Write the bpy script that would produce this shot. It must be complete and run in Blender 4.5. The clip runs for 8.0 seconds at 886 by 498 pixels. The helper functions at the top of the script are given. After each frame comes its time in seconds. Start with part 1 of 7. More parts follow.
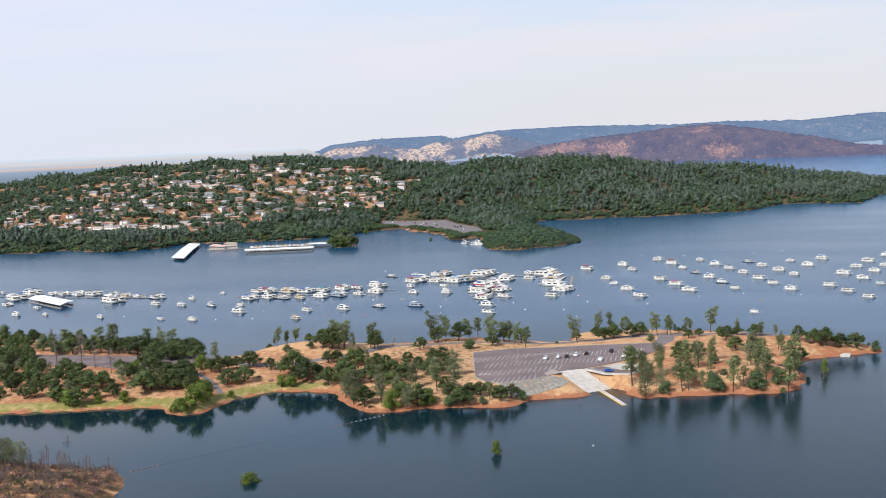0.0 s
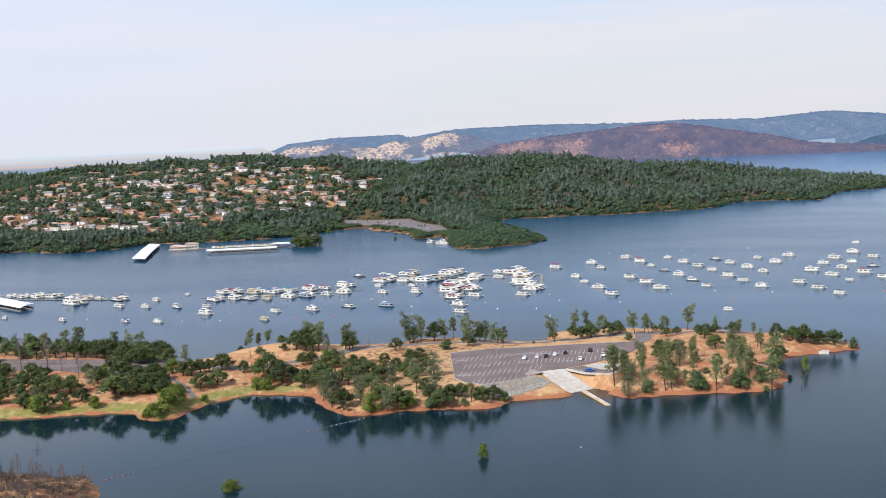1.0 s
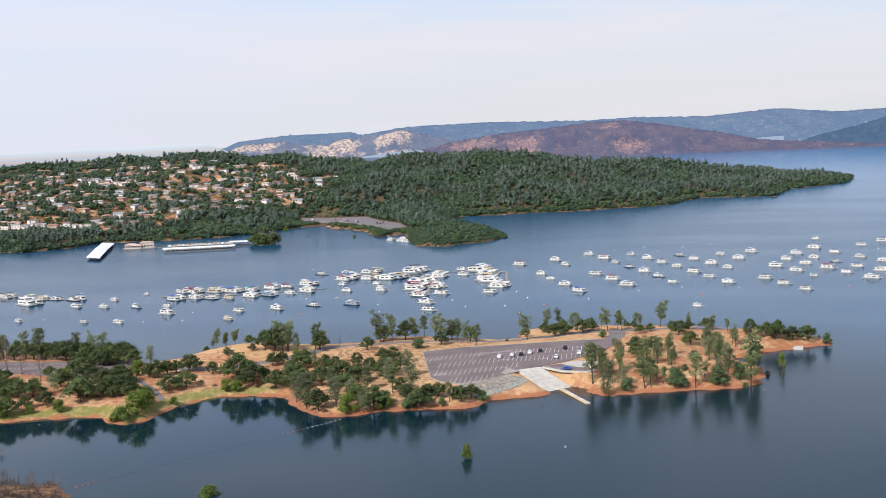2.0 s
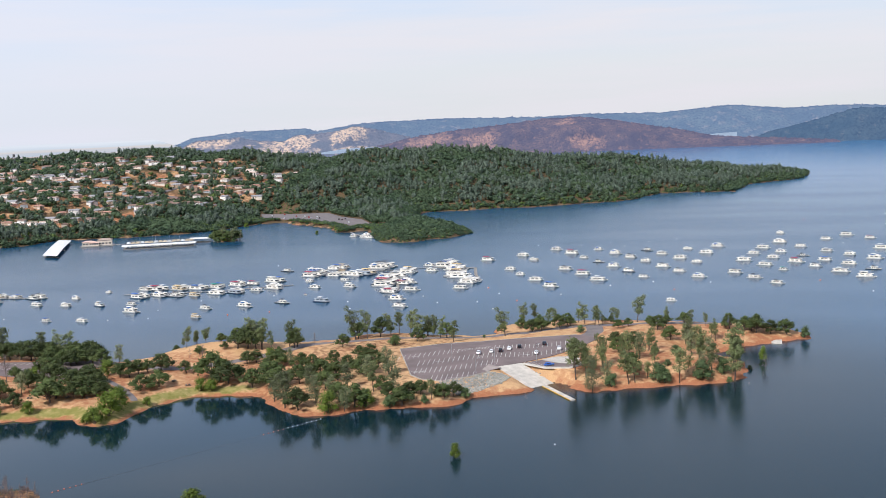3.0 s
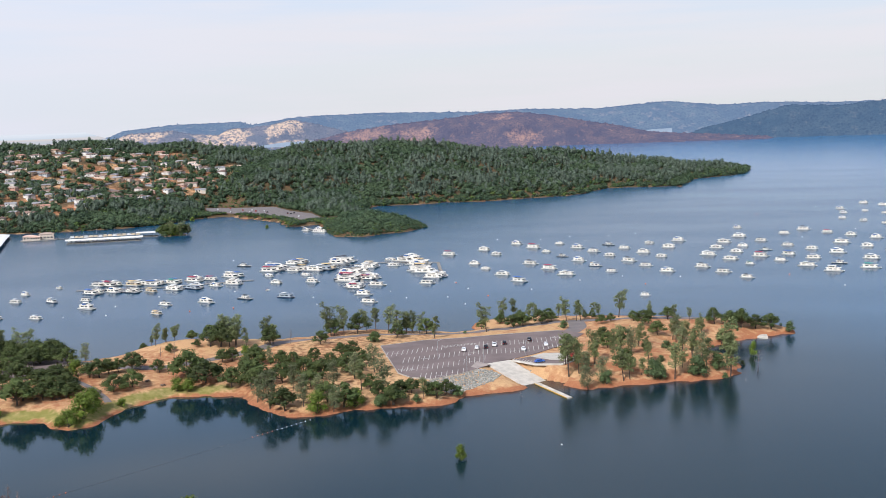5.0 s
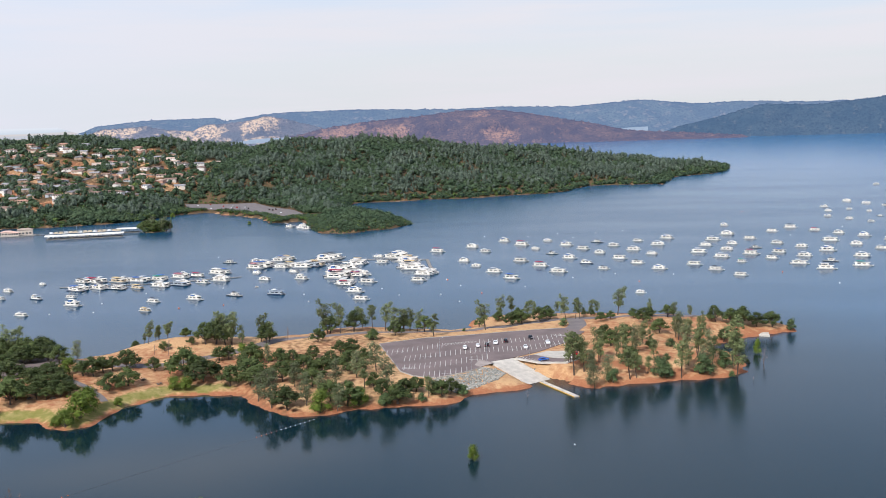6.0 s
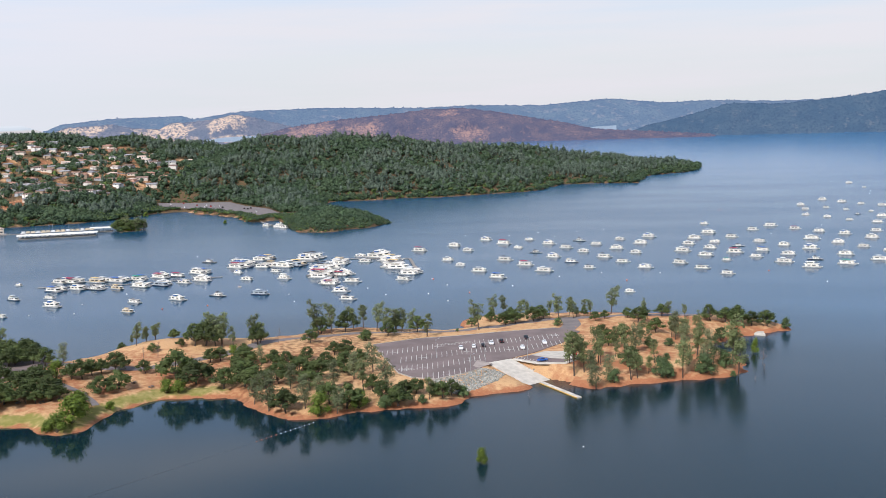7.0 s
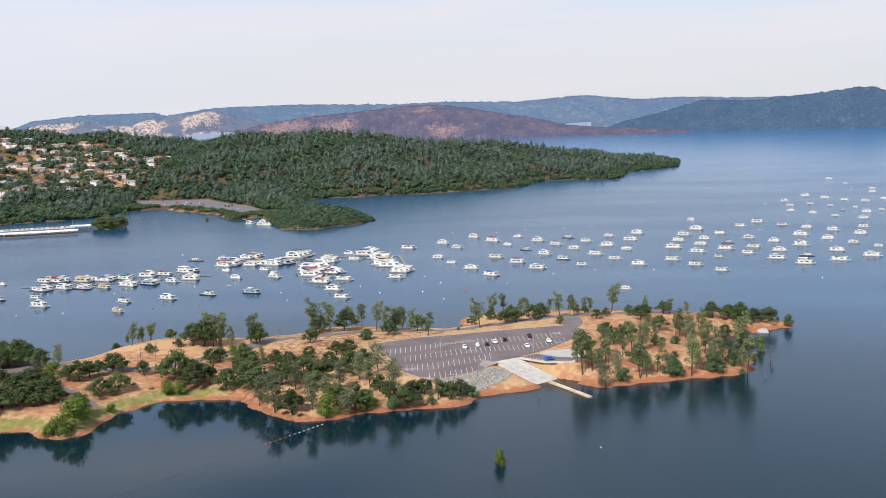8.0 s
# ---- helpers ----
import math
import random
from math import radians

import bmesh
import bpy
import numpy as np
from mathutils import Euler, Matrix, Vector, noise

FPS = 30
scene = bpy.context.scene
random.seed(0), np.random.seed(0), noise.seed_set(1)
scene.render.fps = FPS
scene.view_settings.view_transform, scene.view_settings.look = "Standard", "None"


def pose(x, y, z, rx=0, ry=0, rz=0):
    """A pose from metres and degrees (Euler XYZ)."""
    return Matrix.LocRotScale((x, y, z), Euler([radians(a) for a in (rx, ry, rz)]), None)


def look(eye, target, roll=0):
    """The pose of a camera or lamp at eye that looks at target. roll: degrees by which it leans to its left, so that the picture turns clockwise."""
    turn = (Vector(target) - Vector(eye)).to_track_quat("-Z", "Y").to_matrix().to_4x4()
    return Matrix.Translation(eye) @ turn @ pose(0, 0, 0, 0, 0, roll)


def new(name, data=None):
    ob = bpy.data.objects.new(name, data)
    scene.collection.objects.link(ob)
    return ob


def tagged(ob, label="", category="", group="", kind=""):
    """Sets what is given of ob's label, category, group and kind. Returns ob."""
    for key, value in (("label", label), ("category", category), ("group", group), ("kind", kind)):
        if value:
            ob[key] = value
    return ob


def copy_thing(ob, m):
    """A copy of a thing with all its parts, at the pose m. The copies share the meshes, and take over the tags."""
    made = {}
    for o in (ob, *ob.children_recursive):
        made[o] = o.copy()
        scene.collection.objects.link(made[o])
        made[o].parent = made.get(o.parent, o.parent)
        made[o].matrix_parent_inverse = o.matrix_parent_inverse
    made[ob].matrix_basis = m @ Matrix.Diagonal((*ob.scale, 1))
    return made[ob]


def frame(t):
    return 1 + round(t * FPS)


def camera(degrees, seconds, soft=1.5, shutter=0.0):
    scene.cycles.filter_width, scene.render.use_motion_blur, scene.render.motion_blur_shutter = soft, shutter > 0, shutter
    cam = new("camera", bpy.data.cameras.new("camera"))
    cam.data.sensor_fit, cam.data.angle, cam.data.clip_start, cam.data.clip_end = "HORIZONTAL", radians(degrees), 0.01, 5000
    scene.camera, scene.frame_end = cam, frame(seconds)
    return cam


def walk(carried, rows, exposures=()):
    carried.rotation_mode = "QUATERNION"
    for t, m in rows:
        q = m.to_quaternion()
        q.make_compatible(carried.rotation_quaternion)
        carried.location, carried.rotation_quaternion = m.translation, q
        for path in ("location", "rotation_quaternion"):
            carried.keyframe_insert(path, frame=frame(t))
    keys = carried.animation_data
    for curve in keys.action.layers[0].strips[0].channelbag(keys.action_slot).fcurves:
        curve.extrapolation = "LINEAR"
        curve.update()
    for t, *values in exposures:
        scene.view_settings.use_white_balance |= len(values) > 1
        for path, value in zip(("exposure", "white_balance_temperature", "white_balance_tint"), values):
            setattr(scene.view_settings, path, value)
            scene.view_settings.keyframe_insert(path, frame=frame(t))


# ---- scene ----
cam = camera(42.9, 8.0, soft=0.8)
PATH = [
    (0, (-19.589, -23.896, 119.82), (-20.299, -22.037, 119.626), -2.4),
    (0.5, (-26.296, -21.245, 119.597), (-26.972, -19.372, 119.401), -2.5),
    (1, (-33.158, -18.546, 119.315), (-33.794, -16.66, 119.116), -2.5),
    (1.5, (-40.133, -15.723, 118.975), (-40.727, -13.824, 118.773), -2.5),
    (3, (-61.363, -6.824, 117.17), (-61.835, -4.892, 116.954), -2.5),
    (3.5, (-68.504, -3.939, 116.789), (-68.942, -2.0, 116.57), -2.5),
    (4, (-75.64, -1.088, 116.413), (-76.048, 0.857, 116.19), -2.4),
    (4.5, (-82.856, 1.825, 116.042), (-83.234, 3.776, 115.816), -2.3),
    (6, (-104.842, 10.89, 114.393), (-105.146, 12.852, 114.158), -1.8),
    (6.5, (-112.205, 13.856, 114.152), (-112.48, 15.823, 113.915), -1.8),
    (7, (-119.63, 16.813, 114.003), (-119.874, 18.784, 113.764), -1.7),
    (7.5, (-127.192, 19.813, 113.922), (-127.408, 21.786, 113.68), -1.7),
    (8, (-134.816, 22.815, 113.87), (-135.01, 24.79, 113.624), -1.7),
]
walk(cam, [(t, look(eye, target, roll)) for t, eye, target, roll in PATH], [(0, 0.0, 5820, 10), (8, 0.0, 5820, 10)])

# ---- world, sun and exposure ----
SUN_ELEVATION, SUN_TURN = 42.0, 203.0   # degrees; the turn is clockwise from north (+y)


def nodes_of(material):
    material.use_nodes = True
    return material.node_tree.nodes, material.node_tree.links


def make_world():
    world = bpy.data.worlds.new("hazy_sky")
    world.use_nodes = True
    n, l = world.node_tree.nodes, world.node_tree.links
    sky = n.new("ShaderNodeTexSky")
    sky.sky_type, sky.sun_disc = "NISHITA", False
    sky.sun_elevation, sky.sun_rotation = radians(SUN_ELEVATION), radians(SUN_TURN)
    sky.air_density, sky.dust_density, sky.ozone_density = 1.0, 4.0, 1.0
    gain = n.new("ShaderNodeVectorMath")
    gain.operation = "SCALE"
    gain.inputs["Scale"].default_value = 0.09
    l.new(sky.outputs["Color"], gain.inputs[0])
    coord = n.new("ShaderNodeTexCoord")
    split = n.new("ShaderNodeSeparateXYZ")
    l.new(coord.outputs["Generated"], split.inputs[0])
    haze = n.new("ShaderNodeValToRGB")       # the veil of thin cloud, from the horizon upwards
    haze.color_ramp.elements[0].position, haze.color_ramp.elements[0].color = 0.0, (0.89, 0.85, 0.79, 1)
    haze.color_ramp.elements[1].position, haze.color_ramp.elements[1].color = 0.8, (0.14, 0.25, 0.52, 1)
    for at, colour in ((0.05, (0.90, 0.87, 0.825, 1)), (0.12, (0.78, 0.835, 0.92, 1)), (0.16, (0.68, 0.88, 1.15, 1)), (0.22, (0.50, 0.70, 1.02, 1)), (0.30, (0.175, 0.31, 0.50, 1)), (0.42, (0.085, 0.195, 0.35, 1))):
        e = haze.color_ramp.elements.new(at)
        e.color = colour
    l.new(split.outputs["Z"], haze.inputs["Fac"])
    stretch = n.new("ShaderNodeMapping")     # long flat streaks of cirrus
    stretch.inputs["Scale"].default_value = (1.1, 1.1, 13.0)
    stretch.inputs["Rotation"].default_value = (0.02, 0.0, 0.3)
    l.new(coord.outputs["Generated"], stretch.inputs["Vector"])
    cloud = n.new("ShaderNodeTexNoise")
    cloud.inputs["Scale"].default_value, cloud.inputs["Detail"].default_value = 2.2, 6.0
    cloud.inputs["Roughness"].default_value = 0.55
    l.new(stretch.outputs[0], cloud.inputs["Vector"])
    streak = n.new("ShaderNodeMapRange")
    streak.inputs["From Min"].default_value, streak.inputs["From Max"].default_value = 0.42, 0.62
    streak.inputs["To Max"].default_value = 0.9
    l.new(cloud.outputs["Fac"], streak.inputs["Value"])
    veil = n.new("ShaderNodeMix")
    veil.data_type = "RGBA"
    veil.inputs["B"].default_value = (0.95, 0.87, 0.835, 1)
    l.new(streak.outputs["Result"], veil.inputs["Factor"])
    l.new(haze.outputs["Color"], veil.inputs["A"])
    west = n.new("ShaderNodeMapRange")       # the thin cloud thickens towards the west
    west.interpolation_type = "SMOOTHSTEP"
    west.inputs["From Min"].default_value, west.inputs["From Max"].default_value = -0.15, -0.75
    west.inputs["To Max"].default_value = 0.65
    l.new(split.outputs["X"], west.inputs["Value"])
    thick = n.new("ShaderNodeMix")
    thick.data_type = "RGBA"
    thick.inputs["B"].default_value = (0.90, 0.90, 0.96, 1)
    l.new(west.outputs["Result"], thick.inputs["Factor"])
    l.new(veil.outputs["Result"], thick.inputs["A"])
    mix = n.new("ShaderNodeMix")
    mix.data_type = "RGBA"
    mix.inputs["Factor"].default_value = 0.88
    l.new(gain.outputs[0], mix.inputs["A"])
    l.new(thick.outputs["Result"], mix.inputs["B"])
    l.new(mix.outputs["Result"], n["Background"].inputs["Color"])
    n["Background"].inputs["Strength"].default_value = 1.0
    scene.world = world


make_world()
sun = new("sun", bpy.data.lights.new("sun", "SUN"))
sun.data.energy, sun.data.angle, sun.data.color = 4.7, radians(2.5), (1.0, 0.92, 0.81)
_az, _el = radians(SUN_TURN), radians(SUN_ELEVATION)
sun.matrix_world = look((math.sin(_az) * math.cos(_el) * 900, math.cos(_az) * math.cos(_el) * 900, math.sin(_el) * 900), (0, 0, 0))

# ---- materials ----


def mat(name, colour, rough=0.7, metal=0.0, spread=0.12, scale=0.4, bump=0.0, bump_scale=3.0, second=None, island=0.0, piece=0.0, leafy=0.0):
    """A surface with two scales of variation: broad stains and fine grain. second: the colour of the stains; leafy: how much light shines through."""
    m = bpy.data.materials.new(name)
    n, l = nodes_of(m)
    b = n["Principled BSDF"]
    b.inputs["Roughness"].default_value, b.inputs["Metallic"].default_value = rough, metal
    geo = n.new("ShaderNodeNewGeometry")
    broad = n.new("ShaderNodeTexNoise")
    broad.inputs["Scale"].default_value, broad.inputs["Detail"].default_value = scale, 5.0
    l.new(geo.outputs["Position"], broad.inputs["Vector"])
    fine = n.new("ShaderNodeTexNoise")
    fine.inputs["Scale"].default_value, fine.inputs["Detail"].default_value = scale * 9, 3.0
    l.new(geo.outputs["Position"], fine.inputs["Vector"])
    mix = n.new("ShaderNodeMix")
    mix.data_type = "RGBA"
    other = second or tuple(c * (1 - spread * 2) for c in colour)
    mix.inputs["A"].default_value, mix.inputs["B"].default_value = (*colour, 1), (*other, 1)
    ramp = n.new("ShaderNodeMapRange")
    ramp.inputs["From Min"].default_value, ramp.inputs["From Max"].default_value = 0.36, 0.64
    l.new(broad.outputs["Fac"], ramp.inputs["Value"])
    l.new(ramp.outputs["Result"], mix.inputs["Factor"])
    value = n.new("ShaderNodeMapRange")
    value.inputs["From Min"].default_value, value.inputs["From Max"].default_value = 0.25, 0.75
    value.inputs["To Min"].default_value, value.inputs["To Max"].default_value = 1 - spread, 1 + spread
    l.new(fine.outputs["Fac"], value.inputs["Value"])
    last = value.outputs["Result"]
    for amount, node, out in ((island, geo, "Random Per Island"), (piece, n.new("ShaderNodeObjectInfo") if piece else None, "Random")):
        if amount:
            var = n.new("ShaderNodeMapRange")
            var.inputs["To Min"].default_value, var.inputs["To Max"].default_value = 1 - amount, 1 + amount
            l.new(node.outputs[out], var.inputs["Value"])
            times = n.new("ShaderNodeMath")
            times.operation = "MULTIPLY"
            l.new(last, times.inputs[0])
            l.new(var.outputs["Result"], times.inputs[1])
            last = times.outputs[0]
    tint = n.new("ShaderNodeVectorMath")
    tint.operation = "SCALE"
    l.new(mix.outputs["Result"], tint.inputs[0])
    l.new(last, tint.inputs["Scale"])
    l.new(tint.outputs[0], b.inputs["Base Color"])
    if leafy:
        through_leaf, both = n.new("ShaderNodeBsdfTranslucent"), n.new("ShaderNodeMixShader")
        l.new(tint.outputs[0], through_leaf.inputs["Color"])
        both.inputs["Fac"].default_value = leafy
        l.new(b.outputs[0], both.inputs[1])
        l.new(through_leaf.outputs[0], both.inputs[2])
        l.new(both.outputs[0], n["Material Output"].inputs["Surface"])
    if bump:
        grain = n.new("ShaderNodeTexNoise")
        grain.inputs["Scale"].default_value, grain.inputs["Detail"].default_value = bump_scale, 5.0
        l.new(geo.outputs["Position"], grain.inputs["Vector"])
        relief = n.new("ShaderNodeBump")
        relief.inputs["Strength"].default_value, relief.inputs["Distance"].default_value = 0.7, bump
        l.new(grain.outputs["Fac"], relief.inputs["Height"])
        l.new(relief.outputs[0], b.inputs["Normal"])
    return m


def make_water():
    m = bpy.data.materials.new("lake_water")
    n, l = nodes_of(m)
    b = n["Principled BSDF"]
    b.inputs["Base Color"].default_value = (0.006, 0.013, 0.013, 1)
    b.inputs["IOR"].default_value = 1.33
    b.inputs["Specular Tint"].default_value = (0.74, 0.90, 1.0, 1)
    geo = n.new("ShaderNodeNewGeometry")
    flat = n.new("ShaderNodeMapping")
    flat.inputs["Scale"].default_value = (0.004, 0.011, 0.01)
    flat.inputs["Rotation"].default_value = (0, 0, 0.25)
    l.new(geo.outputs["Position"], flat.inputs["Vector"])
    wind = n.new("ShaderNodeTexNoise")          # lanes of breeze and calm
    wind.inputs["Scale"].default_value, wind.inputs["Detail"].default_value = 1.0, 4.0
    l.new(flat.outputs[0], wind.inputs["Vector"])
    where = n.new("ShaderNodeSeparateXYZ")
    l.new(geo.outputs["Position"], where.inputs[0])
    lee = n.new("ShaderNodeMapRange")           # calm in the bay behind the knoll and the spit, breezy on the open lake
    lee.interpolation_type = "SMOOTHSTEP"
    lee.inputs["From Min"].default_value, lee.inputs["From Max"].default_value = 70.0, 230.0
    lee.inputs["To Min"].default_value, lee.inputs["To Max"].default_value = 0.08, 0.21
    far = n.new("ShaderNodeVectorMath")
    far.operation = "DISTANCE"
    far.inputs[1].default_value = (-330.0, 372.0, 0.0)
    l.new(geo.outputs["Position"], far.inputs[0])
    l.new(far.outputs["Value"], lee.inputs["Value"])
    sky_blue = n.new("ShaderNodeMapRange")          # dark water in the bay; further out the mirrored blue sky is painted in
    sky_blue.interpolation_type = "SMOOTHSTEP"
    sky_blue.inputs["From Min"].default_value, sky_blue.inputs["From Max"].default_value = 250.0, 450.0
    reach = n.new("ShaderNodeVectorMath")
    reach.operation = "DISTANCE"
    reach.inputs[1].default_value = (-170.0, 300.0, 0.0)
    l.new(geo.outputs["Position"], reach.inputs[0])
    l.new(reach.outputs["Value"], sky_blue.inputs["Value"])
    body = n.new("ShaderNodeMix")
    body.data_type = "RGBA"
    body.inputs["A"].default_value, body.inputs["B"].default_value = (0.004, 0.018, 0.026, 1), (0.005, 0.049, 0.104, 1)
    l.new(sky_blue.outputs["Result"], body.inputs["Factor"])
    wide_reach = n.new("ShaderNodeMapRange")    # over the wide main body, paler again: mirrored sky painted into the colour
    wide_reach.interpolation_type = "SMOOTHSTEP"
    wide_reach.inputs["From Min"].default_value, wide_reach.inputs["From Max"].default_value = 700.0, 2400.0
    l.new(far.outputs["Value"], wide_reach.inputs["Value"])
    far_sky_blue = n.new("ShaderNodeMix")
    far_sky_blue.data_type = "RGBA"
    far_sky_blue.inputs["B"].default_value = (0.045, 0.15, 0.30, 1)
    l.new(wide_reach.outputs["Result"], far_sky_blue.inputs["Factor"])
    l.new(body.outputs["Result"], far_sky_blue.inputs["A"])
    l.new(far_sky_blue.outputs["Result"], b.inputs["Base Color"])
    gust = n.new("ShaderNodeMapRange")
    gust.inputs["From Min"].default_value, gust.inputs["From Max"].default_value = 0.3, 0.7
    gust.inputs["To Min"].default_value, gust.inputs["To Max"].default_value = 0.88, 1.1
    l.new(wind.outputs["Fac"], gust.inputs["Value"])
    rough = n.new("ShaderNodeMath")
    rough.operation = "MULTIPLY"
    open_lake = n.new("ShaderNodeMapRange")     # the wide water beyond the ridge lies smoother
    open_lake.interpolation_type = "SMOOTHSTEP"
    open_lake.inputs["From Min"].default_value, open_lake.inputs["From Max"].default_value = 900.0, 2300.0
    open_lake.inputs["To Min"].default_value, open_lake.inputs["To Max"].default_value = 1.0, 0.75
    l.new(far.outputs["Value"], open_lake.inputs["Value"])
    fresh = n.new("ShaderNodeMath")
    fresh.operation = "MULTIPLY"
    l.new(lee.outputs["Result"], fresh.inputs[0])
    l.new(open_lake.outputs["Result"], fresh.inputs[1])
    l.new(fresh.outputs[0], rough.inputs[0])
    l.new(gust.outputs["Result"], rough.inputs[1])
    l.new(rough.outputs[0], b.inputs["Roughness"])
    ripple = n.new("ShaderNodeTexNoise")
    ripple.inputs["Scale"].default_value, ripple.inputs["Detail"].default_value = 0.7, 5.0
    l.new(geo.outputs["Position"], ripple.inputs["Vector"])
    relief = n.new("ShaderNodeBump")
    relief.inputs["Strength"].default_value, relief.inputs["Distance"].default_value = 0.4, 0.05
    chop = n.new("ShaderNodeMapRange")
    chop.inputs["From Min"].default_value, chop.inputs["From Max"].default_value = 0.11, 0.19
    chop.inputs["To Min"].default_value, chop.inputs["To Max"].default_value = 0.06, 0.22
    l.new(rough.outputs[0], chop.inputs["Value"])
    l.new(chop.outputs["Result"], relief.inputs["Strength"])
    l.new(ripple.outputs["Fac"], relief.inputs["Height"])
    l.new(relief.outputs[0], b.inputs["Normal"])
    return m


def make_ground():
    """Dry grass, red soil and lawn, chosen by the plan: the mesh carries how much of each lies where."""
    m = bpy.data.materials.new("dry_ground")
    n, l = nodes_of(m)
    b = n["Principled BSDF"]
    b.inputs["Roughness"].default_value = 0.95
    b.inputs["Specular IOR Level"].default_value = 0.1
    cover = n.new("ShaderNodeVertexColor")
    cover.layer_name = "cover"
    parts = n.new("ShaderNodeSeparateColor")
    l.new(cover.outputs["Color"], parts.inputs[0])
    geo = n.new("ShaderNodeNewGeometry")

    def noise_at(scale, detail, low, high):
        t = n.new("ShaderNodeTexNoise")
        t.inputs["Scale"].default_value, t.inputs["Detail"].default_value = scale, detail
        l.new(geo.outputs["Position"], t.inputs["Vector"])
        r = n.new("ShaderNodeMapRange")
        r.inputs["From Min"].default_value, r.inputs["From Max"].default_value = low, high
        l.new(t.outputs["Fac"], r.inputs["Value"])
        return r.outputs["Result"]

    def blend(a, c, fac):
        x = n.new("ShaderNodeMix")
        x.data_type = "RGBA"
        for key, v in (("A", a), ("B", c)):
            if isinstance(v, tuple):
                x.inputs[key].default_value = (*v, 1)
            else:
                l.new(v, x.inputs[key])
        l.new(fac, x.inputs["Factor"])
        return x.outputs["Result"]

    def shifted(source, fac, amount):
        a = n.new("ShaderNodeMath")
        a.operation = "MULTIPLY_ADD"
        l.new(fac, a.inputs[0])
        a.inputs[1].default_value = amount
        l.new(source, a.inputs[2])
        c = n.new("ShaderNodeMapRange")
        c.inputs["From Min"].default_value, c.inputs["From Max"].default_value = 0.5, 1.0
        l.new(a.outputs[0], c.inputs["Value"])
        return c.outputs["Result"]

    coarse, mid, fine = noise_at(0.05, 4, 0.35, 0.65), noise_at(0.35, 5, 0.35, 0.68), noise_at(2.5, 4, 0.3, 0.7)
    straw = blend(blend((0.54, 0.30, 0.135), (0.66, 0.43, 0.225), coarse), (0.47, 0.24, 0.11), mid)
    straw = blend(straw, (0.68, 0.44, 0.235), fine)
    soil = blend(blend((0.40, 0.16, 0.075), (0.52, 0.25, 0.125), mid), (0.36, 0.14, 0.07), fine)
    lawn = blend(blend((0.29, 0.26, 0.075), (0.46, 0.37, 0.16), coarse), (0.24, 0.225, 0.06), mid)
    litter = blend((0.085, 0.075, 0.04), (0.17, 0.10, 0.055), mid)
    colour = blend(straw, soil, shifted(parts.outputs[0], mid, 0.5))
    colour = blend(colour, lawn, shifted(parts.outputs[1], mid, 0.5))
    colour = blend(colour, litter, shifted(parts.outputs[2], mid, 0.5))
    l.new(colour, b.inputs["Base Color"])
    relief = n.new("ShaderNodeBump")
    relief.inputs["Strength"].default_value, relief.inputs["Distance"].default_value = 0.8, 0.35
    l.new(fine, relief.inputs["Height"])
    l.new(relief.outputs[0], b.inputs["Normal"])
    return m


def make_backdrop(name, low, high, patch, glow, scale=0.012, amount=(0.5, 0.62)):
    """Hills kilometres off, behind all that air: their own colour, with its haze painted in as emission."""
    m = bpy.data.materials.new(name)
    n, l = nodes_of(m)
    b = n["Principled BSDF"]
    b.inputs["Roughness"].default_value = 1.0
    b.inputs["Specular IOR Level"].default_value = 0.0
    geo = n.new("ShaderNodeNewGeometry")
    out = None
    for s, (a, c), lo, hi in ((scale, (low, high), 0.4, 0.6), (scale * 2.6, (None, patch), amount[0], amount[1]), (scale * 9, (None, tuple(v * 0.55 for v in low)), 0.46, 0.66)):
        t = n.new("ShaderNodeTexNoise")
        t.inputs["Scale"].default_value, t.inputs["Detail"].default_value = s, 5.0
        l.new(geo.outputs["Position"], t.inputs["Vector"])
        r = n.new("ShaderNodeMapRange")
        r.inputs["From Min"].default_value, r.inputs["From Max"].default_value = lo, hi
        value = t.outputs["Fac"]
        if c is patch:      # bare slopes lie where the mesh says, broken up by scattered oaks
            where = n.new("ShaderNodeAttribute")
            where.attribute_name = "bare"
            more = n.new("ShaderNodeMath")
            more.operation = "MULTIPLY_ADD"
            l.new(where.outputs["Fac"], more.inputs[0])
            more.inputs[1].default_value = 0.3
            l.new(value, more.inputs[2])
            value = more.outputs[0]
        l.new(value, r.inputs["Value"])
        x = n.new("ShaderNodeMix")
        x.data_type = "RGBA"
        if out is None:
            x.inputs["A"].default_value = (*a, 1)
        else:
            l.new(out, x.inputs["A"])
        x.inputs["B"].default_value = (*c, 1)
        l.new(r.outputs["Result"], x.inputs["Factor"])
        out = x.outputs["Result"]
    l.new(out, b.inputs["Base Color"])
    relief = n.new("ShaderNodeBump")
    relief.inputs["Strength"].default_value, relief.inputs["Distance"].default_value = 0.8, 9.0
    l.new(t.outputs["Fac"], relief.inputs["Height"])
    l.new(relief.outputs[0], b.inputs["Normal"])
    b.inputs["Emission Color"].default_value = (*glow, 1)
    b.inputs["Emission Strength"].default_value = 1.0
    return m


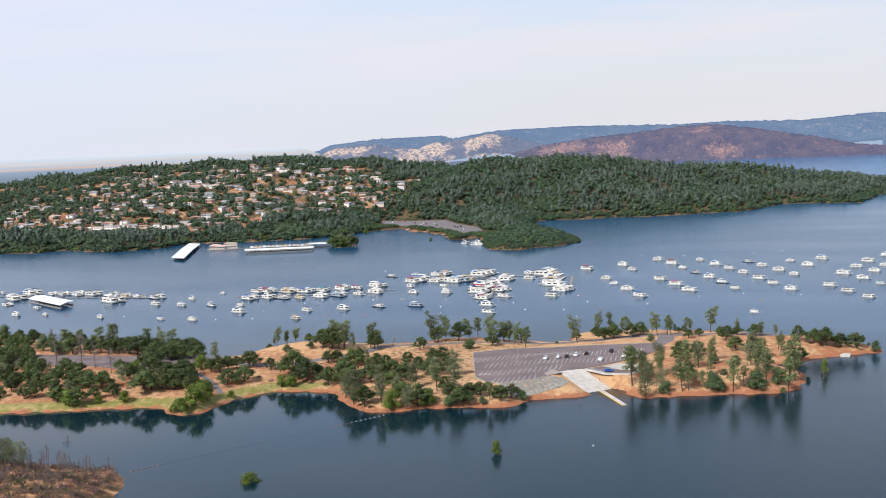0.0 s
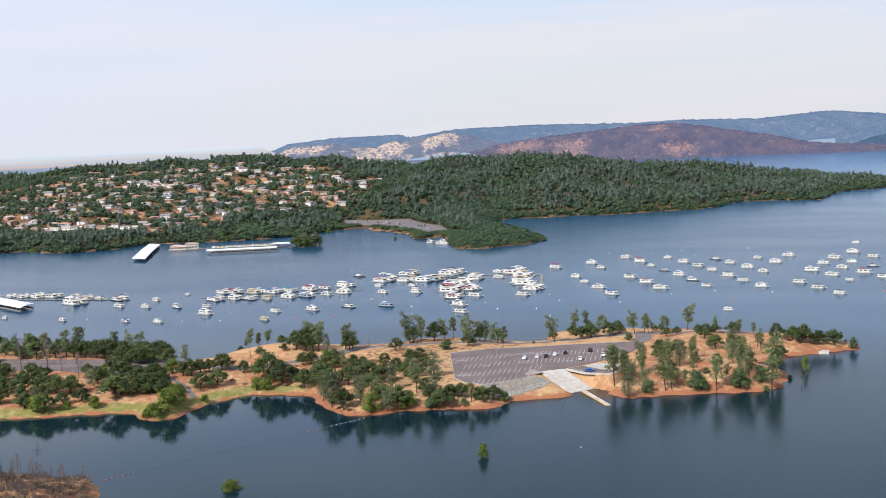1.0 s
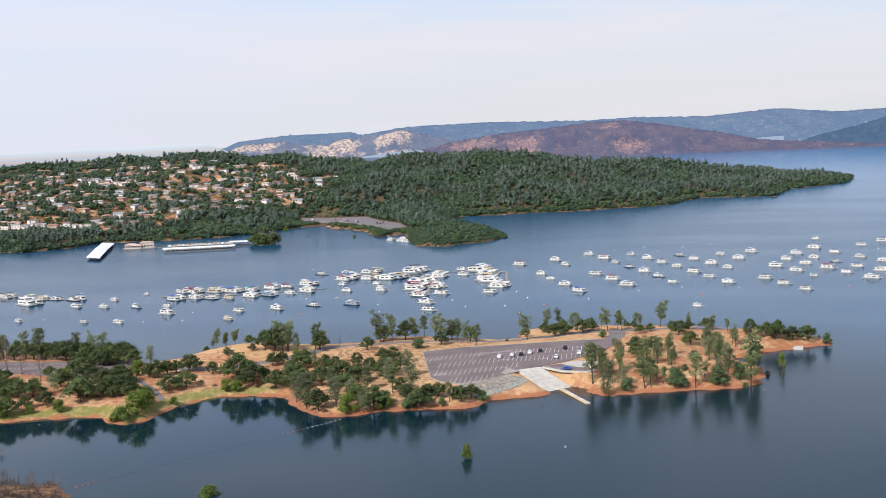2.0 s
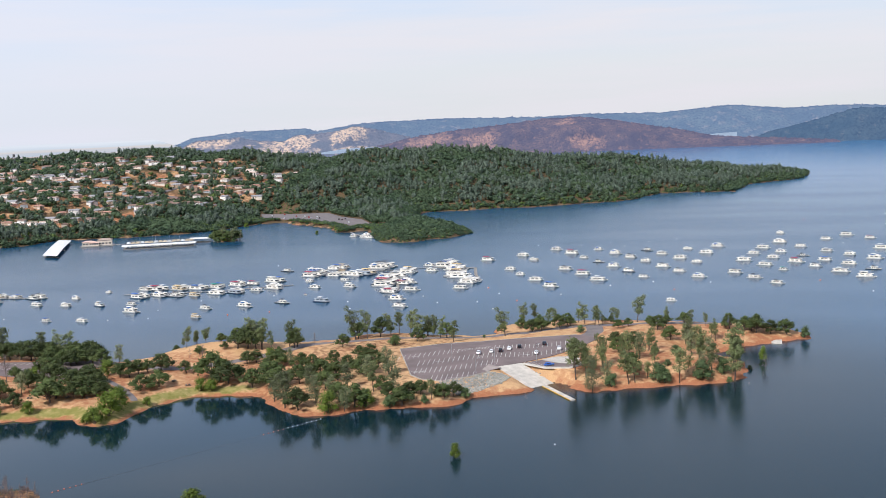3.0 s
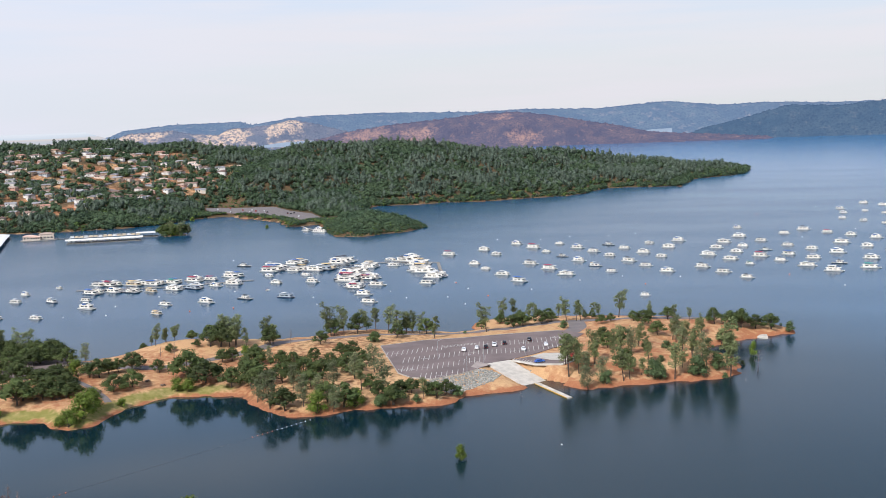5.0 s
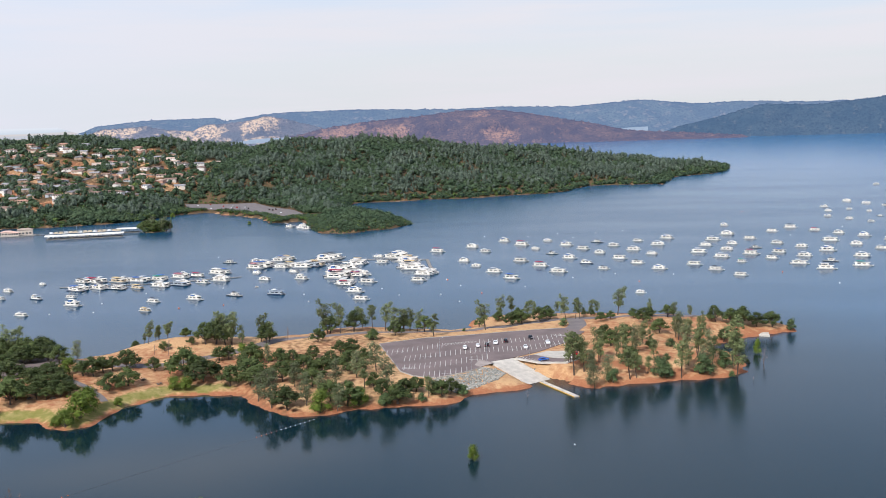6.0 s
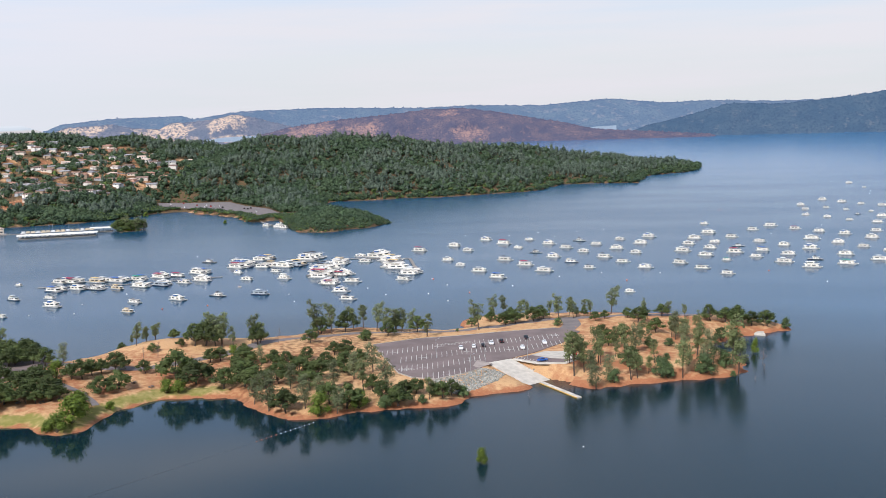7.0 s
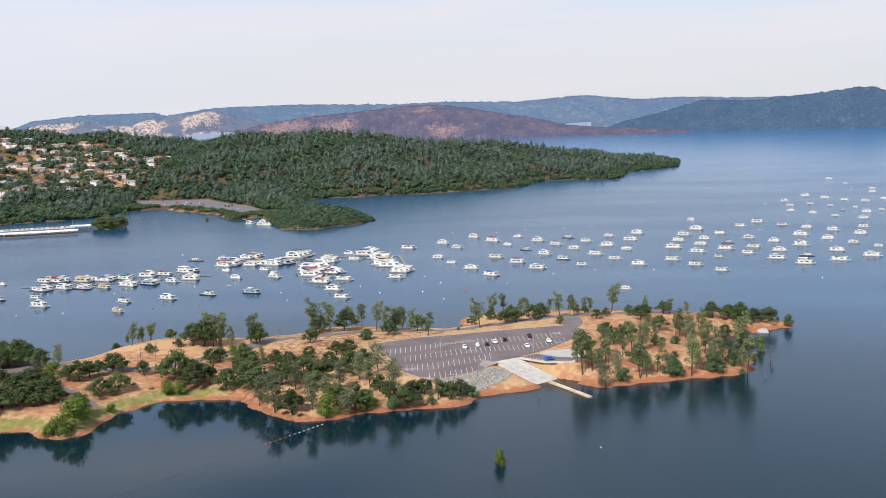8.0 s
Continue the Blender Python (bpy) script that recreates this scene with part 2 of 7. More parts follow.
WATER, GROUND = make_water(), make_ground()
LEAF_OAK = mat("oak_leaves", (0.066, 0.096, 0.026), 0.8, spread=0.2, scale=0.35, second=(0.104, 0.130, 0.038), island=0.3, piece=0.32, leafy=0.35)
LEAF_PINE = mat("pine_needles", (0.150, 0.182, 0.070), 0.85, spread=0.2, scale=0.4, second=(0.200, 0.222, 0.094), island=0.3, piece=0.3, leafy=0.35)
LEAF_GREY = mat("grey_pine_needles", (0.165, 0.188, 0.090), 0.85, spread=0.2, scale=0.4, second=(0.205, 0.220, 0.112), island=0.3, piece=0.3, leafy=0.35)
LEAF_BRIGHT = mat("willow_leaves", (0.125, 0.185, 0.018), 0.7, spread=0.2, scale=0.6, second=(0.175, 0.225, 0.03), island=0.35, piece=0.2, leafy=0.35)
BARK = mat("bark", (0.10, 0.07, 0.05), 0.9, spread=0.2, scale=2.0, second=(0.06, 0.045, 0.035), bump=0.05, bump_scale=6)
DEAD_WOOD = mat("dead_wood", (0.19, 0.145, 0.13), 0.9, spread=0.2, scale=2.0, second=(0.11, 0.085, 0.078))
FOREST_DARK = mat("far_forest_leaves", (0.060, 0.098, 0.050), 0.9, spread=0.25, scale=0.03, second=(0.088, 0.130, 0.062), island=0.35, leafy=0.35)
# grey pine green, with the bluish haze before these trees put into the colour
FOREST_GREY_HAZED = mat("far_hazed_pine_needles", (0.106, 0.144, 0.100), 0.9, spread=0.25, scale=0.03, second=(0.142, 0.178, 0.130), island=0.35, leafy=0.35)
FOREST_LIGHT = mat("far_bright_leaves", (0.10, 0.155, 0.036), 0.9, spread=0.25, scale=0.05, second=(0.145, 0.195, 0.055), island=0.4, leafy=0.35)

# ---- small mesh helpers ----


def mesh_object(name, verts, faces, material, parent=None, label="", smooth=False):
    me = bpy.data.meshes.new(name)
    me.from_pydata(verts, [], faces)
    me.materials.append(material)
    if smooth:
        me.polygons.foreach_set("use_smooth", [True] * len(me.polygons))
    me.update()
    ob = new(name, me)
    if parent:
        ob.parent = parent
    return tagged(ob, label)


def part(name, bm, material, parent=None, label=""):
    me = bpy.data.meshes.new(name)
    bm.to_mesh(me)
    bm.free()
    me.materials.append(material)
    ob = new(name, me)
    if parent:
        ob.parent = parent
    return tagged(ob, label)


def box(bm, x, y, z, sx, sy, sz, bevel=0.0, taper=1.0, turn=0.0):
    """A box with its base centre at (x, y, z); taper narrows its top."""
    made = bmesh.ops.create_cube(bm, size=1.0)["verts"]
    for v in made:
        k = taper if v.co.z > 0 else 1.0
        v.co = Vector((v.co.x * sx * k, v.co.y * sy * k, (v.co.z + 0.5) * sz))
        v.co = Matrix.Rotation(turn, 3, "Z") @ v.co + Vector((x, y, z))
    if bevel:
        edges = list({e for v in made for e in v.link_edges})
        bmesh.ops.bevel(bm, geom=edges, offset=bevel, segments=1, affect="EDGES")
    return made


def tube(bm, a, b, ra, rb, sides=6):
    a, b = Vector(a), Vector(b)
    turn = (b - a).to_track_quat("Z", "Y").to_matrix()
    rings = []
    for p, r in ((a, ra), (b, rb)):
        rings.append([bm.verts.new(p + turn @ Vector((r * math.cos(2 * math.pi * i / sides), r * math.sin(2 * math.pi * i / sides), 0))) for i in range(sides)])
    for i in range(sides):
        j = (i + 1) % sides
        bm.faces.new((rings[0][i], rings[0][j], rings[1][j], rings[1][i]))
    bm.faces.new(rings[1])
    bm.faces.new(rings[0][::-1])


# ---- the plan: shores and heights ----
SHORE_NEAR = [(-800, 330), (-600, 352), (-470, 372), (-403, 388), (-369, 399), (-354, 407), (-332, 413), (-319, 404), (-310, 401), (-306, 410), (-306, 425),
              (-301, 443), (-292, 455), (-272, 458), (-263, 456), (-254, 446), (-245, 435), (-230, 424), (-222, 425), (-206, 436), (-188, 441), (-173, 444),
              (-167, 452), (-165, 461), (-150, 467), (-141, 472), (-137, 483), (-132, 486), (-121, 477), (-113, 473), (-99, 481), (-77, 488), (-58, 493), (-51, 505)]
SHORE_BACK = [(-49, 520), (-50, 536), (-66, 553), (-53, 568), (-40, 581), (-24, 590), (-16, 596), (-15, 605), (-25, 616), (-50, 628), (-86, 634), (-114, 644),
              (-150, 641), (-175, 635), (-185, 625), (-185, 612), (-182, 601), (-192, 594), (-210, 597), (-235, 603), (-258, 600), (-268, 584), (-290, 572),
              (-318, 566), (-340, 556), (-352, 544), (-358, 530), (-366, 521), (-385, 526), (-403, 530), (-470, 548), (-560, 565), (-800, 600)]
SPIT = SHORE_NEAR + SHORE_BACK
KNOLL = [(-264, 270), (-268, 292), (-273, 304), (-278, 313), (-288, 320), (-314, 320), (-341, 320), (-380, 322), (-450, 316), (-450, 180), (-330, 180), (-280, 235)]
RIDGE_WEST = [(-2900, 900), (-1700, 1080), (-1250, 1085), (-1040, 1092), (-986, 1098), (-975, 1132), (-930, 1115), (-876, 1103), (-862, 1128), (-842, 1138),
              (-842, 1185), (-830, 1212), (-790, 1213), (-752, 1222), (-700, 1255), (-668, 1290), (-657, 1344), (-639, 1384), (-622, 1394), (-578, 1350),
              (-529, 1305), (-500, 1262), (-490, 1232), (-476, 1228), (-470, 1255), (-450, 1240), (-432, 1180), (-415, 1139), (-396, 1113), (-373, 1108)]
RIDGE_EAST = [(-341, 1141), (-321, 1190), (-334, 1240), (-385, 1303), (-418, 1340), (-445, 1418), (-460, 1502), (-428, 1514), (-395, 1520), (-365, 1545),
              (-312, 1548), (-280, 1569), (-229, 1601), (-194, 1614), (-169, 1672), (-160, 1726), (-142, 1764), (-103, 1772), (-35, 1762), (-22, 1850),
              (-10, 1934), (24, 1984), (59, 2014), (89, 2072), (104, 2190), (112, 2260), (60, 2330), (-200, 2400), (-500, 2450), (-900, 2500), (-1500, 2600), (-2900, 2700)]
RIDGE = RIDGE_WEST + RIDGE_EAST
CREST = [(-2900, 1850, 20), (-1717, 1850, 53), (-1500, 1850, 75), (-1259, 1850, 86), (-1048, 1850, 90), (-932, 1850, 84), (-819, 1850, 75), (-711, 1850, 67),
         (-606, 1840, 75), (-505, 1830, 77), (-408, 1850, 68), (-330, 1900, 56), (-250, 2000, 43), (-160, 2040, 36), (-60, 2060, 21), (60, 2130, 7), (100, 2190, 3)]
LOT = [(-218.5, 535.5), (-199, 549.5), (-181, 555.5), (-160, 565), (-142, 571.5), (-131, 575), (-121, 566), (-128.5, 540), (-141, 518), (-151.5, 505), (-161.5, 496), (-163, 486),
       (-169.5, 476), (-180, 466.5), (-190, 469.5), (-197, 477.5), (-205, 499)]
LOT_Z = 5.8
WEST_PARK = [(-520, 470), (-520, 492), (-444, 496), (-369, 505), (-361, 495), (-366, 463), (-382, 464), (-415, 471), (-470, 466)]
PAD = [(-151, 503), (-139, 494.5), (-126.5, 494.5), (-117, 510), (-127, 521), (-143, 514)]
RAMP_HEAD, RAMP_FOOT = (-156.0, 500.2), (-137.9, 483.6)
FAR_LOT = [(-692, 1492), (-640, 1480), (-592, 1490), (-545, 1414), (-500, 1362), (-470, 1300), (-484, 1272), (-527, 1330), (-582, 1372), (-640, 1408), (-660, 1420)]
HOUSES = [(-1900, 1230), (-1050, 1210), (-900, 1225), (-800, 1300), (-745, 1440), (-695, 1560), (-715, 1720), (-830, 1790), (-1100, 1815), (-1900, 1800)]


def shore_distance(x, y, poly):
    """Metres inland from the closed line poly; negative outside it."""
    p = np.array(poly, float)
    best = np.full(x.shape, 1e12)
    inside = np.zeros(x.shape, bool)
    for (ax, ay), (bx, by) in zip(p, np.roll(p, -1, 0)):
        dx, dy = bx - ax, by - ay
        t = np.clip(((x - ax) * dx + (y - ay) * dy) / (dx * dx + dy * dy), 0, 1)
        best = np.minimum(best, (x - ax - t * dx) ** 2 + (y - ay - t * dy) ** 2)
        if by != ay:
            inside ^= ((ay > y) != (by > y)) & (x < (bx - ax) * (y - ay) / (by - ay) + ax)
    return np.sqrt(best) * np.where(inside, 1, -1)


def crest_of(x, y):
    best, high = np.full(x.shape, 1e12), np.zeros(x.shape)
    for (ax, ay, az), (bx, by, bz) in zip(CREST, CREST[1:]):
        dx, dy = bx - ax, by - ay
        t = np.clip(((x - ax) * dx + (y - ay) * dy) / (dx * dx + dy * dy), 0, 1)
        d = (x - ax - t * dx) ** 2 + (y - ay - t * dy) ** 2
        high = np.where(d < best, az + t * (bz - az), high)
        best = np.minimum(best, d)
    return np.sqrt(best), high


def waves(x, y, size, seed):
    """A smooth, irregular swell of about -1 to 1, with bumps of that size in metres."""
    r = np.random.RandomState(seed)
    total = np.zeros(np.shape(x))
    for k in range(7):
        a, ph, f = r.uniform(0, 2 * math.pi), r.uniform(0, 2 * math.pi), 2 * math.pi / size * r.uniform(0.6, 1.7)
        total += np.sin((x * math.cos(a) + y * math.sin(a)) * f + ph)
    return total / 3.2


def smooth_step(v):
    v = np.clip(v, 0, 1)
    return v * v * (3 - 2 * v)


def height(x, y):
    x, y = np.asarray(x, float), np.asarray(y, float)
    wobble = waves(x, y, 14, 3) * 1.3 + waves(x, y, 5, 4) * 0.5
    s = shore_distance(x, y, SPIT) + wobble
    spit = np.where(s > 0, np.minimum(s, 2) * 0.35 + 5.2 * (1 - np.exp(-np.maximum(s, 0) / 17)), s * 0.25)
    spit = spit + np.where(s > 4, 0.25 * waves(x, y, 22, 5), 0)
    spit = spit + smooth_step(s / 14) * (4.3 * np.exp(-((x + 318) / 26) ** 2 - ((y - 535) / 17) ** 2) + 2.0 * np.exp(-((x + 275) / 30) ** 2 - ((y - 540) / 16) ** 2))
    east = smooth_step((x + 120) / 30) * smooth_step(s / 25)
    spit = spit + east * 1.5
    for outline, level, soft in ((LOT, LOT_Z - 0.25, 7.0), (PAD, LOT_Z - 0.25, 9.0), (WEST_PARK, 5.1, 10.0)):
        flat = smooth_step(1 - (-shore_distance(x, y, outline)) / soft)
        spit = np.where(s > 0, spit * (1 - flat) + level * flat, spit)
    ux, uy = RAMP_FOOT[0] - RAMP_HEAD[0], RAMP_FOOT[1] - RAMP_HEAD[1]
    run = ((x - RAMP_HEAD[0]) * ux + (y - RAMP_HEAD[1]) * uy) / (ux * ux + uy * uy)
    off = np.abs((x - RAMP_HEAD[0]) * uy - (y - RAMP_HEAD[1]) * ux) / math.hypot(ux, uy)
    bed = LOT_Z * (1 - run) - 0.7
    spit = np.where((run > -0.05) & (run < 1.4) & (off < 8.4), np.minimum(spit, bed), spit)
    k = shore_distance(x, y, KNOLL) + wobble
    knoll = np.where(k > 0, np.minimum(k, 1.5) * 0.35 + 7.0 * (1 - np.exp(-k / 30)), k * 0.25)
    r = shore_distance(x, y, RIDGE) + waves(x, y, 40, 6) * 4
    d, high = crest_of(x, y)
    inland = np.maximum(r, 0)
    ridge = np.where(r > 0, np.minimum(inland * 0.3, 1.5) + high * (inland / (inland + d + 1e-6)) ** 0.92 + smooth_step(r / 120) * waves(x, y, 170, 7) * 5, r * 0.25)
    flat = smooth_step(1 - (-shore_distance(x, y, FAR_LOT)) / 95.0)
    ridge = np.where(r > 0, ridge * (1 - flat) + 3.5 * flat, ridge)
    isle = 15 - np.hypot((x + 598) / 1.2, y - 1160) + waves(x, y, 12, 8) * 2
    isle = np.where(isle > 0, np.minimum(isle * 0.15, 0.6), isle * 0.25)
    return np.maximum(np.maximum(np.maximum(spit, knoll), np.maximum(ridge, isle)), -8.0)


def axis(*runs):
    """Grid lines: runs of (from, to, step)."""
    return np.unique(np.concatenate([np.arange(a, b, s) for a, b, s in runs]).round(2))


LAND_GRID = []


def make_land():
    xs = axis((-4900, -2900, 400), (-2900, -1300, 40), (-1300, -430, 14), (-430, -10, 2.6), (-10, 140, 14), (140, 4901, 280))
    ys = axis((-400, 160, 80), (160, 340, 5), (340, 660, 2.6), (660, 1060, 40), (1060, 1860, 14), (1860, 2460, 30), (2460, 4901, 240))
    gx, gy = np.meshgrid(xs, ys)
    z = height(gx, gy)
    LAND_GRID.extend((xs, ys, z))
    nx, ny = len(xs), len(ys)
    verts = np.stack([gx.ravel(), gy.ravel(), z.ravel()], 1)
    i = (np.arange(ny - 1)[:, None] * nx + np.arange(nx - 1)[None, :]).ravel()
    faces = np.stack([i, i + 1, i + nx + 1, i + nx], 1)
    ob = mesh_object("ground", verts.tolist(), faces.tolist(), GROUND, smooth=True)
    tagged(ob, "dry golden grass and red soil banks round the lake", "ground", kind="structure")
    s = shore_distance(gx, gy, SPIT)
    r = shore_distance(gx, gy, RIDGE)
    soil = np.clip(1.05 - s / (6 - 3.6 * smooth_step((-262 - gx) / 12) * (gy < 470)), 0, 1) * (s > -30)
    soil = np.maximum(soil, np.where((s > 0) & (gx < -230), 0.52 + 0.2 * waves(gx, gy, 30, 11) - 0.6 * np.exp(-((gx + 305) / 45) ** 2 - ((gy - 538) / 20) ** 2), 0))
    soil = np.maximum(soil, (s > 0) * 0.28 * (waves(gx, gy, 25, 12) + 0.6))
    soil = np.maximum(soil, (r > -20) * (0.6 + 0.3 * waves(gx, gy, 60, 13)))
    soil = np.maximum(soil, np.where((gy < 340) & (s < 0), 0.6, 0))
    soil = np.maximum(soil, (s > 0) * smooth_step((gx + 160) / 40) * (0.48 + 0.22 * waves(gx, gy, 18, 16)))
    lawn = np.clip(1.3 - np.abs(s - 4.8) / 4.6, 0, 1) * smooth_step((-262 - gx) / 12) * (gy < 470) * (s > 0.2)
    forest = shore_distance(gx, gy, HOUSES)
    litter = np.where((r > 8) & (forest < 0), 0.95, 0.25 * (r > 8))
    litter = np.where((r > 8) & (forest >= 0), 0.60 + 0.38 * waves(gx, gy, 45, 17), litter)
    litter = np.maximum(litter, np.where((s > 0) & (gx > -262) & (gx < -195), 0.35, 0))
    litter = np.where((r > -12) & (r < 9), 0.86 + 0.3 * waves(gx, gy, 50, 14), litter)
    litter = np.maximum(litter, np.where((gy < 345) & (s < 0), 0.55 + 0.3 * waves(gx, gy, 12, 15), 0))
    rgb = np.stack([soil.ravel(), lawn.ravel(), litter.ravel(), np.ones(nx * ny)], 1).clip(0, 1)
    layer = ob.data.color_attributes.new("cover", "FLOAT_COLOR", "POINT")
    layer.data.foreach_set("color", rgb.astype(np.float32).ravel())


make_land()


def ground_at(x, y):
    """The land's height there, from its grid."""
    xs, ys, z = LAND_GRID
    i, j = int(np.searchsorted(xs, x)) - 1, int(np.searchsorted(ys, y)) - 1
    u, v = (x - xs[i]) / (xs[i + 1] - xs[i]), (y - ys[j]) / (ys[j + 1] - ys[j])
    return float((z[j, i] * (1 - u) + z[j, i + 1] * u) * (1 - v) + (z[j + 1, i] * (1 - u) + z[j + 1, i + 1] * u) * v)


def inland(x, y, poly):
    """Metres inside the closed line, for one point."""
    best, inside = 1e12, False
    for (ax, ay), (bx, by) in zip(poly, poly[1:] + poly[:1]):
        dx, dy = bx - ax, by - ay
        t = min(1.0, max(0.0, ((x - ax) * dx + (y - ay) * dy) / (dx * dx + dy * dy)))
        best = min(best, (x - ax - t * dx) ** 2 + (y - ay - t * dy) ** 2)
        if (ay > y) != (by > y) and x < dx * (y - ay) / dy + ax:
            inside = not inside
    return math.sqrt(best) * (1 if inside else -1)


def make_lake():
    xs = np.linspace(-4900, 4900, 29)
    ys = np.linspace(-500, 4900, 19)
    gx, gy = np.meshgrid(xs, ys)
    i = (np.arange(18)[:, None] * 29 + np.arange(28)[None, :]).ravel()
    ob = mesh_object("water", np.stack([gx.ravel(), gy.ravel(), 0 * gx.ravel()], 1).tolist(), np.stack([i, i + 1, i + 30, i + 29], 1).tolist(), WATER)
    tagged(ob, "calm grey-blue lake water with faint ripples", "water", kind="structure")


make_lake()

# ---- the far distance, as seen from the middle of the flight ----
FAR_EYE = (-80.0, 0.0, 116.5)


def hills(name, label, crest, base, near, far, material, rough=5.0, seed=1, trees=0, bare=()):
    """A range of hills: crest and base are (bearing, elevation) in degrees from the flight; near and far its depth in metres."""
    a = np.arange(crest[0][0], crest[-1][0] + 0.01, 0.12)
    top = np.interp(a, [c[0] for c in crest], [c[1] for c in crest])
    low = np.interp(a, [c[0] for c in base], [c[1] for c in base])
    rows = 16
    verts, faces = [], []
    for j in range(rows + 1):
        t = j / rows
        dist = near + (far - near) * t
        zt = FAR_EYE[2] + far * np.tan(np.radians(top))
        zb = np.minimum(FAR_EYE[2] + near * np.tan(np.radians(low)), -1.0 if near > 3500 and rough > 2 else 1e9)
        z = zb + (zt - zb) * (t ** 0.8)
        px, py = FAR_EYE[0] + dist * np.sin(np.radians(a)), FAR_EYE[1] + dist * np.cos(np.radians(a))
        bump = waves(px, py, 150, seed) * rough * math.sin(math.pi * min(1, t * 1.02)) + waves(px, py, 45, seed + 1) * rough * 0.3 * (t > 0)
        shift = waves(px, py, 260, seed + 2) * 30 * math.sin(math.pi * t)
        verts += [(FAR_EYE[0] + (dist + sh) * math.sin(radians(b)), FAR_EYE[1] + (dist + sh) * math.cos(radians(b)), zz + bb) for b, zz, bb, sh in zip(a, z, bump, shift)]
    n = len(a)
    for j in range(rows):
        faces += [(j * n + i, j * n + i + 1, (j + 1) * n + i + 1, (j + 1) * n + i) for i in range(n - 1)]
    back = len(verts)
    verts += [(v[0], v[1] + 5, -30) for v in verts[rows * n:rows * n + n]]
    faces += [(rows * n + i, rows * n + i + 1, back + i + 1, back + i) for i in range(n - 1)]
    ob = mesh_object(name, verts, faces, material, smooth=True)
    tagged(ob, label, "hills", kind="structure")
    if bare:      # (bearing, height share, half width, half height) of each bare slope
        amount = np.zeros((rows + 1, n))
        for b, h, wb, wh in bare:
            amount = np.maximum(amount, np.exp(-((a[None, :] - b) / wb) ** 4 - ((np.arange(rows + 1)[:, None] / rows - h) / wh) ** 4))
        layer = ob.data.attributes.new("bare", "FLOAT", "POINT")
        layer.data.foreach_set("value", np.concatenate([amount.ravel(), np.zeros(n)]).astype(np.float32))
    if trees:
        r = np.random.RandomState(seed)
        tv, tf = [], []
        for k in range(trees):
            b = r.uniform(a[0], a[-1])
            t = r.choice([1.0, r.uniform(0.1, 1), r.uniform(0.1, 1)])
            i = min(n - 1, int((b - a[0]) / 0.12))
            x, y, z = verts[int(t * rows) * n + i]
            h, w = r.uniform(1.0, 2.6) + 3.2 * r.rand() ** 4, r.uniform(1.5, 4.0)
            x, z = x + r.uniform(-5, 5), z - r.uniform(0, 1.2)
            c = len(tv)
            tv += [(x - w, y, z - 1), (x + w, y, z - 1), (x + w * 0.7, y - 2, z + h * 0.7), (x, y, z + h), (x - w * 0.8, y - 2, z + h * 0.6), (x, y - w, z - 1)]
            tf += [(c, c + 5, c + 4), (c + 5, c + 1, c + 2), (c + 5, c + 2, c + 4), (c + 4, c + 2, c + 3)]
        wood = mesh_object("hill_trees", tv, tf, material)
        tagged(wood, "sparse trees on the skyline of the far hills", "trees", kind="stuff")
    return ob


HILL_BLUE = make_backdrop("far_hazy_hills", (0.035, 0.05, 0.055), (0.06, 0.075, 0.07), (0.13, 0.115, 0.10), (0.128, 0.178, 0.285), amount=(0.56, 0.68))
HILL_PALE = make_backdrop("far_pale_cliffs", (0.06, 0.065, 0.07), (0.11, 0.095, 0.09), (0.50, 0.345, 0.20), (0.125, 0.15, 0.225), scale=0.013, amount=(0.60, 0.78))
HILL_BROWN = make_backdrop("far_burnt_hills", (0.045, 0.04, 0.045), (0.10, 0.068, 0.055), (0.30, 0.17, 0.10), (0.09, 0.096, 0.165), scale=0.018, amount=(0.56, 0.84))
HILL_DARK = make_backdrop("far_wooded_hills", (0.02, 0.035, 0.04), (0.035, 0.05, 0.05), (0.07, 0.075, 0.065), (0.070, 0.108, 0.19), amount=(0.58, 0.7))


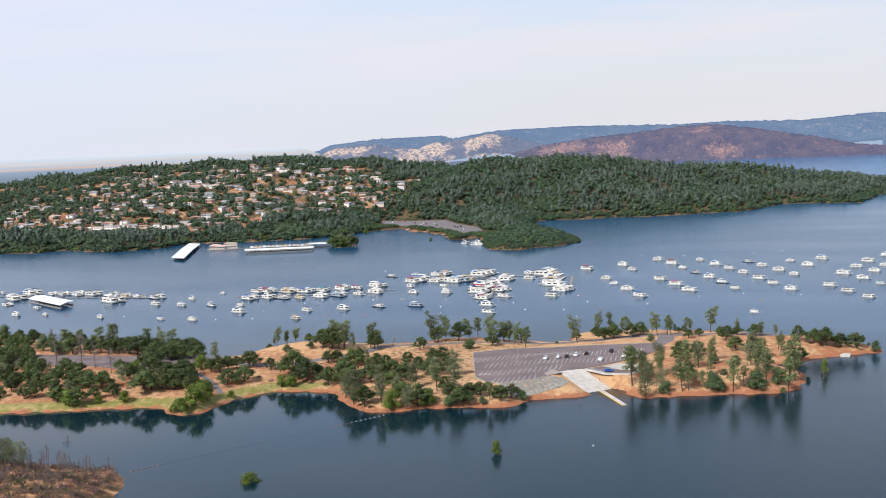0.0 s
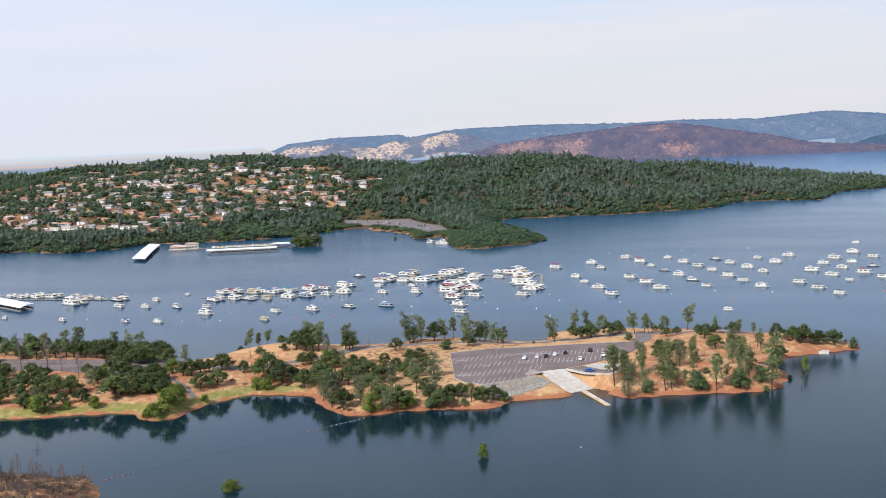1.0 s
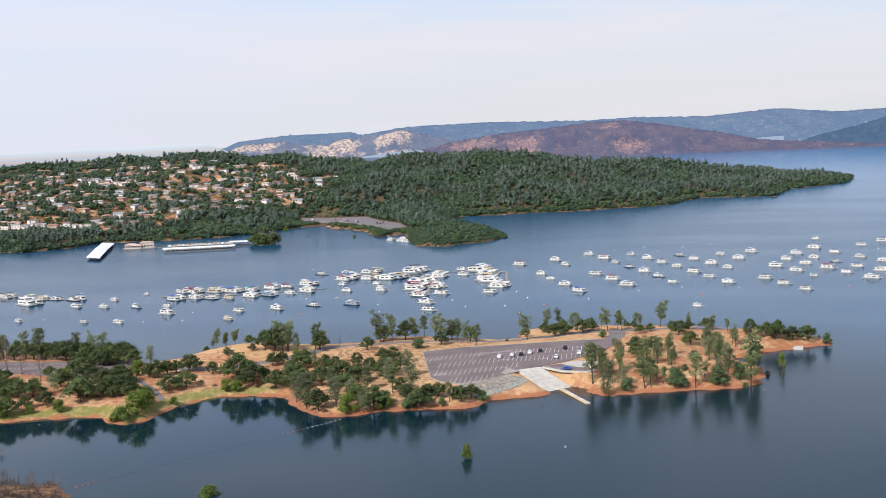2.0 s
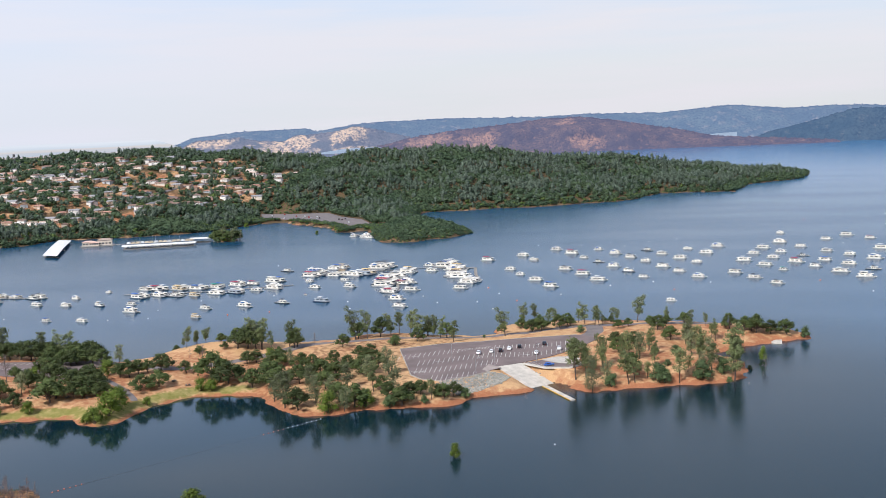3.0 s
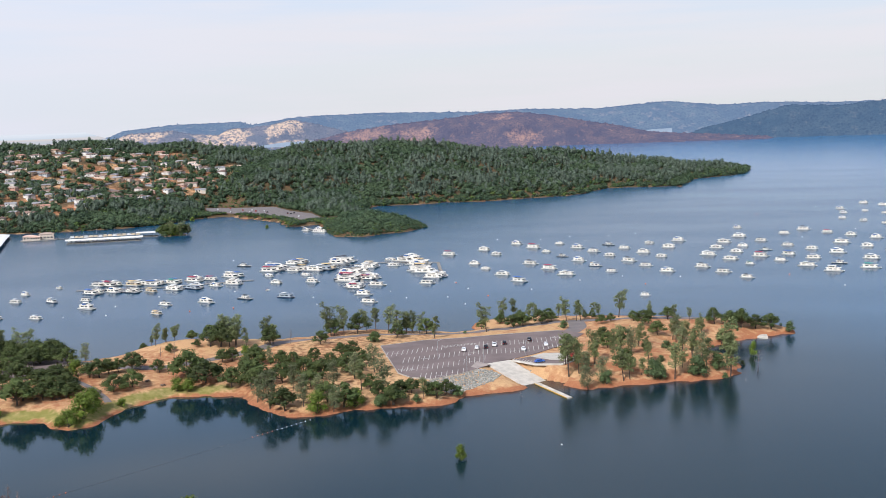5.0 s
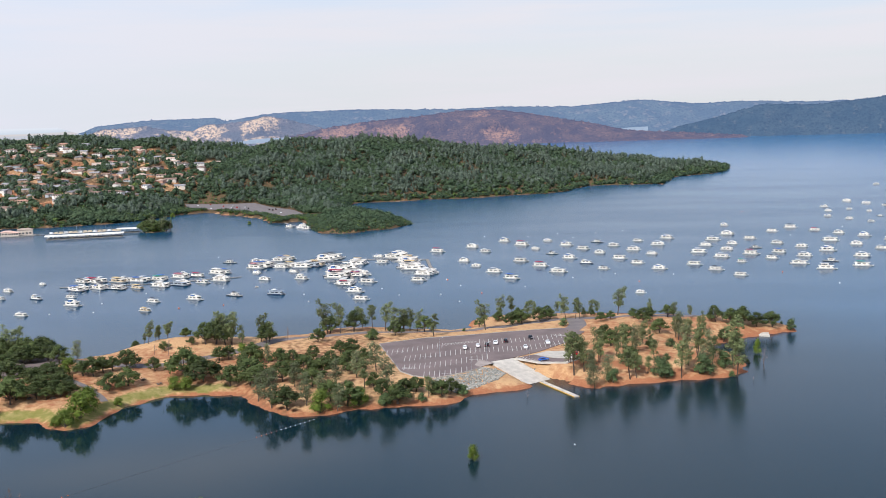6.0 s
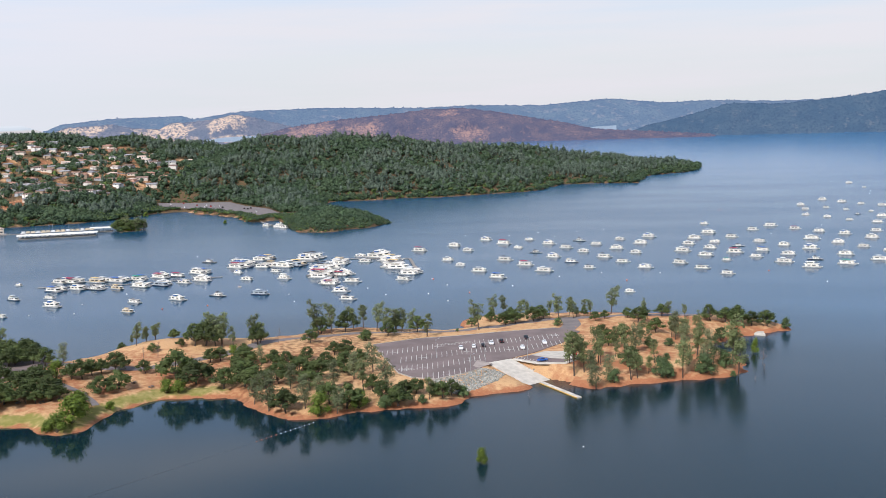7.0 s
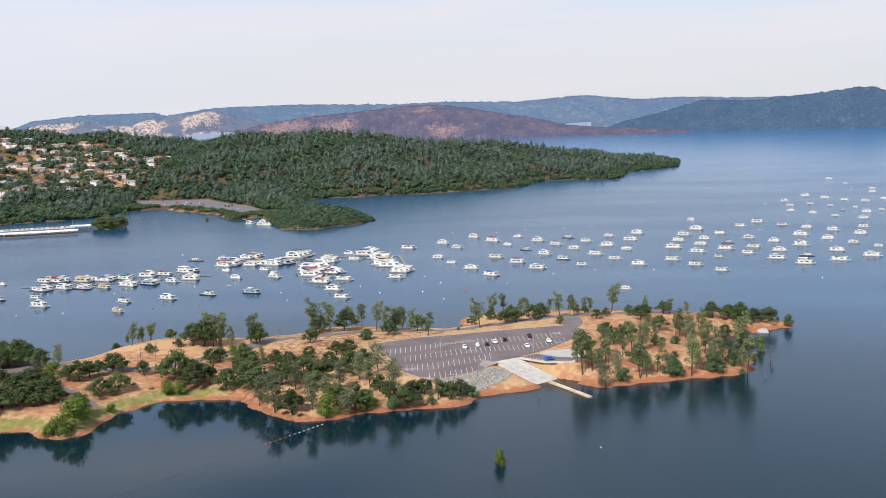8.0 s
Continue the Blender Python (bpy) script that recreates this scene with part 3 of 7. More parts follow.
def make_valley():
    """The plain far below the ridge: blue town, tan fields, then haze up to the sky, painted as emission."""
    m = bpy.data.materials.new("far_valley")
    n, l = nodes_of(m)
    b = n["Principled BSDF"]
    b.inputs["Roughness"].default_value, b.inputs["Specular IOR Level"].default_value = 1.0, 0.0
    b.inputs["Base Color"].default_value = (0.03, 0.03, 0.03, 1)
    geo = n.new("ShaderNodeNewGeometry")
    where = n.new("ShaderNodeSeparateXYZ")
    l.new(geo.outputs["Position"], where.inputs[0])
    flat = n.new("ShaderNodeMapping")
    flat.inputs["Scale"].default_value = (0.0022, 0.0022, 0.08)
    l.new(geo.outputs["Position"], flat.inputs["Vector"])
    t = n.new("ShaderNodeTexNoise")
    t.inputs["Scale"].default_value, t.inputs["Detail"].default_value = 1.0, 6.0
    l.new(flat.outputs[0], t.inputs["Vector"])
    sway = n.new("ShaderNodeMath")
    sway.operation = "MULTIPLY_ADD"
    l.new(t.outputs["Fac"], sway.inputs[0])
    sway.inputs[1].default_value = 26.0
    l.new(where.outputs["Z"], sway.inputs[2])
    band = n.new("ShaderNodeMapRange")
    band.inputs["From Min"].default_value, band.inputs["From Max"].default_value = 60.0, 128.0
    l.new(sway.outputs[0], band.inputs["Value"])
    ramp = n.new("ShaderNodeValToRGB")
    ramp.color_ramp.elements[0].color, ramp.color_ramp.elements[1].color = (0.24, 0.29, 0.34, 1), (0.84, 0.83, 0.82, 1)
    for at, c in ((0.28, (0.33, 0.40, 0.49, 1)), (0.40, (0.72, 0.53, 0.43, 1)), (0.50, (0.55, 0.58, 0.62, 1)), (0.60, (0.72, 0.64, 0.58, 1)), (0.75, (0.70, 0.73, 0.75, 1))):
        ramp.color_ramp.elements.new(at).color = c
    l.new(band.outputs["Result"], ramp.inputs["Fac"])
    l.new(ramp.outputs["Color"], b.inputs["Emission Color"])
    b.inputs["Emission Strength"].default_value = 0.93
    return m


VALLEY = make_valley()

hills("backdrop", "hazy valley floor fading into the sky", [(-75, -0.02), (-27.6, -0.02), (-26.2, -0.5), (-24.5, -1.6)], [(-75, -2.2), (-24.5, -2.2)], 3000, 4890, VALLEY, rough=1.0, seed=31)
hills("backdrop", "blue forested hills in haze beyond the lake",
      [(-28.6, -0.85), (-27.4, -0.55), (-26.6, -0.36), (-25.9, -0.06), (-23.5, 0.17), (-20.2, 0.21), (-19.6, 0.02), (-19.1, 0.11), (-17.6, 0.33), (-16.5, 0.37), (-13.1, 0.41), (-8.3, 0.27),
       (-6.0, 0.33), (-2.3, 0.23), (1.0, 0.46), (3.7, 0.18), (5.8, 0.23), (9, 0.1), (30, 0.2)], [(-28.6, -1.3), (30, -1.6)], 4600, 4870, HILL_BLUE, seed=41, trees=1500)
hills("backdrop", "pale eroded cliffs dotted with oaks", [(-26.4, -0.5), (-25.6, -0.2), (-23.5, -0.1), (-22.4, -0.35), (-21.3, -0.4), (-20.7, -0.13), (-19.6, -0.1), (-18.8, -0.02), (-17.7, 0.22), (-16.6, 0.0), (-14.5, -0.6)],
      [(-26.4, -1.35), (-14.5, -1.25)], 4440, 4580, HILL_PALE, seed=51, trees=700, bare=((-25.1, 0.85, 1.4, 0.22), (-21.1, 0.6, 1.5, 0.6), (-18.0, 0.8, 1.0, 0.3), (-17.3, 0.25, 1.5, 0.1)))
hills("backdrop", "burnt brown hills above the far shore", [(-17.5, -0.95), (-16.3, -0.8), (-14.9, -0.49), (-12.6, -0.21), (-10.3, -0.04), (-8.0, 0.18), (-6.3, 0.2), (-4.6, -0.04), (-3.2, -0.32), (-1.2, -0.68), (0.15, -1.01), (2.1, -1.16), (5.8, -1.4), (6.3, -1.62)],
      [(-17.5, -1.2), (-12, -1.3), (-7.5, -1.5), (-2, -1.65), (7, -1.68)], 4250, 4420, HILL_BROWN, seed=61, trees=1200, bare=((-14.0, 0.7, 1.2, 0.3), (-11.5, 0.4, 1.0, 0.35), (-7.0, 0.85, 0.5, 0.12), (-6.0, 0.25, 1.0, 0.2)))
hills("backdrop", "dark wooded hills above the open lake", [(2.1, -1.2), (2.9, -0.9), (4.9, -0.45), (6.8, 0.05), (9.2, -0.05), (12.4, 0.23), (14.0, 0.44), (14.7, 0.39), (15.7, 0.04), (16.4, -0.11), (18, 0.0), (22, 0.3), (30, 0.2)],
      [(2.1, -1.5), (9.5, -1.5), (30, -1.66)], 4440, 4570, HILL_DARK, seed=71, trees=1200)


# the sky mirrored in the lake's far arms, painted as a pale emission
FAR_LAKE_GLOW = make_backdrop("far_lake_sky_glow", (0.05, 0.06, 0.07), (0.06, 0.07, 0.08), (0.06, 0.07, 0.08), (0.33, 0.39, 0.48))


def far_lake_arm():
    pts = []
    for b, e, d in ((-20.2, -1.12, 4236), (-15.9, -1.12, 4236), (-16.6, -0.86, 4245), (-18.2, -0.90, 4245)):
        pts.append((FAR_EYE[0] + d * math.sin(radians(b)), FAR_EYE[1] + d * math.cos(radians(b)), FAR_EYE[2] + d * math.tan(radians(e))))
    ob = mesh_object("backdrop", pts, [(0, 1, 2, 3)], FAR_LAKE_GLOW)
    tagged(ob, "far arm of the lake below pale cliffs", "water", kind="structure")
    pts = []
    for b, e, d in ((-0.6, -1.05, 4426), (1.3, -1.12, 4426), (1.3, -0.88, 4434), (0.3, -0.91, 4434)):
        pts.append((FAR_EYE[0] + d * math.sin(radians(b)), FAR_EYE[1] + d * math.cos(radians(b)), FAR_EYE[2] + d * math.tan(radians(e))))
    ob = mesh_object("backdrop", pts, [(0, 1, 2, 3)], FAR_LAKE_GLOW)
    tagged(ob, "narrow far arm of the lake behind burnt hills", "water", kind="structure")


far_lake_arm()

# ---- the woods on the far ridge ----


def ball(r, v, f, at, rx, rz, sides=5):
    """A lumpy low ball of leaves added to the lists."""
    c = len(v)
    v.append((at[0], at[1], at[2] - rz * 0.8))
    for th, k in ((-0.45, 0.85), (0.35, 1.0)):
        for i in range(sides):
            a = 2 * math.pi * (i + r.random() * 0.6) / sides
            q = rx * k * r.uniform(0.78, 1.15)
            v.append((at[0] + q * math.cos(a), at[1] + q * math.sin(a), at[2] + rz * (th + r.uniform(-0.15, 0.15))))
    v.append((at[0] + rx * r.uniform(-0.2, 0.2), at[1] + rx * r.uniform(-0.2, 0.2), at[2] + rz))
    for i in range(sides):
        q, a, b = (i + 1) % sides, c + 1, c + 1 + sides
        f += [(c, a + q, a + i), (a + i, a + q, b + q), (a + i, b + q, b + i), (b + i, b + q, c + 1 + 2 * sides)]


def clump(r, wide, tall, kind):
    """One far tree: an inner lump of foliage inside loose leafy sprays; kind is oak or pine."""
    v, f = [], []
    mid, half = (tall * 0.58, tall * 0.42) if kind == "pine" else (tall * 0.5, tall * 0.5)
    ball(r, v, f, (0, 0, mid), wide * 0.62, half * 0.78)
    for k in range(30):
        d = Vector((r.gauss(0, 1), r.gauss(0, 1), r.gauss(0.3, 0.9))).normalized()
        reach = r.uniform(0.62, 1.12)
        taper = 1.0 if kind == "oak" else 1.15 - 0.5 * (d.z * 0.5 + 0.5)
        c = Vector((d.x * wide * taper, d.y * wide * taper, d.z * half)) * reach + Vector((0, 0, mid))
        t = (d * 0.7 + Vector((r.gauss(0, 0.45), r.gauss(0, 0.45), r.gauss(0.45, 0.45)))).normalized()
        u = Matrix.Rotation(r.uniform(0, 6.28), 3, t) @ t.orthogonal().normalized()
        w, n, size = t.cross(u), len(v), r.uniform(0.8, 1.5) * (1.0 if kind == "pine" else 1.25)
        v += [tuple(c + u * size), tuple(c - u * size * 0.6 + w * size * 0.7), tuple(c - u * size * 0.6 - w * size * 0.7)]
        f.append((n, n + 1, n + 2))
    return np.array(v), np.array(f)


def forest(name, label, pts, kinds, material, seed):
    """Many far trees in one mesh; pts holds x, y, z and a size for each."""
    r = random.Random(seed)
    shapes = [clump(r, *k) for k in kinds for _ in range(7)]
    verts, faces, count = [], [], 0
    for x, y, z, size in pts:
        v, f = r.choice(shapes)
        s, a = r.uniform(0.72, 1.25) * size, r.uniform(0, 6.28)
        c, q = math.cos(a) * s, math.sin(a) * s
        verts.append(np.stack([v[:, 0] * c - v[:, 1] * q + x, v[:, 0] * q + v[:, 1] * c + y, v[:, 2] * s * r.uniform(0.8, 1.2) + z - 0.4], 1))
        faces.append(f + count)
        count += len(v)
    verts, faces = np.concatenate(verts), np.concatenate(faces)
    me = bpy.data.meshes.new(name)
    me.from_pydata(verts.tolist(), [], faces.tolist())
    me.materials.append(material)
    me.polygons.foreach_set("use_smooth", [True] * len(me.polygons))
    me.update()
    return tagged(new(name, me), label, "trees", kind="stuff")


def scatter(seed, count, x0, x1, y0, y1):
    r = np.random.RandomState(seed)
    return r.uniform(x0, x1, count), r.uniform(y0, y1, count), r


def house_spots():
    r = random.Random(9)
    spots = []
    for level in range(21):      # rows along the contour, as the streets run
        y0 = 1222 + level * 29
        x = -1330 + r.uniform(0, 20)
        while x < -640:
            y = y0 + 0.11 * (x + 1000) + 16 * math.sin(x / 90 + level * 1.7) + r.uniform(-11, 11)
            crowd = 0.74 + 0.3 * float(waves(x, y, 130, 19))
            if inland(x, y, HOUSES) > 4 and r.random() < crowd and inland(x, y, RIDGE) > 48:
                if all((x - q[0]) ** 2 + (y - q[1]) ** 2 > 215 for q in spots):
                    spots.append((x, y, r.uniform(-28, 28) + r.choice((0, 0, 0, 90))))
            x += r.uniform(17, 29)
    return spots


HOUSE_SPOTS = house_spots()


def far_woods():
    x, y, r = scatter(5, 66000, -2000, 125, 1060, 2320)
    first = len(x)
    bx, by, _ = scatter(6, 26000, -720, -310, 1090, 1520)      # thick scrub on the point and along its shore
    near = (shore_distance(bx, by, RIDGE) < 60) & (r.rand(len(bx)) < 0.8)
    sx, sy, _ = scatter(7, 150000, -1420, 125, 1060, 2260)
    rim = shore_distance(sx, sy, RIDGE) < 7
    x, y = np.concatenate([x, bx[near], sx[rim]]), np.concatenate([y, by[near], sy[rim]])
    d = shore_distance(x, y, RIDGE)
    h = shore_distance(x, y, HOUSES)
    lot = shore_distance(x, y, FAR_LOT)
    scrub = np.arange(len(x)) >= first
    gap = waves(x, y, 55, 21) + 0.7 * waves(x, y, 24, 22)
    keep = (d > -1) & (lot < -5) & (gap > -1.9) & (x > -0.95 * y - 90)
    keep &= ~((h > 0) & (r.rand(len(x)) > 0.25 + 0.42 * (gap > 0.3)))
    keep &= ~((y > 1900) & (x < -420) | (y > 2080) & (x < -60))
    keep &= ~((np.abs(x + 462) < 26) & (np.abs(y - 1293) < 16))      # bare earth at the neck of the point
    for hx, hy, _ in HOUSE_SPOTS:
        keep &= ~((np.abs(x - hx) < 9) & (y - hy < 5) & (y - hy > -12))
    for i in range(9):      # the clearing along the row of mobile homes
        keep &= ~((np.abs(x + 1015 - i * 15.5) < 9) & (y - 1232 - i * 4 < 4) & (y - 1232 - i * 4 > -24))
    keep &= height(x, y) > -0.2
    x, y, d, h, lot, scrub = x[keep], y[keep], d[keep], h[keep], lot[keep], scrub[keep]
    z = height(x, y)
    point = smooth_step((x + 560) / 60) * smooth_step((1330 - y) / 60) * smooth_step((x + 2600 - 1.35 * y) / 60 + 1)      # the low scrubby point
    front = (lot > -48) & (y < 1500 - 1.1 * (x + 640)) & (x > -676)
    size = 0.62 + 0.42 * smooth_step((d - 5) / 24) - 0.36 * point
    size = np.where(front, 0.42, np.where(scrub, np.minimum(size, 0.6) * r.uniform(0.6, 1.5, len(x)), size))
    grey = waves(x, y, 150, 23) - 0.15 + r.normal(0, 0.75, len(x)) + (x > -450) * 0.35 - 1.6 * point - 1.2 * (d < 16)
    grey = np.where(h > 0, grey - 0.5, grey)
    luck = r.rand(len(x))
    bright = (h > -60) & (luck < 0.07) | (d < 22) & (luck < 0.16) | front & (luck < 0.55)
    p = np.stack([x, y, z, size], 1)
    pine = (grey > 0.3) & ~bright & ~front & ~scrub
    forest("far_woodland", "dense dark green oaks covering the far ridge", p[~pine & ~bright], ((5.4, 6.6, "oak"), (4.6, 7.4, "oak"), (6.4, 7.0, "oak")), FOREST_DARK, 1)
    forest("far_pines", "grey-green pines standing above the ridge woods", p[pine], ((3.3, 12.4, "pine"), (3.8, 11.0, "pine"), (2.8, 10.2, "pine")), FOREST_GREY_HAZED, 2)
    forest("far_bright_trees", "yellow-green trees among the houses and shore", p[bright], ((4.2, 5.6, "oak"),), FOREST_LIGHT, 3)


far_woods()

# ---- trees on the spit ----


def empty(name):
    return new(name, None)


def leaf_cloud(r, lobes, count, size, droop=0.0, core=0.62, far=1.18):
    """Small leafy sprays over a set of lobes (x, y, z, rx, ry, rz), with a ragged core in each."""
    v, f = [], []
    weight = [b[3] * b[4] + b[3] * b[5] for b in lobes]
    for bx, by, bz, rx, ry, rz in lobes:
        rings, sides, c = 3, 6, len(v)
        for j in range(rings + 1):
            th = math.pi * j / rings
            for i in range(sides):
                ph = 2 * math.pi * i / sides + 0.4 * j
                k = core * r.uniform(0.7, 1.15)
                v.append((bx + rx * k * math.sin(th) * math.cos(ph), by + ry * k * math.sin(th) * math.sin(ph), bz + rz * k * math.cos(th)))
        for j in range(rings):
            for i in range(sides):
                q = (i + 1) % sides
                f.append((c + j * sides + i, c + (j + 1) * sides + i, c + (j + 1) * sides + q, c + j * sides + q))
    for _ in range(count):
        bx, by, bz, rx, ry, rz = r.choices(lobes, weight)[0]
        d = Vector((r.gauss(0, 1), r.gauss(0, 1), r.gauss(0.25, 1))).normalized()
        k = r.uniform(0.6, far)
        c = Vector((bx + d.x * rx * k, by + d.y * ry * k, bz + d.z * rz * k - droop * r.random()))
        n = (d + Vector((r.gauss(0, 0.4), r.gauss(0, 0.4), r.gauss(0.2, 0.4)))).normalized()
        u = n.orthogonal().normalized()
        u = (Matrix.Rotation(r.uniform(0, 6.28), 3, n) @ u)
        w = n.cross(u)
        a, b = size * r.uniform(0.55, 1.3), size * r.uniform(0.4, 0.9)
        i = len(v)
        v += [tuple(c + u * a), tuple(c + w * b + n * 0.12 * size), tuple(c - u * a * 0.9), tuple(c - w * b * 0.85 - n * 0.15 * size)]
        f.append((i, i + 1, i + 2, i + 3))
    return v, f


def tree_proto(kind, seed):
    """One tree, about ten metres high, standing at the origin."""
    r = random.Random(seed * 13 + ord(kind))
    bm = bmesh.new()
    lobes, top = [], 9.0
    if kind in "oO":
        wide = 4.9 if kind == "o" else 6.3
        lean = Vector((r.uniform(-0.7, 0.7), r.uniform(-0.7, 0.7), 0))
        fork = lean * 0.5 + Vector((0, 0, r.uniform(1.5, 2.1)))
        tube(bm, (0, 0, -0.5), fork, 0.32, 0.24)
        for count, out, low, high, size in ((8, 0.66, 2.7, 4.4, 0.32), (6, 0.42, 4.8, 6.4, 0.32), (2, 0.18, 7.0, 7.6, 0.31)):      # a domed crown in three tiers
            start = r.uniform(0, 6.28)
            for i in range(count):
                a = start + 2 * math.pi * i / count + r.uniform(-0.4, 0.4)
                reach = wide * out * r.uniform(0.75, 1.25)
                p = lean + Vector((math.cos(a) * reach, math.sin(a) * reach, r.uniform(low, high)))
                s = wide * size * r.uniform(0.8, 1.25)
                lobes.append((*p, s, s * r.uniform(0.85, 1.15), s * r.uniform(0.6, 0.85)))
                tube(bm, fork, p, 0.17, 0.05, 4)
        v, f = leaf_cloud(r, lobes, 820 if kind == "o" else 1060, 0.38, 0.0, 0.68)
        leaf = LEAF_OAK
    elif kind in "pg":
        bend = Vector((r.uniform(-1.1, 1.1), r.uniform(-1.1, 1.1), 0))
        low, wide, n = (3.0, 1.7, 13) if kind == "p" else (1.8, 2.3, 15)
        mid = bend * 0.35 + Vector((0, 0, low))
        tube(bm, (0, 0, -0.5), mid, 0.18, 0.13)
        tips = [bend + Vector((0, 0, 8.9))]
        if seed % 2:      # a trunk that forks, as grey pines do
            tips = [bend + Vector((0.75, 0.3, 8.9)), bend + Vector((-0.8, -0.2, 8.0))]
        for tip in tips:
            tube(bm, mid, tip, 0.11, 0.04, 5)
            many = n if len(tips) == 1 else int(n * 0.7)
            for i in range(many):
                t = (i + r.random()) / many
                on = mid.lerp(tip, t)
                a = i * 2.4 + r.uniform(-0.6, 0.6)
                swell = math.sin(math.pi * min(1.0, 0.15 + 0.72 * t)) ** 0.8
                out = wide * (0.8 if len(tips) == 1 else 0.6) * swell * r.uniform(0.35, 1.25)
                p = on + Vector((math.cos(a) * out, math.sin(a) * out, r.uniform(-0.1, 0.5)))
                s = wide * r.uniform(0.26, 0.46)
                lobes.append((*p, s, s, s * r.uniform(0.7, 1.1)))
                tube(bm, on - Vector((0, 0, 0.5)), p, 0.06, 0.03, 4)
        v, f = leaf_cloud(r, lobes, 950 if kind == "p" else 1150, 0.24, 0.0, 0.30, 1.75)
        leaf = LEAF_PINE if kind == "p" else LEAF_GREY
    elif kind in "bs":
        for i in range(9):
            a = 2 * math.pi * i / 9 + r.uniform(-0.4, 0.4)
            out = 3.4 * (0.75 if i % 2 else 0.3)
            p = Vector((math.cos(a) * out, math.sin(a) * out, r.uniform(2.0, 3.6) if i % 2 else r.uniform(4.6, 7.4)))
            s = r.uniform(1.7, 2.6)
            lobes.append((*p, s, s, s * r.uniform(0.85, 1.2)))
            tube(bm, (0, 0, -0.4), p, 0.16, 0.05, 5)
        v, f = leaf_cloud(r, lobes, 1100, 0.34)
        leaf = LEAF_BRIGHT if kind == "b" else LEAF_SHRUB
    else:
        tip = Vector((r.uniform(-0.8, 0.8), r.uniform(-0.8, 0.8), 9.5))
        tube(bm, (0, 0, -0.5), tip, 0.17, 0.06)
        for i in range(20):
            t = r.uniform(0.25, 0.97)
            o = tip * t
            a = r.uniform(0, 6.28)
            e = o + Vector((math.cos(a), math.sin(a), r.uniform(0.3, 1.0))) * (3.3 * (1.15 - t) * r.uniform(0.6, 1.1))
            tube(bm, o, e, 0.06, 0.03, 3)
            for _ in range(2):
                q = o.lerp(e, r.uniform(0.4, 0.95))
                tube(bm, q, q + Vector((r.uniform(-1.0, 1.0), r.uniform(-1.0, 1.0), r.uniform(0.1, 1.1))), 0.06, 0.03, 3)
        v, f, leaf = None, None, None
    name = {"o": "oak_tree", "O": "oak_tree", "p": "pine_tree", "g": "pine_tree", "b": "willow_bush", "s": "shrub", "d": "dead_tree"}[kind]
    label = {"o": "dark green live oak on dry grass", "O": "broad dark green oak with a spreading crown", "p": "thin grey-green pine with a bare lower trunk",
             "g": "pale grey-green pine with a full crown", "b": "bright yellow-green willow bush near the water", "s": "low dusty green shrub on the bank",
             "d": "bare grey dead tree with thin branches"}[kind]
    top = empty(name)
    tagged(top, label, "shrub" if kind in "bs" else "tree", {"o": "oaks on the spit", "O": "oaks on the spit", "p": "pines on the spit", "g": "pines on the spit", "b": "willow bushes", "s": "shrubs on the spit", "d": "dead trees"}[kind])
    part("trunk", bm, DEAD_WOOD if kind == "d" else BARK, top)
    if v:
        mesh_object("crown", v, f, leaf, top)
    return top


LEAF_SHRUB = mat("shrub_leaves", (0.06, 0.10, 0.03), 0.75, spread=0.2, scale=0.6, second=(0.09, 0.12, 0.04), island=0.35, piece=0.25)
BACK_ROW = [(-252.7, 567.9, 16.6, "p"), (-245.5, 566.7, 14.6, "p"), (-239.4, 570.4, 12.1, "o"), (-238.0, 585.0, 11.1, "p"), (-233.0, 585.9, 11.8, "p"),
    (-224.5, 577.6, 14.1, "p"), (-218.8, 570.7, 12.0, "p"), (-214.0, 575.5, 11.5, "p"), (-211.1, 576.5, 10.9, "p"), (-206.8, 573.3, 10.8, "p"),
    (-202.8, 571.6, 8.9, "o"), (-215.4, 558.0, 8.1, "o"), (-224.2, 546.6, 6.1, "o"), (-249.4, 536.2, 7.2, "o")]
HUMP_TREES = [(-302.4, 524.4, 11.6, "o"), (-297.2, 525.0, 13.4, "o"), (-292.6, 525.4, 15.8, "p"), (-289.5, 524.9, 15.1, "p"),
    (-283.2, 523.7, 9.6, "p"), (-277.0, 532.5, 13.4, "p"), (-272.9, 533.0, 9.7, "p"), (-264.5, 534.7, 6.7, "d"), (-330.6, 546.6, 7.7, "p"),
    (-331.5, 537.6, 7.0, "p"), (-317.9, 539.0, 4.4, "o")]
GROVE_FRONT = [(-292.5, 472.3, 13.3, "O"), (-282.5, 468.0, 11.4, "O"), (-269.2, 464.3, 9.7, "o"), (-291.8, 458.5, 6.5, "b"), (-286.7, 458.7, 5.9, "b"),
    (-260.1, 463.8, 11.7, "O"), (-255.2, 457.7, 10.5, "o"), (-241.6, 434.4, 14.9, "g"), (-250.0, 443.2, 11.2, "g"), (-233.3, 428.9, 10.8, "o"),
    (-226.3, 431.4, 12.7, "g"), (-223.6, 444.7, 9.0, "g"), (-219.8, 427.9, 8.7, "b"), (-218.2, 438.2, 9.9, "o"), (-213.8, 430.8, 9.7, "g"),
    (-211.1, 436.2, 10.8, "o"), (-206.8, 438.4, 7.9, "b"), (-199.5, 446.4, 8.0, "o"), (-196.5, 439.7, 5.4, "s"), (-192.0, 441.7, 8.9, "o"),
    (-197.5, 451.8, 13.5, "g"), (-190.1, 448.7, 7.0, "o")]
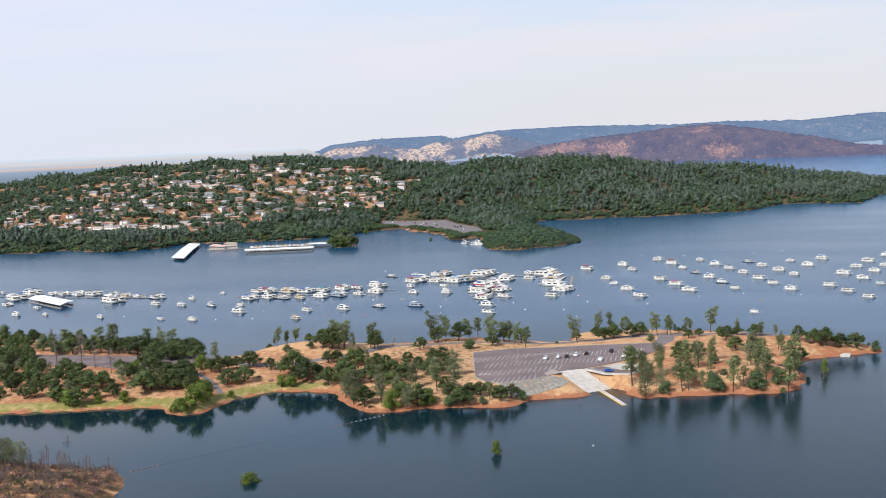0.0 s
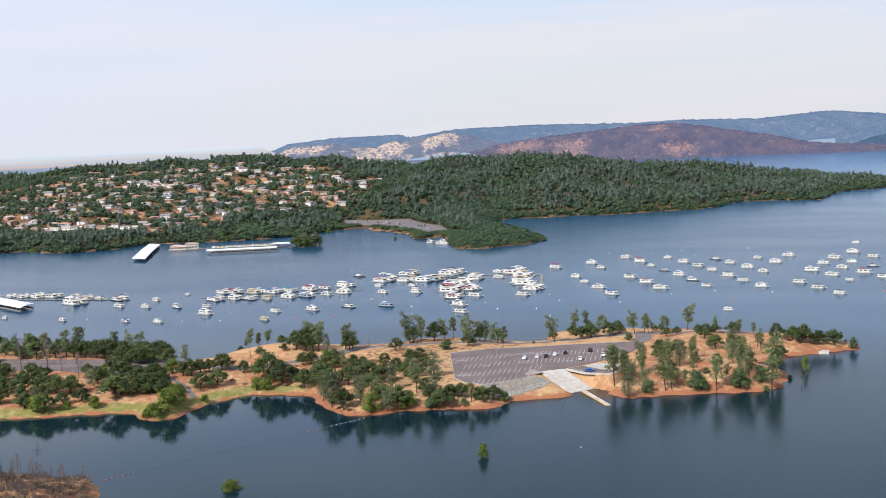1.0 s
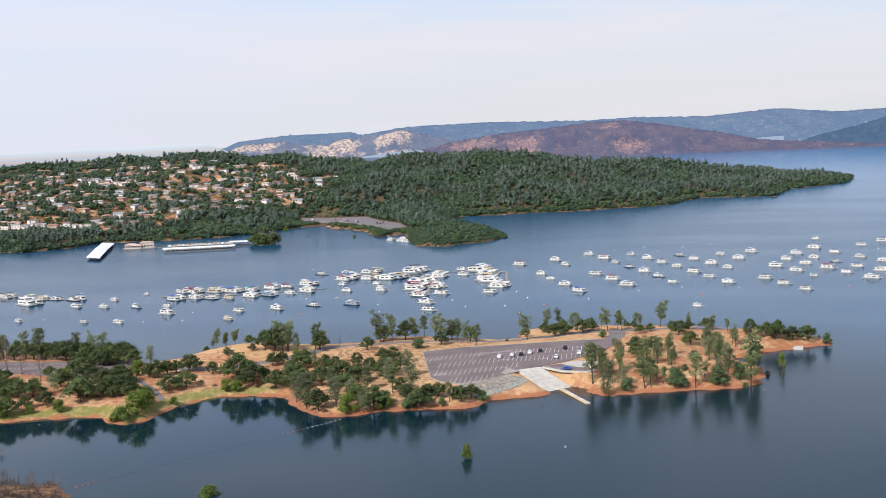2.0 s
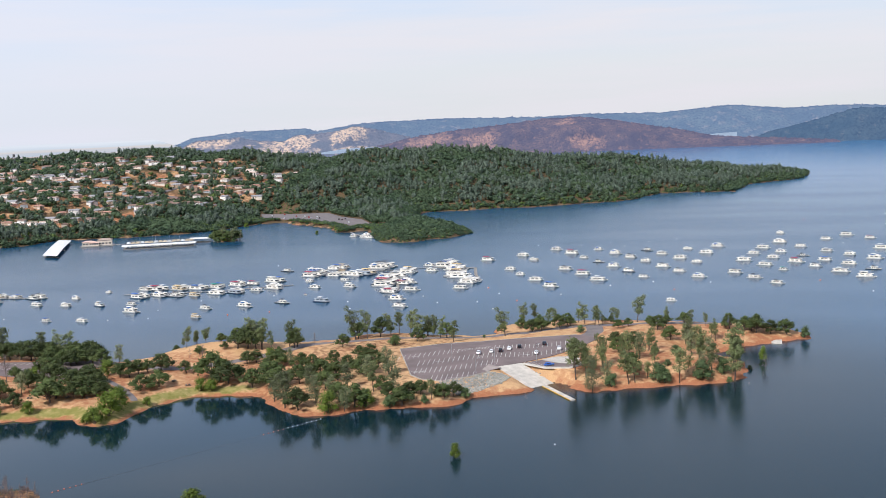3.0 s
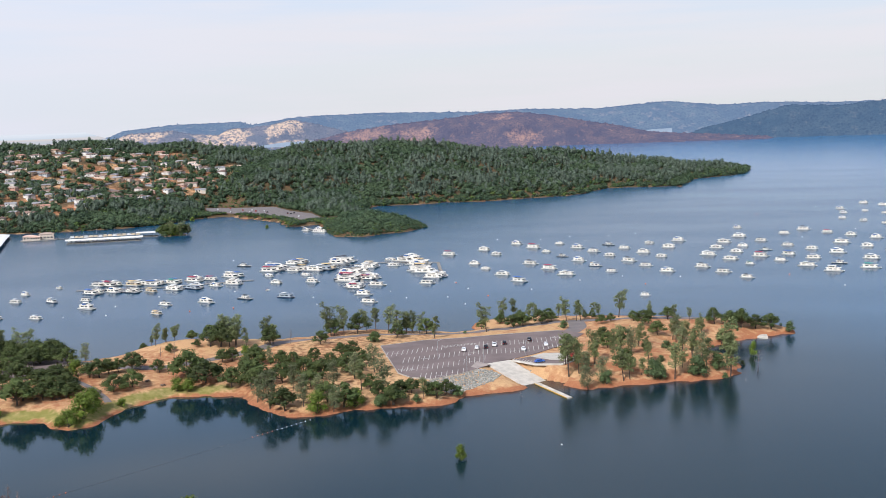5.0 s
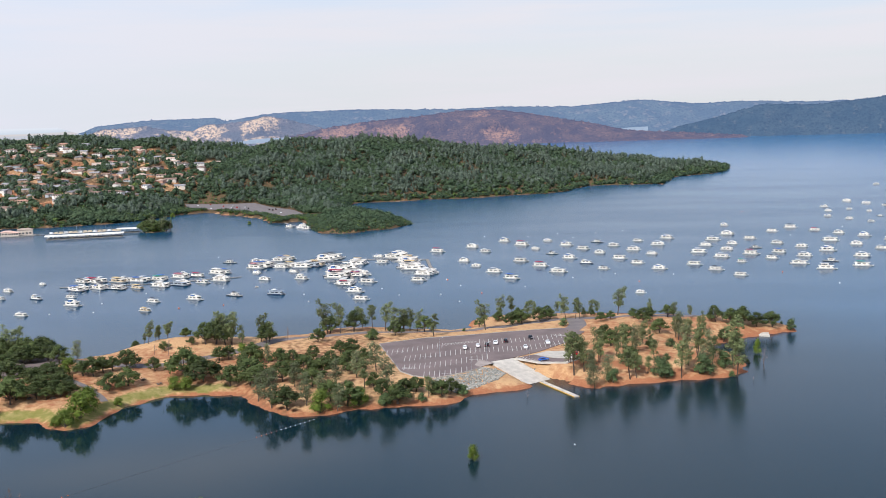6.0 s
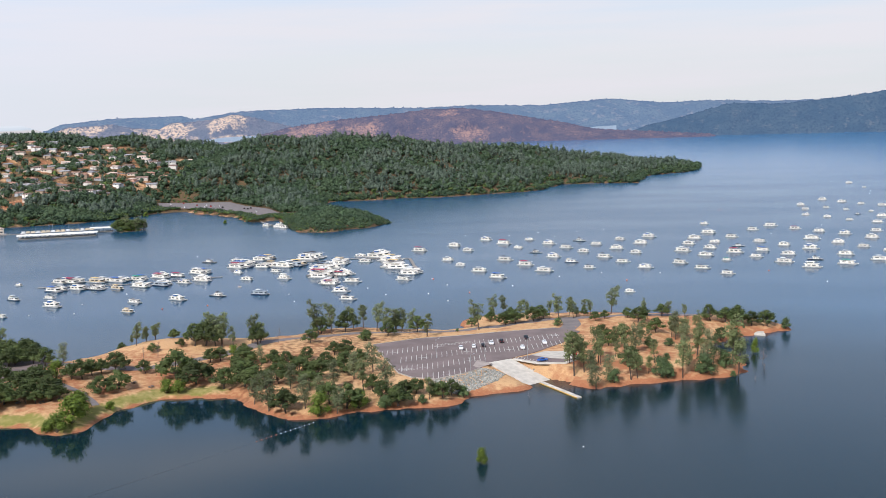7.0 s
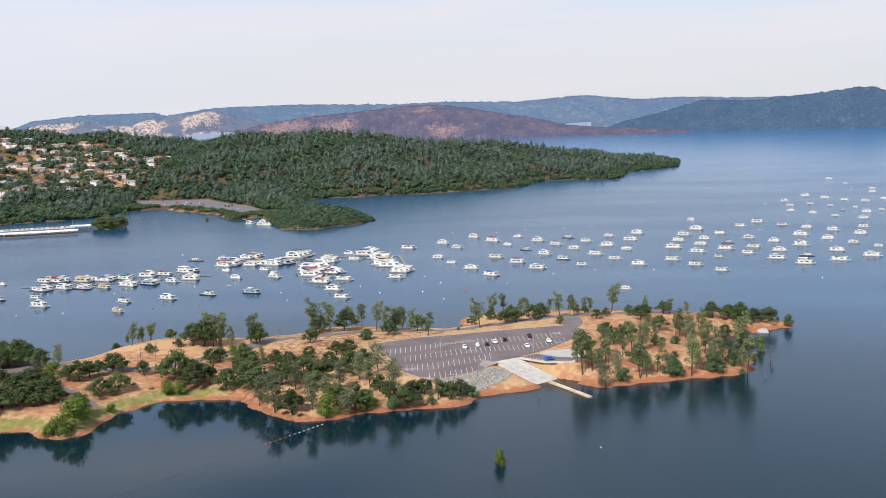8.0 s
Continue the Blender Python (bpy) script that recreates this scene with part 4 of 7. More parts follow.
GROVE_BACK = [(-286.4, 499.2, 6.9, "o"), (-282.7, 501.8, 6.9, "o"), (-269.8, 496.4, 9.1, "O"), (-261.5, 494.7, 8.5, "g"), (-254.9, 490.9, 8.9, "o"),
    (-247.7, 488.6, 7.8, "o"), (-237.5, 469.4, 10.1, "O"), (-242.5, 502.8, 6.8, "o"), (-245.1, 462.5, 9.5, "O"), (-238.1, 455.3, 10.3, "g"),
    (-229.7, 453.9, 9.2, "o"), (-219.7, 454.3, 11.2, "g"), (-207.4, 452.5, 12.2, "p"), (-214.5, 468.3, 11.5, "g"), (-208.4, 479.5, 11.8, "g"),
    (-232.3, 512.1, 6.9, "o"), (-226.5, 511.3, 8.0, "o"), (-228.8, 467.5, 10.0, "o"), (-221.0, 479.5, 9.7, "O"), (-280.1, 513.4, 5.3, "b"),
    (-267.0, 476.5, 9.9, "o"), (-274.8, 513.0, 5.9, "o"), (-217.3, 493.0, 7.7, "o"), (-231.3, 488.0, 7.7, "o")]
LOT_EDGE = [(-186.0, 451.3, 7.0, "o"), (-180.2, 447.8, 8.9, "p"), (-175.0, 449.5, 7.5, "o"), (-172.3, 454.8, 7.0, "o"), (-167.7, 457.2, 4.6, "s"),
    (-182.6, 444.1, 3.5, "s"), (-191.4, 442.0, 8.9, "o"), (-196.9, 440.4, 4.9, "s"), (-195.6, 556.1, 10.4, "p"), (-224.0, 546.6, 5.5, "s"),
    (-182.2, 571.9, 1.8, "s"), (-132.1, 581.2, 4.5, "s"), (-178.2, 451.8, 5.5, "s"), (-188.1, 452.6, 5.0, "o")]
ARM_TREES = [(-171.6, 575.8, 13.9, "p"), (-168.1, 608.9, 12.7, "p"), (-161.3, 614.2, 10.8, "p"), (-177.3, 596.1, 5.2, "o"), (-159.0, 588.9, 7.7, "o"),
    (-154.1, 590.2, 8.4, "o"), (-152.9, 604.6, 9.9, "p"), (-149.0, 602.6, 9.2, "p"), (-144.9, 595.3, 8.5, "o"), (-142.1, 604.4, 7.3, "o"),
    (-137.2, 614.6, 7.4, "p"), (-131.8, 601.0, 12.5, "p"), (-126.8, 602.4, 10.5, "p"), (-124.3, 602.2, 9.9, "p"), (-119.2, 619.6, 7.5, "p"),
    (-115.3, 614.0, 8.1, "p"), (-156.3, 596.3, 6.5, "o"), (-140.0, 600.3, 5.9, "o"), (-168.5, 606.0, 6.0, "o")]
SPIT_TIP = [(-104.7, 614.5, 14.1, "p"), (-113.3, 591.5, 5.8, "o"), (-108.2, 597.1, 5.0, "o"), (-96.5, 596.7, 5.9, "o"), (-92.3, 581.1, 8.9, "o"),
    (-88.3, 599.6, 8.5, "p"), (-78.9, 601.2, 7.2, "o"), (-75.8, 601.8, 7.9, "p"), (-67.7, 596.3, 6.5, "p"), (-62.9, 571.3, 10.1, "p"),
    (-55.3, 592.4, 9.1, "o"), (-48.0, 593.0, 8.5, "o"), (-42.3, 591.2, 11.1, "o"), (-34.9, 592.8, 7.9, "o"), (-26.9, 594.0, 9.0, "o"),
    (-17.9, 594.5, 5.6, "s"), (-84.7, 560.8, 8.0, "o"), (-21.3, 602.9, 1.6, "s"), (-44.5, 592.4, 7.8, "o")]
EAST_GROVE = [(-123.4, 486.3, 18.2, "p"), (-119.3, 489.8, 12.9, "p"), (-114.5, 472.2, 10.4, "g"), (-113.0, 500.5, 14.3, "p"),
    (-109.8, 481.1, 9.5, "g"), (-106.9, 478.9, 6.3, "s"), (-99.8, 483.2, 13.8, "p"), (-97.2, 484.2, 10.7, "p"), (-92.3, 490.6, 7.6, "p"),
    (-87.0, 488.2, 8.6, "s"), (-84.5, 487.6, 6.4, "s"), (-101.2, 509.8, 13.4, "p"), (-96.8, 512.3, 12.4, "g"), (-93.7, 531.9, 10.5, "p"),
    (-104.4, 524.0, 9.2, "p"), (-125.5, 496.0, 12.0, "p"), (-116.3, 485.1, 10.1, "g"), (-101.1, 539.0, 8.3, "o"), (-108.0, 530.5, 8.1, "o"),
    (-111.0, 547.3, 7.2, "o"), (-99.6, 496.7, 8.7, "o"), (-121.3, 502.7, 9.9, "p")]
EAST_SHORE = [(-78.3, 489.7, 15.1, "p"), (-74.9, 499.1, 7.7, "p"), (-68.3, 494.5, 8.7, "s"), (-70.1, 511.6, 13.0, "p"), (-65.6, 510.4, 11.8, "g"),
    (-64.8, 499.0, 12.7, "p"), (-59.4, 501.9, 7.8, "s"), (-55.1, 511.4, 19.2, "p"), (-54.7, 494.9, 15.3, "p"), (-51.8, 528.6, 11.7, "p"),
    (-56.8, 494.4, 2.7, "s"), (-73.6, 524.4, 11.5, "g"), (-81.0, 526.3, 4.0, "s"), (-89.2, 500.6, 9.9, "p"), (-75.9, 555.2, 12.8, "g"),
    (-77.4, 558.0, 10.4, "p"), (-73.1, 555.4, 11.0, "p"), (-47.6, 520.7, 2.5, "s"), (-70.5, 492.7, 4.3, "s"), (-53.7, 566.3, 7.5, "o"),
    (-69.0, 528.3, 8.1, "p"), (-83.8, 503.7, 3.3, "s"), (-89.9, 521.3, 8.0, "p")]
LAWN_TREES = [(-339.9, 431.2, 8.5, "o"), (-348.2, 429.5, 8.0, "o"), (-350.2, 449.5, 7.2, "O"), (-345.1, 454.1, 10.0, "O"), (-331.9, 435.6, 6.4, "o"),
    (-328.8, 437.8, 6.4, "o"), (-345.6, 470.7, 8.0, "b"), (-337.4, 467.3, 7.9, "o"), (-332.6, 467.5, 9.6, "o"), (-330.5, 472.6, 8.0, "o"),
    (-328.2, 477.4, 6.9, "o"), (-324.6, 483.3, 8.6, "O"), (-316.6, 448.3, 8.1, "O"), (-311.9, 456.8, 8.2, "O"), (-320.8, 437.0, 4.8, "o"),
    (-311.7, 411.6, 11.0, "b"), (-313.5, 423.1, 8.7, "b"), (-313.7, 403.6, 7.9, "b"), (-317.8, 404.1, 5.0, "b"), (-306.2, 434.4, 4.0, "b"),
    (-309.3, 479.8, 6.8, "o"), (-322.0, 509.1, 4.6, "d"), (-314.6, 508.2, 6.6, "d")]
PARK_TREES = [(-378.9, 491.7, 9.6, "o"), (-378.2, 496.8, 9.4, "O"), (-370.2, 498.2, 8.5, "o"), (-376.8, 510.5, 8.8, "o"), (-358.5, 503.6, 9.2, "g"),
    (-320.1, 516.5, 4.9, "o"), (-348.2, 546.0, 4.9, "o"), (-333.4, 528.9, 10.6, "p"), (-331.3, 537.6, 7.0, "p"), (-329.3, 543.5, 8.3, "p"),
    (-317.6, 537.2, 5.0, "o"), (-308.4, 522.0, 4.3, "o"), (-384.3, 493.8, 8.6, "o"), (-336.2, 431.9, 5.9, "o"), (-362.9, 453.3, 10.2, "O")]
WEST_TREES = [(-370.4, 402.4, 10.0, "o"), (-374.0, 401.3, 8.4, "b"), (-383.0, 404.3, 7.5, "o"), (-363.0, 408.3, 4.2, "b"), (-350.8, 412.4, 6.2, "b"),
    (-360.8, 417.1, 7.4, "o"), (-347.7, 424.3, 11.6, "O"), (-406.5, 439.1, 9.1, "o"), (-391.9, 429.6, 10.0, "o"), (-380.2, 423.5, 9.3, "O"),
    (-373.6, 425.4, 9.8, "o"), (-368.5, 434.5, 9.8, "g"), (-371.4, 443.9, 8.9, "O"), (-377.3, 457.4, 7.4, "b"), (-389.6, 461.0, 6.9, "o"),
    (-397.3, 421.2, 11.1, "o"), (-367.6, 412.4, 6.4, "o"), (-348.2, 430.2, 8.5, "o"), (-349.9, 446.8, 8.7, "O"), (-338.5, 436.1, 9.6, "O"),
    (-333.6, 439.1, 9.6, "O"), (-354.1, 464.5, 6.7, "o"), (-408.5, 449.7, 7.0, "o")]
WEST_ROW = [(-460.0, 504.0, 13.0, "p"), (-436.9, 469.6, 18.4, "d"), (-416.4, 464.2, 17.9, "d"), (-410.3, 467.9, 13.1, "d"), (-389.2, 453.6, 12.6, "d"),
    (-450.8, 499.2, 10.3, "o"), (-449.3, 504.5, 12.3, "p"), (-440.7, 502.3, 8.9, "o"), (-436.3, 506.4, 14.1, "p"), (-430.9, 505.6, 9.5, "o"),
    (-428.2, 508.5, 16.5, "p"), (-423.0, 506.0, 10.7, "o"), (-417.4, 506.7, 10.7, "o"), (-410.5, 505.4, 11.2, "O"), (-406.5, 509.3, 14.4, "p"),
    (-408.1, 513.7, 10.1, "o"), (-401.7, 510.2, 10.0, "o"), (-398.0, 512.5, 14.3, "p"), (-399.8, 522.2, 13.9, "p"), (-390.5, 513.3, 11.1, "o"),
    (-382.9, 509.6, 9.8, "O"), (-385.7, 524.2, 11.3, "O"), (-362.3, 493.7, 9.4, "o"), (-377.7, 495.5, 8.4, "o"), (-394.3, 497.1, 9.7, "o")]
WEST_LOT = [(-381.6, 475.5, 8.2, "O"), (-380.2, 481.0, 7.6, "o"), (-386.7, 476.6, 7.1, "o"), (-361.6, 459.4, 5.6, "o"), (-407.2, 499.7, 5.6, "t"),
    (-412.2, 511.8, 7.6, "o"), (-404.3, 523.9, 7.6, "o"), (-380.7, 510.2, 7.3, "o")]

TREES_ALL = (BACK_ROW, HUMP_TREES, GROVE_FRONT, GROVE_BACK, LOT_EDGE, ARM_TREES, SPIT_TIP, EAST_GROVE, EAST_SHORE, LAWN_TREES, PARK_TREES, WEST_TREES, WEST_ROW, WEST_LOT)


class Stand:
    """Makes the first of each kind and shape of a thing, then copies it."""

    def __init__(self, maker, shapes):
        self.maker, self.shapes, self.made = maker, shapes, {}

    def place(self, kind, shape, m):
        key = (kind, shape % self.shapes)
        if key in self.made:
            first = self.made[key].scale
            return copy_thing(self.made[key], m @ Matrix.Diagonal((1 / first.x, 1 / first.y, 1 / first.z, 1)))
        ob = self.maker(kind, key[1])
        ob.matrix_basis = m
        self.made[key] = ob
        return ob


TREE_STAND = Stand(tree_proto, 6)


def plant(kind, x, y, z, tall, r, wide=1.0):
    k = tall / 8.9
    m = Matrix.Translation((x, y, z)) @ Matrix.Rotation(r.uniform(0, 6.28), 4, "Z") @ Matrix.Diagonal((k * wide, k * wide, k, 1))
    return TREE_STAND.place(kind, r.randrange(6), m)


def plant_spit():
    r = random.Random(11)
    for group in TREES_ALL:
        for x, y, tall, kind in group:
            if kind == "t":
                continue
            z = max(ground_at(x, y), -0.2)
            if kind == "p" and r.random() < 0.55:      # younger pines and brush beside the tall ones
                bx, by = x + r.uniform(-4.5, 4.5), y + r.uniform(-3.5, 3.5)
                if inland(bx, by, SPIT) > 2 and inland(bx, by, LOT) < -3:
                    plant(r.choice("ppgo"), bx, by, ground_at(bx, by), tall * r.uniform(0.45, 0.8), r, 1.0)
            plant(kind, x, y, z, tall, r, {"b": 1.15, "s": 1.2, "p": 1.08, "g": 1.08, "o": 1.1, "O": 1.1}.get(kind, 1.0) * r.uniform(0.92, 1.1))
    for i in range(270):      # the wood that fills the west of the spit
        x, y = r.uniform(-560, -380), r.uniform(385, 556)
        s = inland(x, y, SPIT)
        in_lot = -455 < x < -360 and 462 < y < 508
        if s < 7 or in_lot or x > -402 and 440 < y < 515:
            continue
        plant(r.choice("oooOogs"), x, y, ground_at(x, y), r.uniform(5.6, 9.2), r)


plant_spit()

# ---- boats ----
HULL_WHITE = mat("gelcoat_white", (0.84, 0.80, 0.73), 0.3, spread=0.08, scale=0.5, second=(0.62, 0.59, 0.55), piece=0.1)
CABIN_WHITE = mat("cabin_white", (0.90, 0.86, 0.78), 0.4, spread=0.05, scale=0.5, second=(0.78, 0.72, 0.62), piece=0.10)
CABIN_TAN = mat("cabin_tan", (0.62, 0.50, 0.34), 0.5, spread=0.06, scale=0.5, piece=0.1)
CABIN_GREY = mat("cabin_grey", (0.38, 0.42, 0.46), 0.5, spread=0.06, scale=0.5, piece=0.1)
HULL_DARK = mat("hull_dark", (0.045, 0.05, 0.065), 0.35, spread=0.1, scale=0.5, piece=0.2)
HULL_NAVY = mat("hull_navy", (0.04, 0.06, 0.13), 0.35, spread=0.1, scale=0.5)
DECK = mat("deck_grey", (0.42, 0.40, 0.37), 0.7, spread=0.1, scale=1.0)
DECK_TAN = mat("roof_deck_tan", (0.86, 0.81, 0.72), 0.7, spread=0.1, scale=1.0, second=(0.60, 0.55, 0.48), piece=0.15)
ALUMINIUM = mat("pontoon_aluminium", (0.42, 0.42, 0.41), 0.45, metal=0.3, spread=0.1, scale=1.0)
GLASS_DARK = mat("tinted_glass", (0.025, 0.03, 0.04), 0.08, spread=0.02, scale=0.5)
RAIL = mat("rail_metal", (0.6, 0.6, 0.6), 0.35, metal=0.8, spread=0.03)
CANVAS = {"w": mat("canvas_white", (0.72, 0.71, 0.68), 0.8), "r": mat("canvas_red", (0.34, 0.035, 0.07), 0.8), "b": mat("canvas_blue", (0.06, 0.14, 0.38), 0.8),
          "g": mat("canvas_green", (0.05, 0.30, 0.24), 0.8), "t": mat("canvas_tan", (0.66, 0.48, 0.24), 0.8), "d": mat("canvas_dark", (0.05, 0.05, 0.06), 0.8)}
PLANK = mat("dock_planks", (0.30, 0.27, 0.23), 0.85, spread=0.12, scale=0.8, second=(0.20, 0.18, 0.16))


def lattice(bm, nx, ny, at, thick):
    """Bars along the lines of a grid of nx by ny cells, in one welded piece; at(i, j) places its corners."""
    v = [[bm.verts.new(at(i, j)) for j in range(ny + 1)] for i in range(nx + 1)]
    faces = [bm.faces.new((v[i][j], v[i + 1][j], v[i + 1][j + 1], v[i][j + 1])) for i in range(nx) for j in range(ny)]
    bmesh.ops.wireframe(bm, faces=faces, thickness=thick, use_boundary=True, use_even_offset=True, use_replace=True)


def hull_shape(bm, length, width, low, high, nose):
    """A blunt-nosed hull: straight sides and a raked, narrowed bow towards +x."""
    rows = []
    for t in (0.0, 0.08, 0.6, 0.85, 1.0):
        x = -length / 2 + length * t
        w = width / 2 * (1 - nose * max(0, (t - 0.6) / 0.4) ** 2) * (0.97 if t == 0 else 1)
        lift = 0.35 * max(0, (t - 0.8) / 0.2)
        rows.append([bm.verts.new((x - (0.5 * (t == 1)), -w * 0.9, low + lift)), bm.verts.new((x, -w, high)), bm.verts.new((x, w, high)), bm.verts.new((x - (0.5 * (t == 1)), w * 0.9, low + lift))])
    for a, b in zip(rows, rows[1:]):
        for i in range(4):
            j = (i + 1) % 4
            bm.faces.new((a[i], a[j], b[j], b[i]))
    bm.faces.new(rows[0][::-1])
    bm.faces.new(rows[-1])


BOAT_KIND = {"w": "white houseboat with a flat roof deck, moored", "2": "large white two-storey houseboat, moored", "r": "white houseboat with a dark red canopy, moored",
             "b": "white houseboat with blue canvas and trim, moored", "g": "white houseboat with a green canopy, moored", "t": "tan houseboat with a yellowish canopy, moored",
             "d": "dark-hulled boat with a low cabin, moored", "k": "grey cabin cruiser with a raised bridge, moored", "s": "small covered pontoon boat under way"}


def boat_proto(kind, shape):
    """A boat thirteen metres long, bow towards +x, afloat at z = 0."""
    r = random.Random(shape * 31 + ord(kind))
    boat = empty("pontoon_boat" if kind == "s" else "houseboat" if kind in "w2rbgt" else "cabin_boat")
    tagged(boat, BOAT_KIND[kind], "boat", "boats moored on the lake" if kind != "s" else "")
    L, W = 13.0, 4.5
    hull = {"d": HULL_DARK, "k": HULL_NAVY, "b": HULL_NAVY if shape % 2 else HULL_WHITE, "r": HULL_DARK if shape == 2 else HULL_WHITE}.get(kind, HULL_WHITE)
    cabin_mat = {"t": CABIN_TAN, "k": CABIN_GREY if shape % 2 else CABIN_WHITE}.get(kind, CABIN_WHITE)
    bm = bmesh.new()
    hull_shape(bm, L, W, 0.22, 0.75, 0.45 if kind in "dk" else 0.22)
    part("hull", bm, hull, boat)
    bm = bmesh.new()
    box(bm, -0.5, 0, -0.5, L * 0.88, W * 0.86, 0.75, 0.1)
    part("pontoon", bm, HULL_DARK if kind in "dk" else ALUMINIUM, boat)
    bm = bmesh.new()
    box(bm, -0.2, 0, 0.75, L * 0.93, W * 0.94, 0.10)
    part("deck", bm, DECK, boat)
    long = L * (0.36 if kind == "d" else 0.66 + 0.05 * (shape % 3))
    cx = -0.5 + 0.35 * (shape % 3)
    tall = 1.95 if kind != "d" else 1.6
    bm = bmesh.new()
    body = box(bm, cx, 0, 0.85, long, W * 0.8, tall, 0.12)
    for v in bm.verts:      # raked windscreen end
        if v.co.x > cx + long * 0.4 and v.co.z > 0.85 + tall * 0.5:
            v.co.x -= 0.75
    part("cabin", bm, cabin_mat, boat)
    count = 2
    for side in (-1, 1):
        for i in range(count):
            bm = bmesh.new()
            wx = cx - long * 0.40 + long * 0.74 * (i + 0.5) / count
            box(bm, wx, side * (W * 0.4 + 0.012), 0.85 + tall * 0.42, long * 0.74 / count * (0.66 + 0.12 * (shape % 2)), 0.05, tall * 0.36)
            part("window", bm, GLASS_DARK, boat)
    bm = bmesh.new()
    box(bm, cx + long * 0.5 - 0.42, 0, 0.85 + tall * 0.4, 0.12, W * 0.6, tall * 0.38)
    part("windscreen", bm, GLASS_DARK, boat)
    roof_z = 0.85 + tall
    bm = bmesh.new()
    box(bm, cx - 0.2, 0, roof_z, long + 1.3, W * 0.86, 0.14, 0.05)
    roof = part("roof_deck", bm, DECK_TAN if kind != "k" else CABIN_GREY, boat)
    if shape % 2 == 0:
        bm = bmesh.new()
        box(bm, cx + r.uniform(-0.42, -0.2) * long, r.uniform(-0.1, 0.1) * W, roof_z + 0.14, r.uniform(1.2, 2.4), r.uniform(1.2, 2.2), r.uniform(0.4, 0.9), 0.08, 0.9, r.uniform(-0.3, 0.3))
        part("deck_locker", bm, r.choice((HULL_DARK, CABIN_TAN, DECK, CANVAS["b"])), roof)
    corner = [(cx - long * 0.52 + long * 0.97 * i / 5, W * 0.42) for i in range(6)]
    run = corner + [(x, -y) for x, y in corner[::-1]]
    bm = bmesh.new()
    lattice(bm, 11, 1, lambda i, j: (*run[i], roof_z + 0.12 + 0.7 * j), 0.07)
    part("railing", bm, RAIL, boat)
    if kind == "2":
        bm = bmesh.new()
        box(bm, cx - 0.8, 0, roof_z + 0.16, long * 0.55, W * 0.66, 1.75, 0.1)
        for v in bm.verts:
            if v.co.x > cx and v.co.z > roof_z + 1.0:
                v.co.x -= 0.7
        part("upper_cabin", bm, cabin_mat, boat)
        for side in (-1, 1):
            bm = bmesh.new()
            box(bm, cx - 1.1, side * (W * 0.33 + 0.012), roof_z + 0.85, long * 0.4, 0.05, 0.6)
            part("window", bm, GLASS_DARK, boat)
        bm = bmesh.new()
        box(bm, cx - 1.2, 0, roof_z + 1.92, long * 0.66, W * 0.78, 0.12, 0.04)
        part("upper_roof", bm, CABIN_WHITE, boat)
    elif kind != "w" or shape % 2:
        bm = bmesh.new()
        span = long * (0.62 if kind in "rbgt" else 0.36)
        x0 = cx - long * 0.12
        n = 5
        rows = []
        for i in range(n + 1):      # a bowed canvas top
            a = math.pi * (0.18 + 0.64 * i / n)
            y, z = -math.cos(a) * W * 0.5, roof_z + 0.95 + 0.5 * math.sin(a)
            rows.append([bm.verts.new((x0 - span / 2, y, z)), bm.verts.new((x0 + span / 2, y, z)), bm.verts.new((x0 + span / 2, y, z + 0.07)), bm.verts.new((x0 - span / 2, y, z + 0.07))])
        for a, b in zip(rows, rows[1:]):
            for i in range(4):
                j = (i + 1) % 4
                bm.faces.new((a[i], b[i], b[j], a[j]))
        bm.faces.new(rows[0])
        bm.faces.new(rows[-1][::-1])
        part("canopy", bm, CANVAS["d" if kind == "w" and shape == 3 else kind if kind in CANVAS else "w"], boat)
        for sx in (-1, 1):
            bm = bmesh.new()
            lattice(bm, 1, 1, lambda i, j: (x0 + sx * span * 0.46, (i - 0.5) * W * 0.76, roof_z + 0.12 + 1.15 * j), 0.07)
            part("canopy_hoop", bm, RAIL, boat)
    else:
        bm = bmesh.new()
        box(bm, cx + long * 0.22, 0, roof_z + 0.14, 1.6, W * 0.5, 0.95, 0.08, 0.8)
        part("bridge_console", bm, CABIN_WHITE, boat)
        bm = bmesh.new()
        box(bm, cx - long * 0.1, 0, roof_z + 1.5, long * 0.42, W * 0.66, 0.1, 0.04)
        top = part("hardtop", bm, CABIN_WHITE, boat)
        bm = bmesh.new()
        lattice(bm, 1, 1, lambda i, j: (cx - long * 0.1 + (i - 0.5) * long * 0.44, 0, roof_z + 0.12 + 1.4 * j), 0.09)
        part("hardtop_frame", bm, RAIL, top)
    if kind in "w2rt" and shape != 1:
        bm = bmesh.new()
        lattice(bm, 1, 5, lambda i, j: (cx - long * 0.5 - 0.5 - 1.5 * (1 - j / 5), W * 0.25 + (i - 0.5) * 0.7, 0.9 + (roof_z - 0.8) * j / 5), 0.09)
        part("ladder", bm, CABIN_WHITE, boat)
    if shape % 2:
        bm = bmesh.new()
        box(bm, -L / 2 - 0.25, 0, -0.2, 0.55, 0.6, 1.25, 0.08)
        part("outboard_motor", bm, HULL_DARK, boat)
    return boat


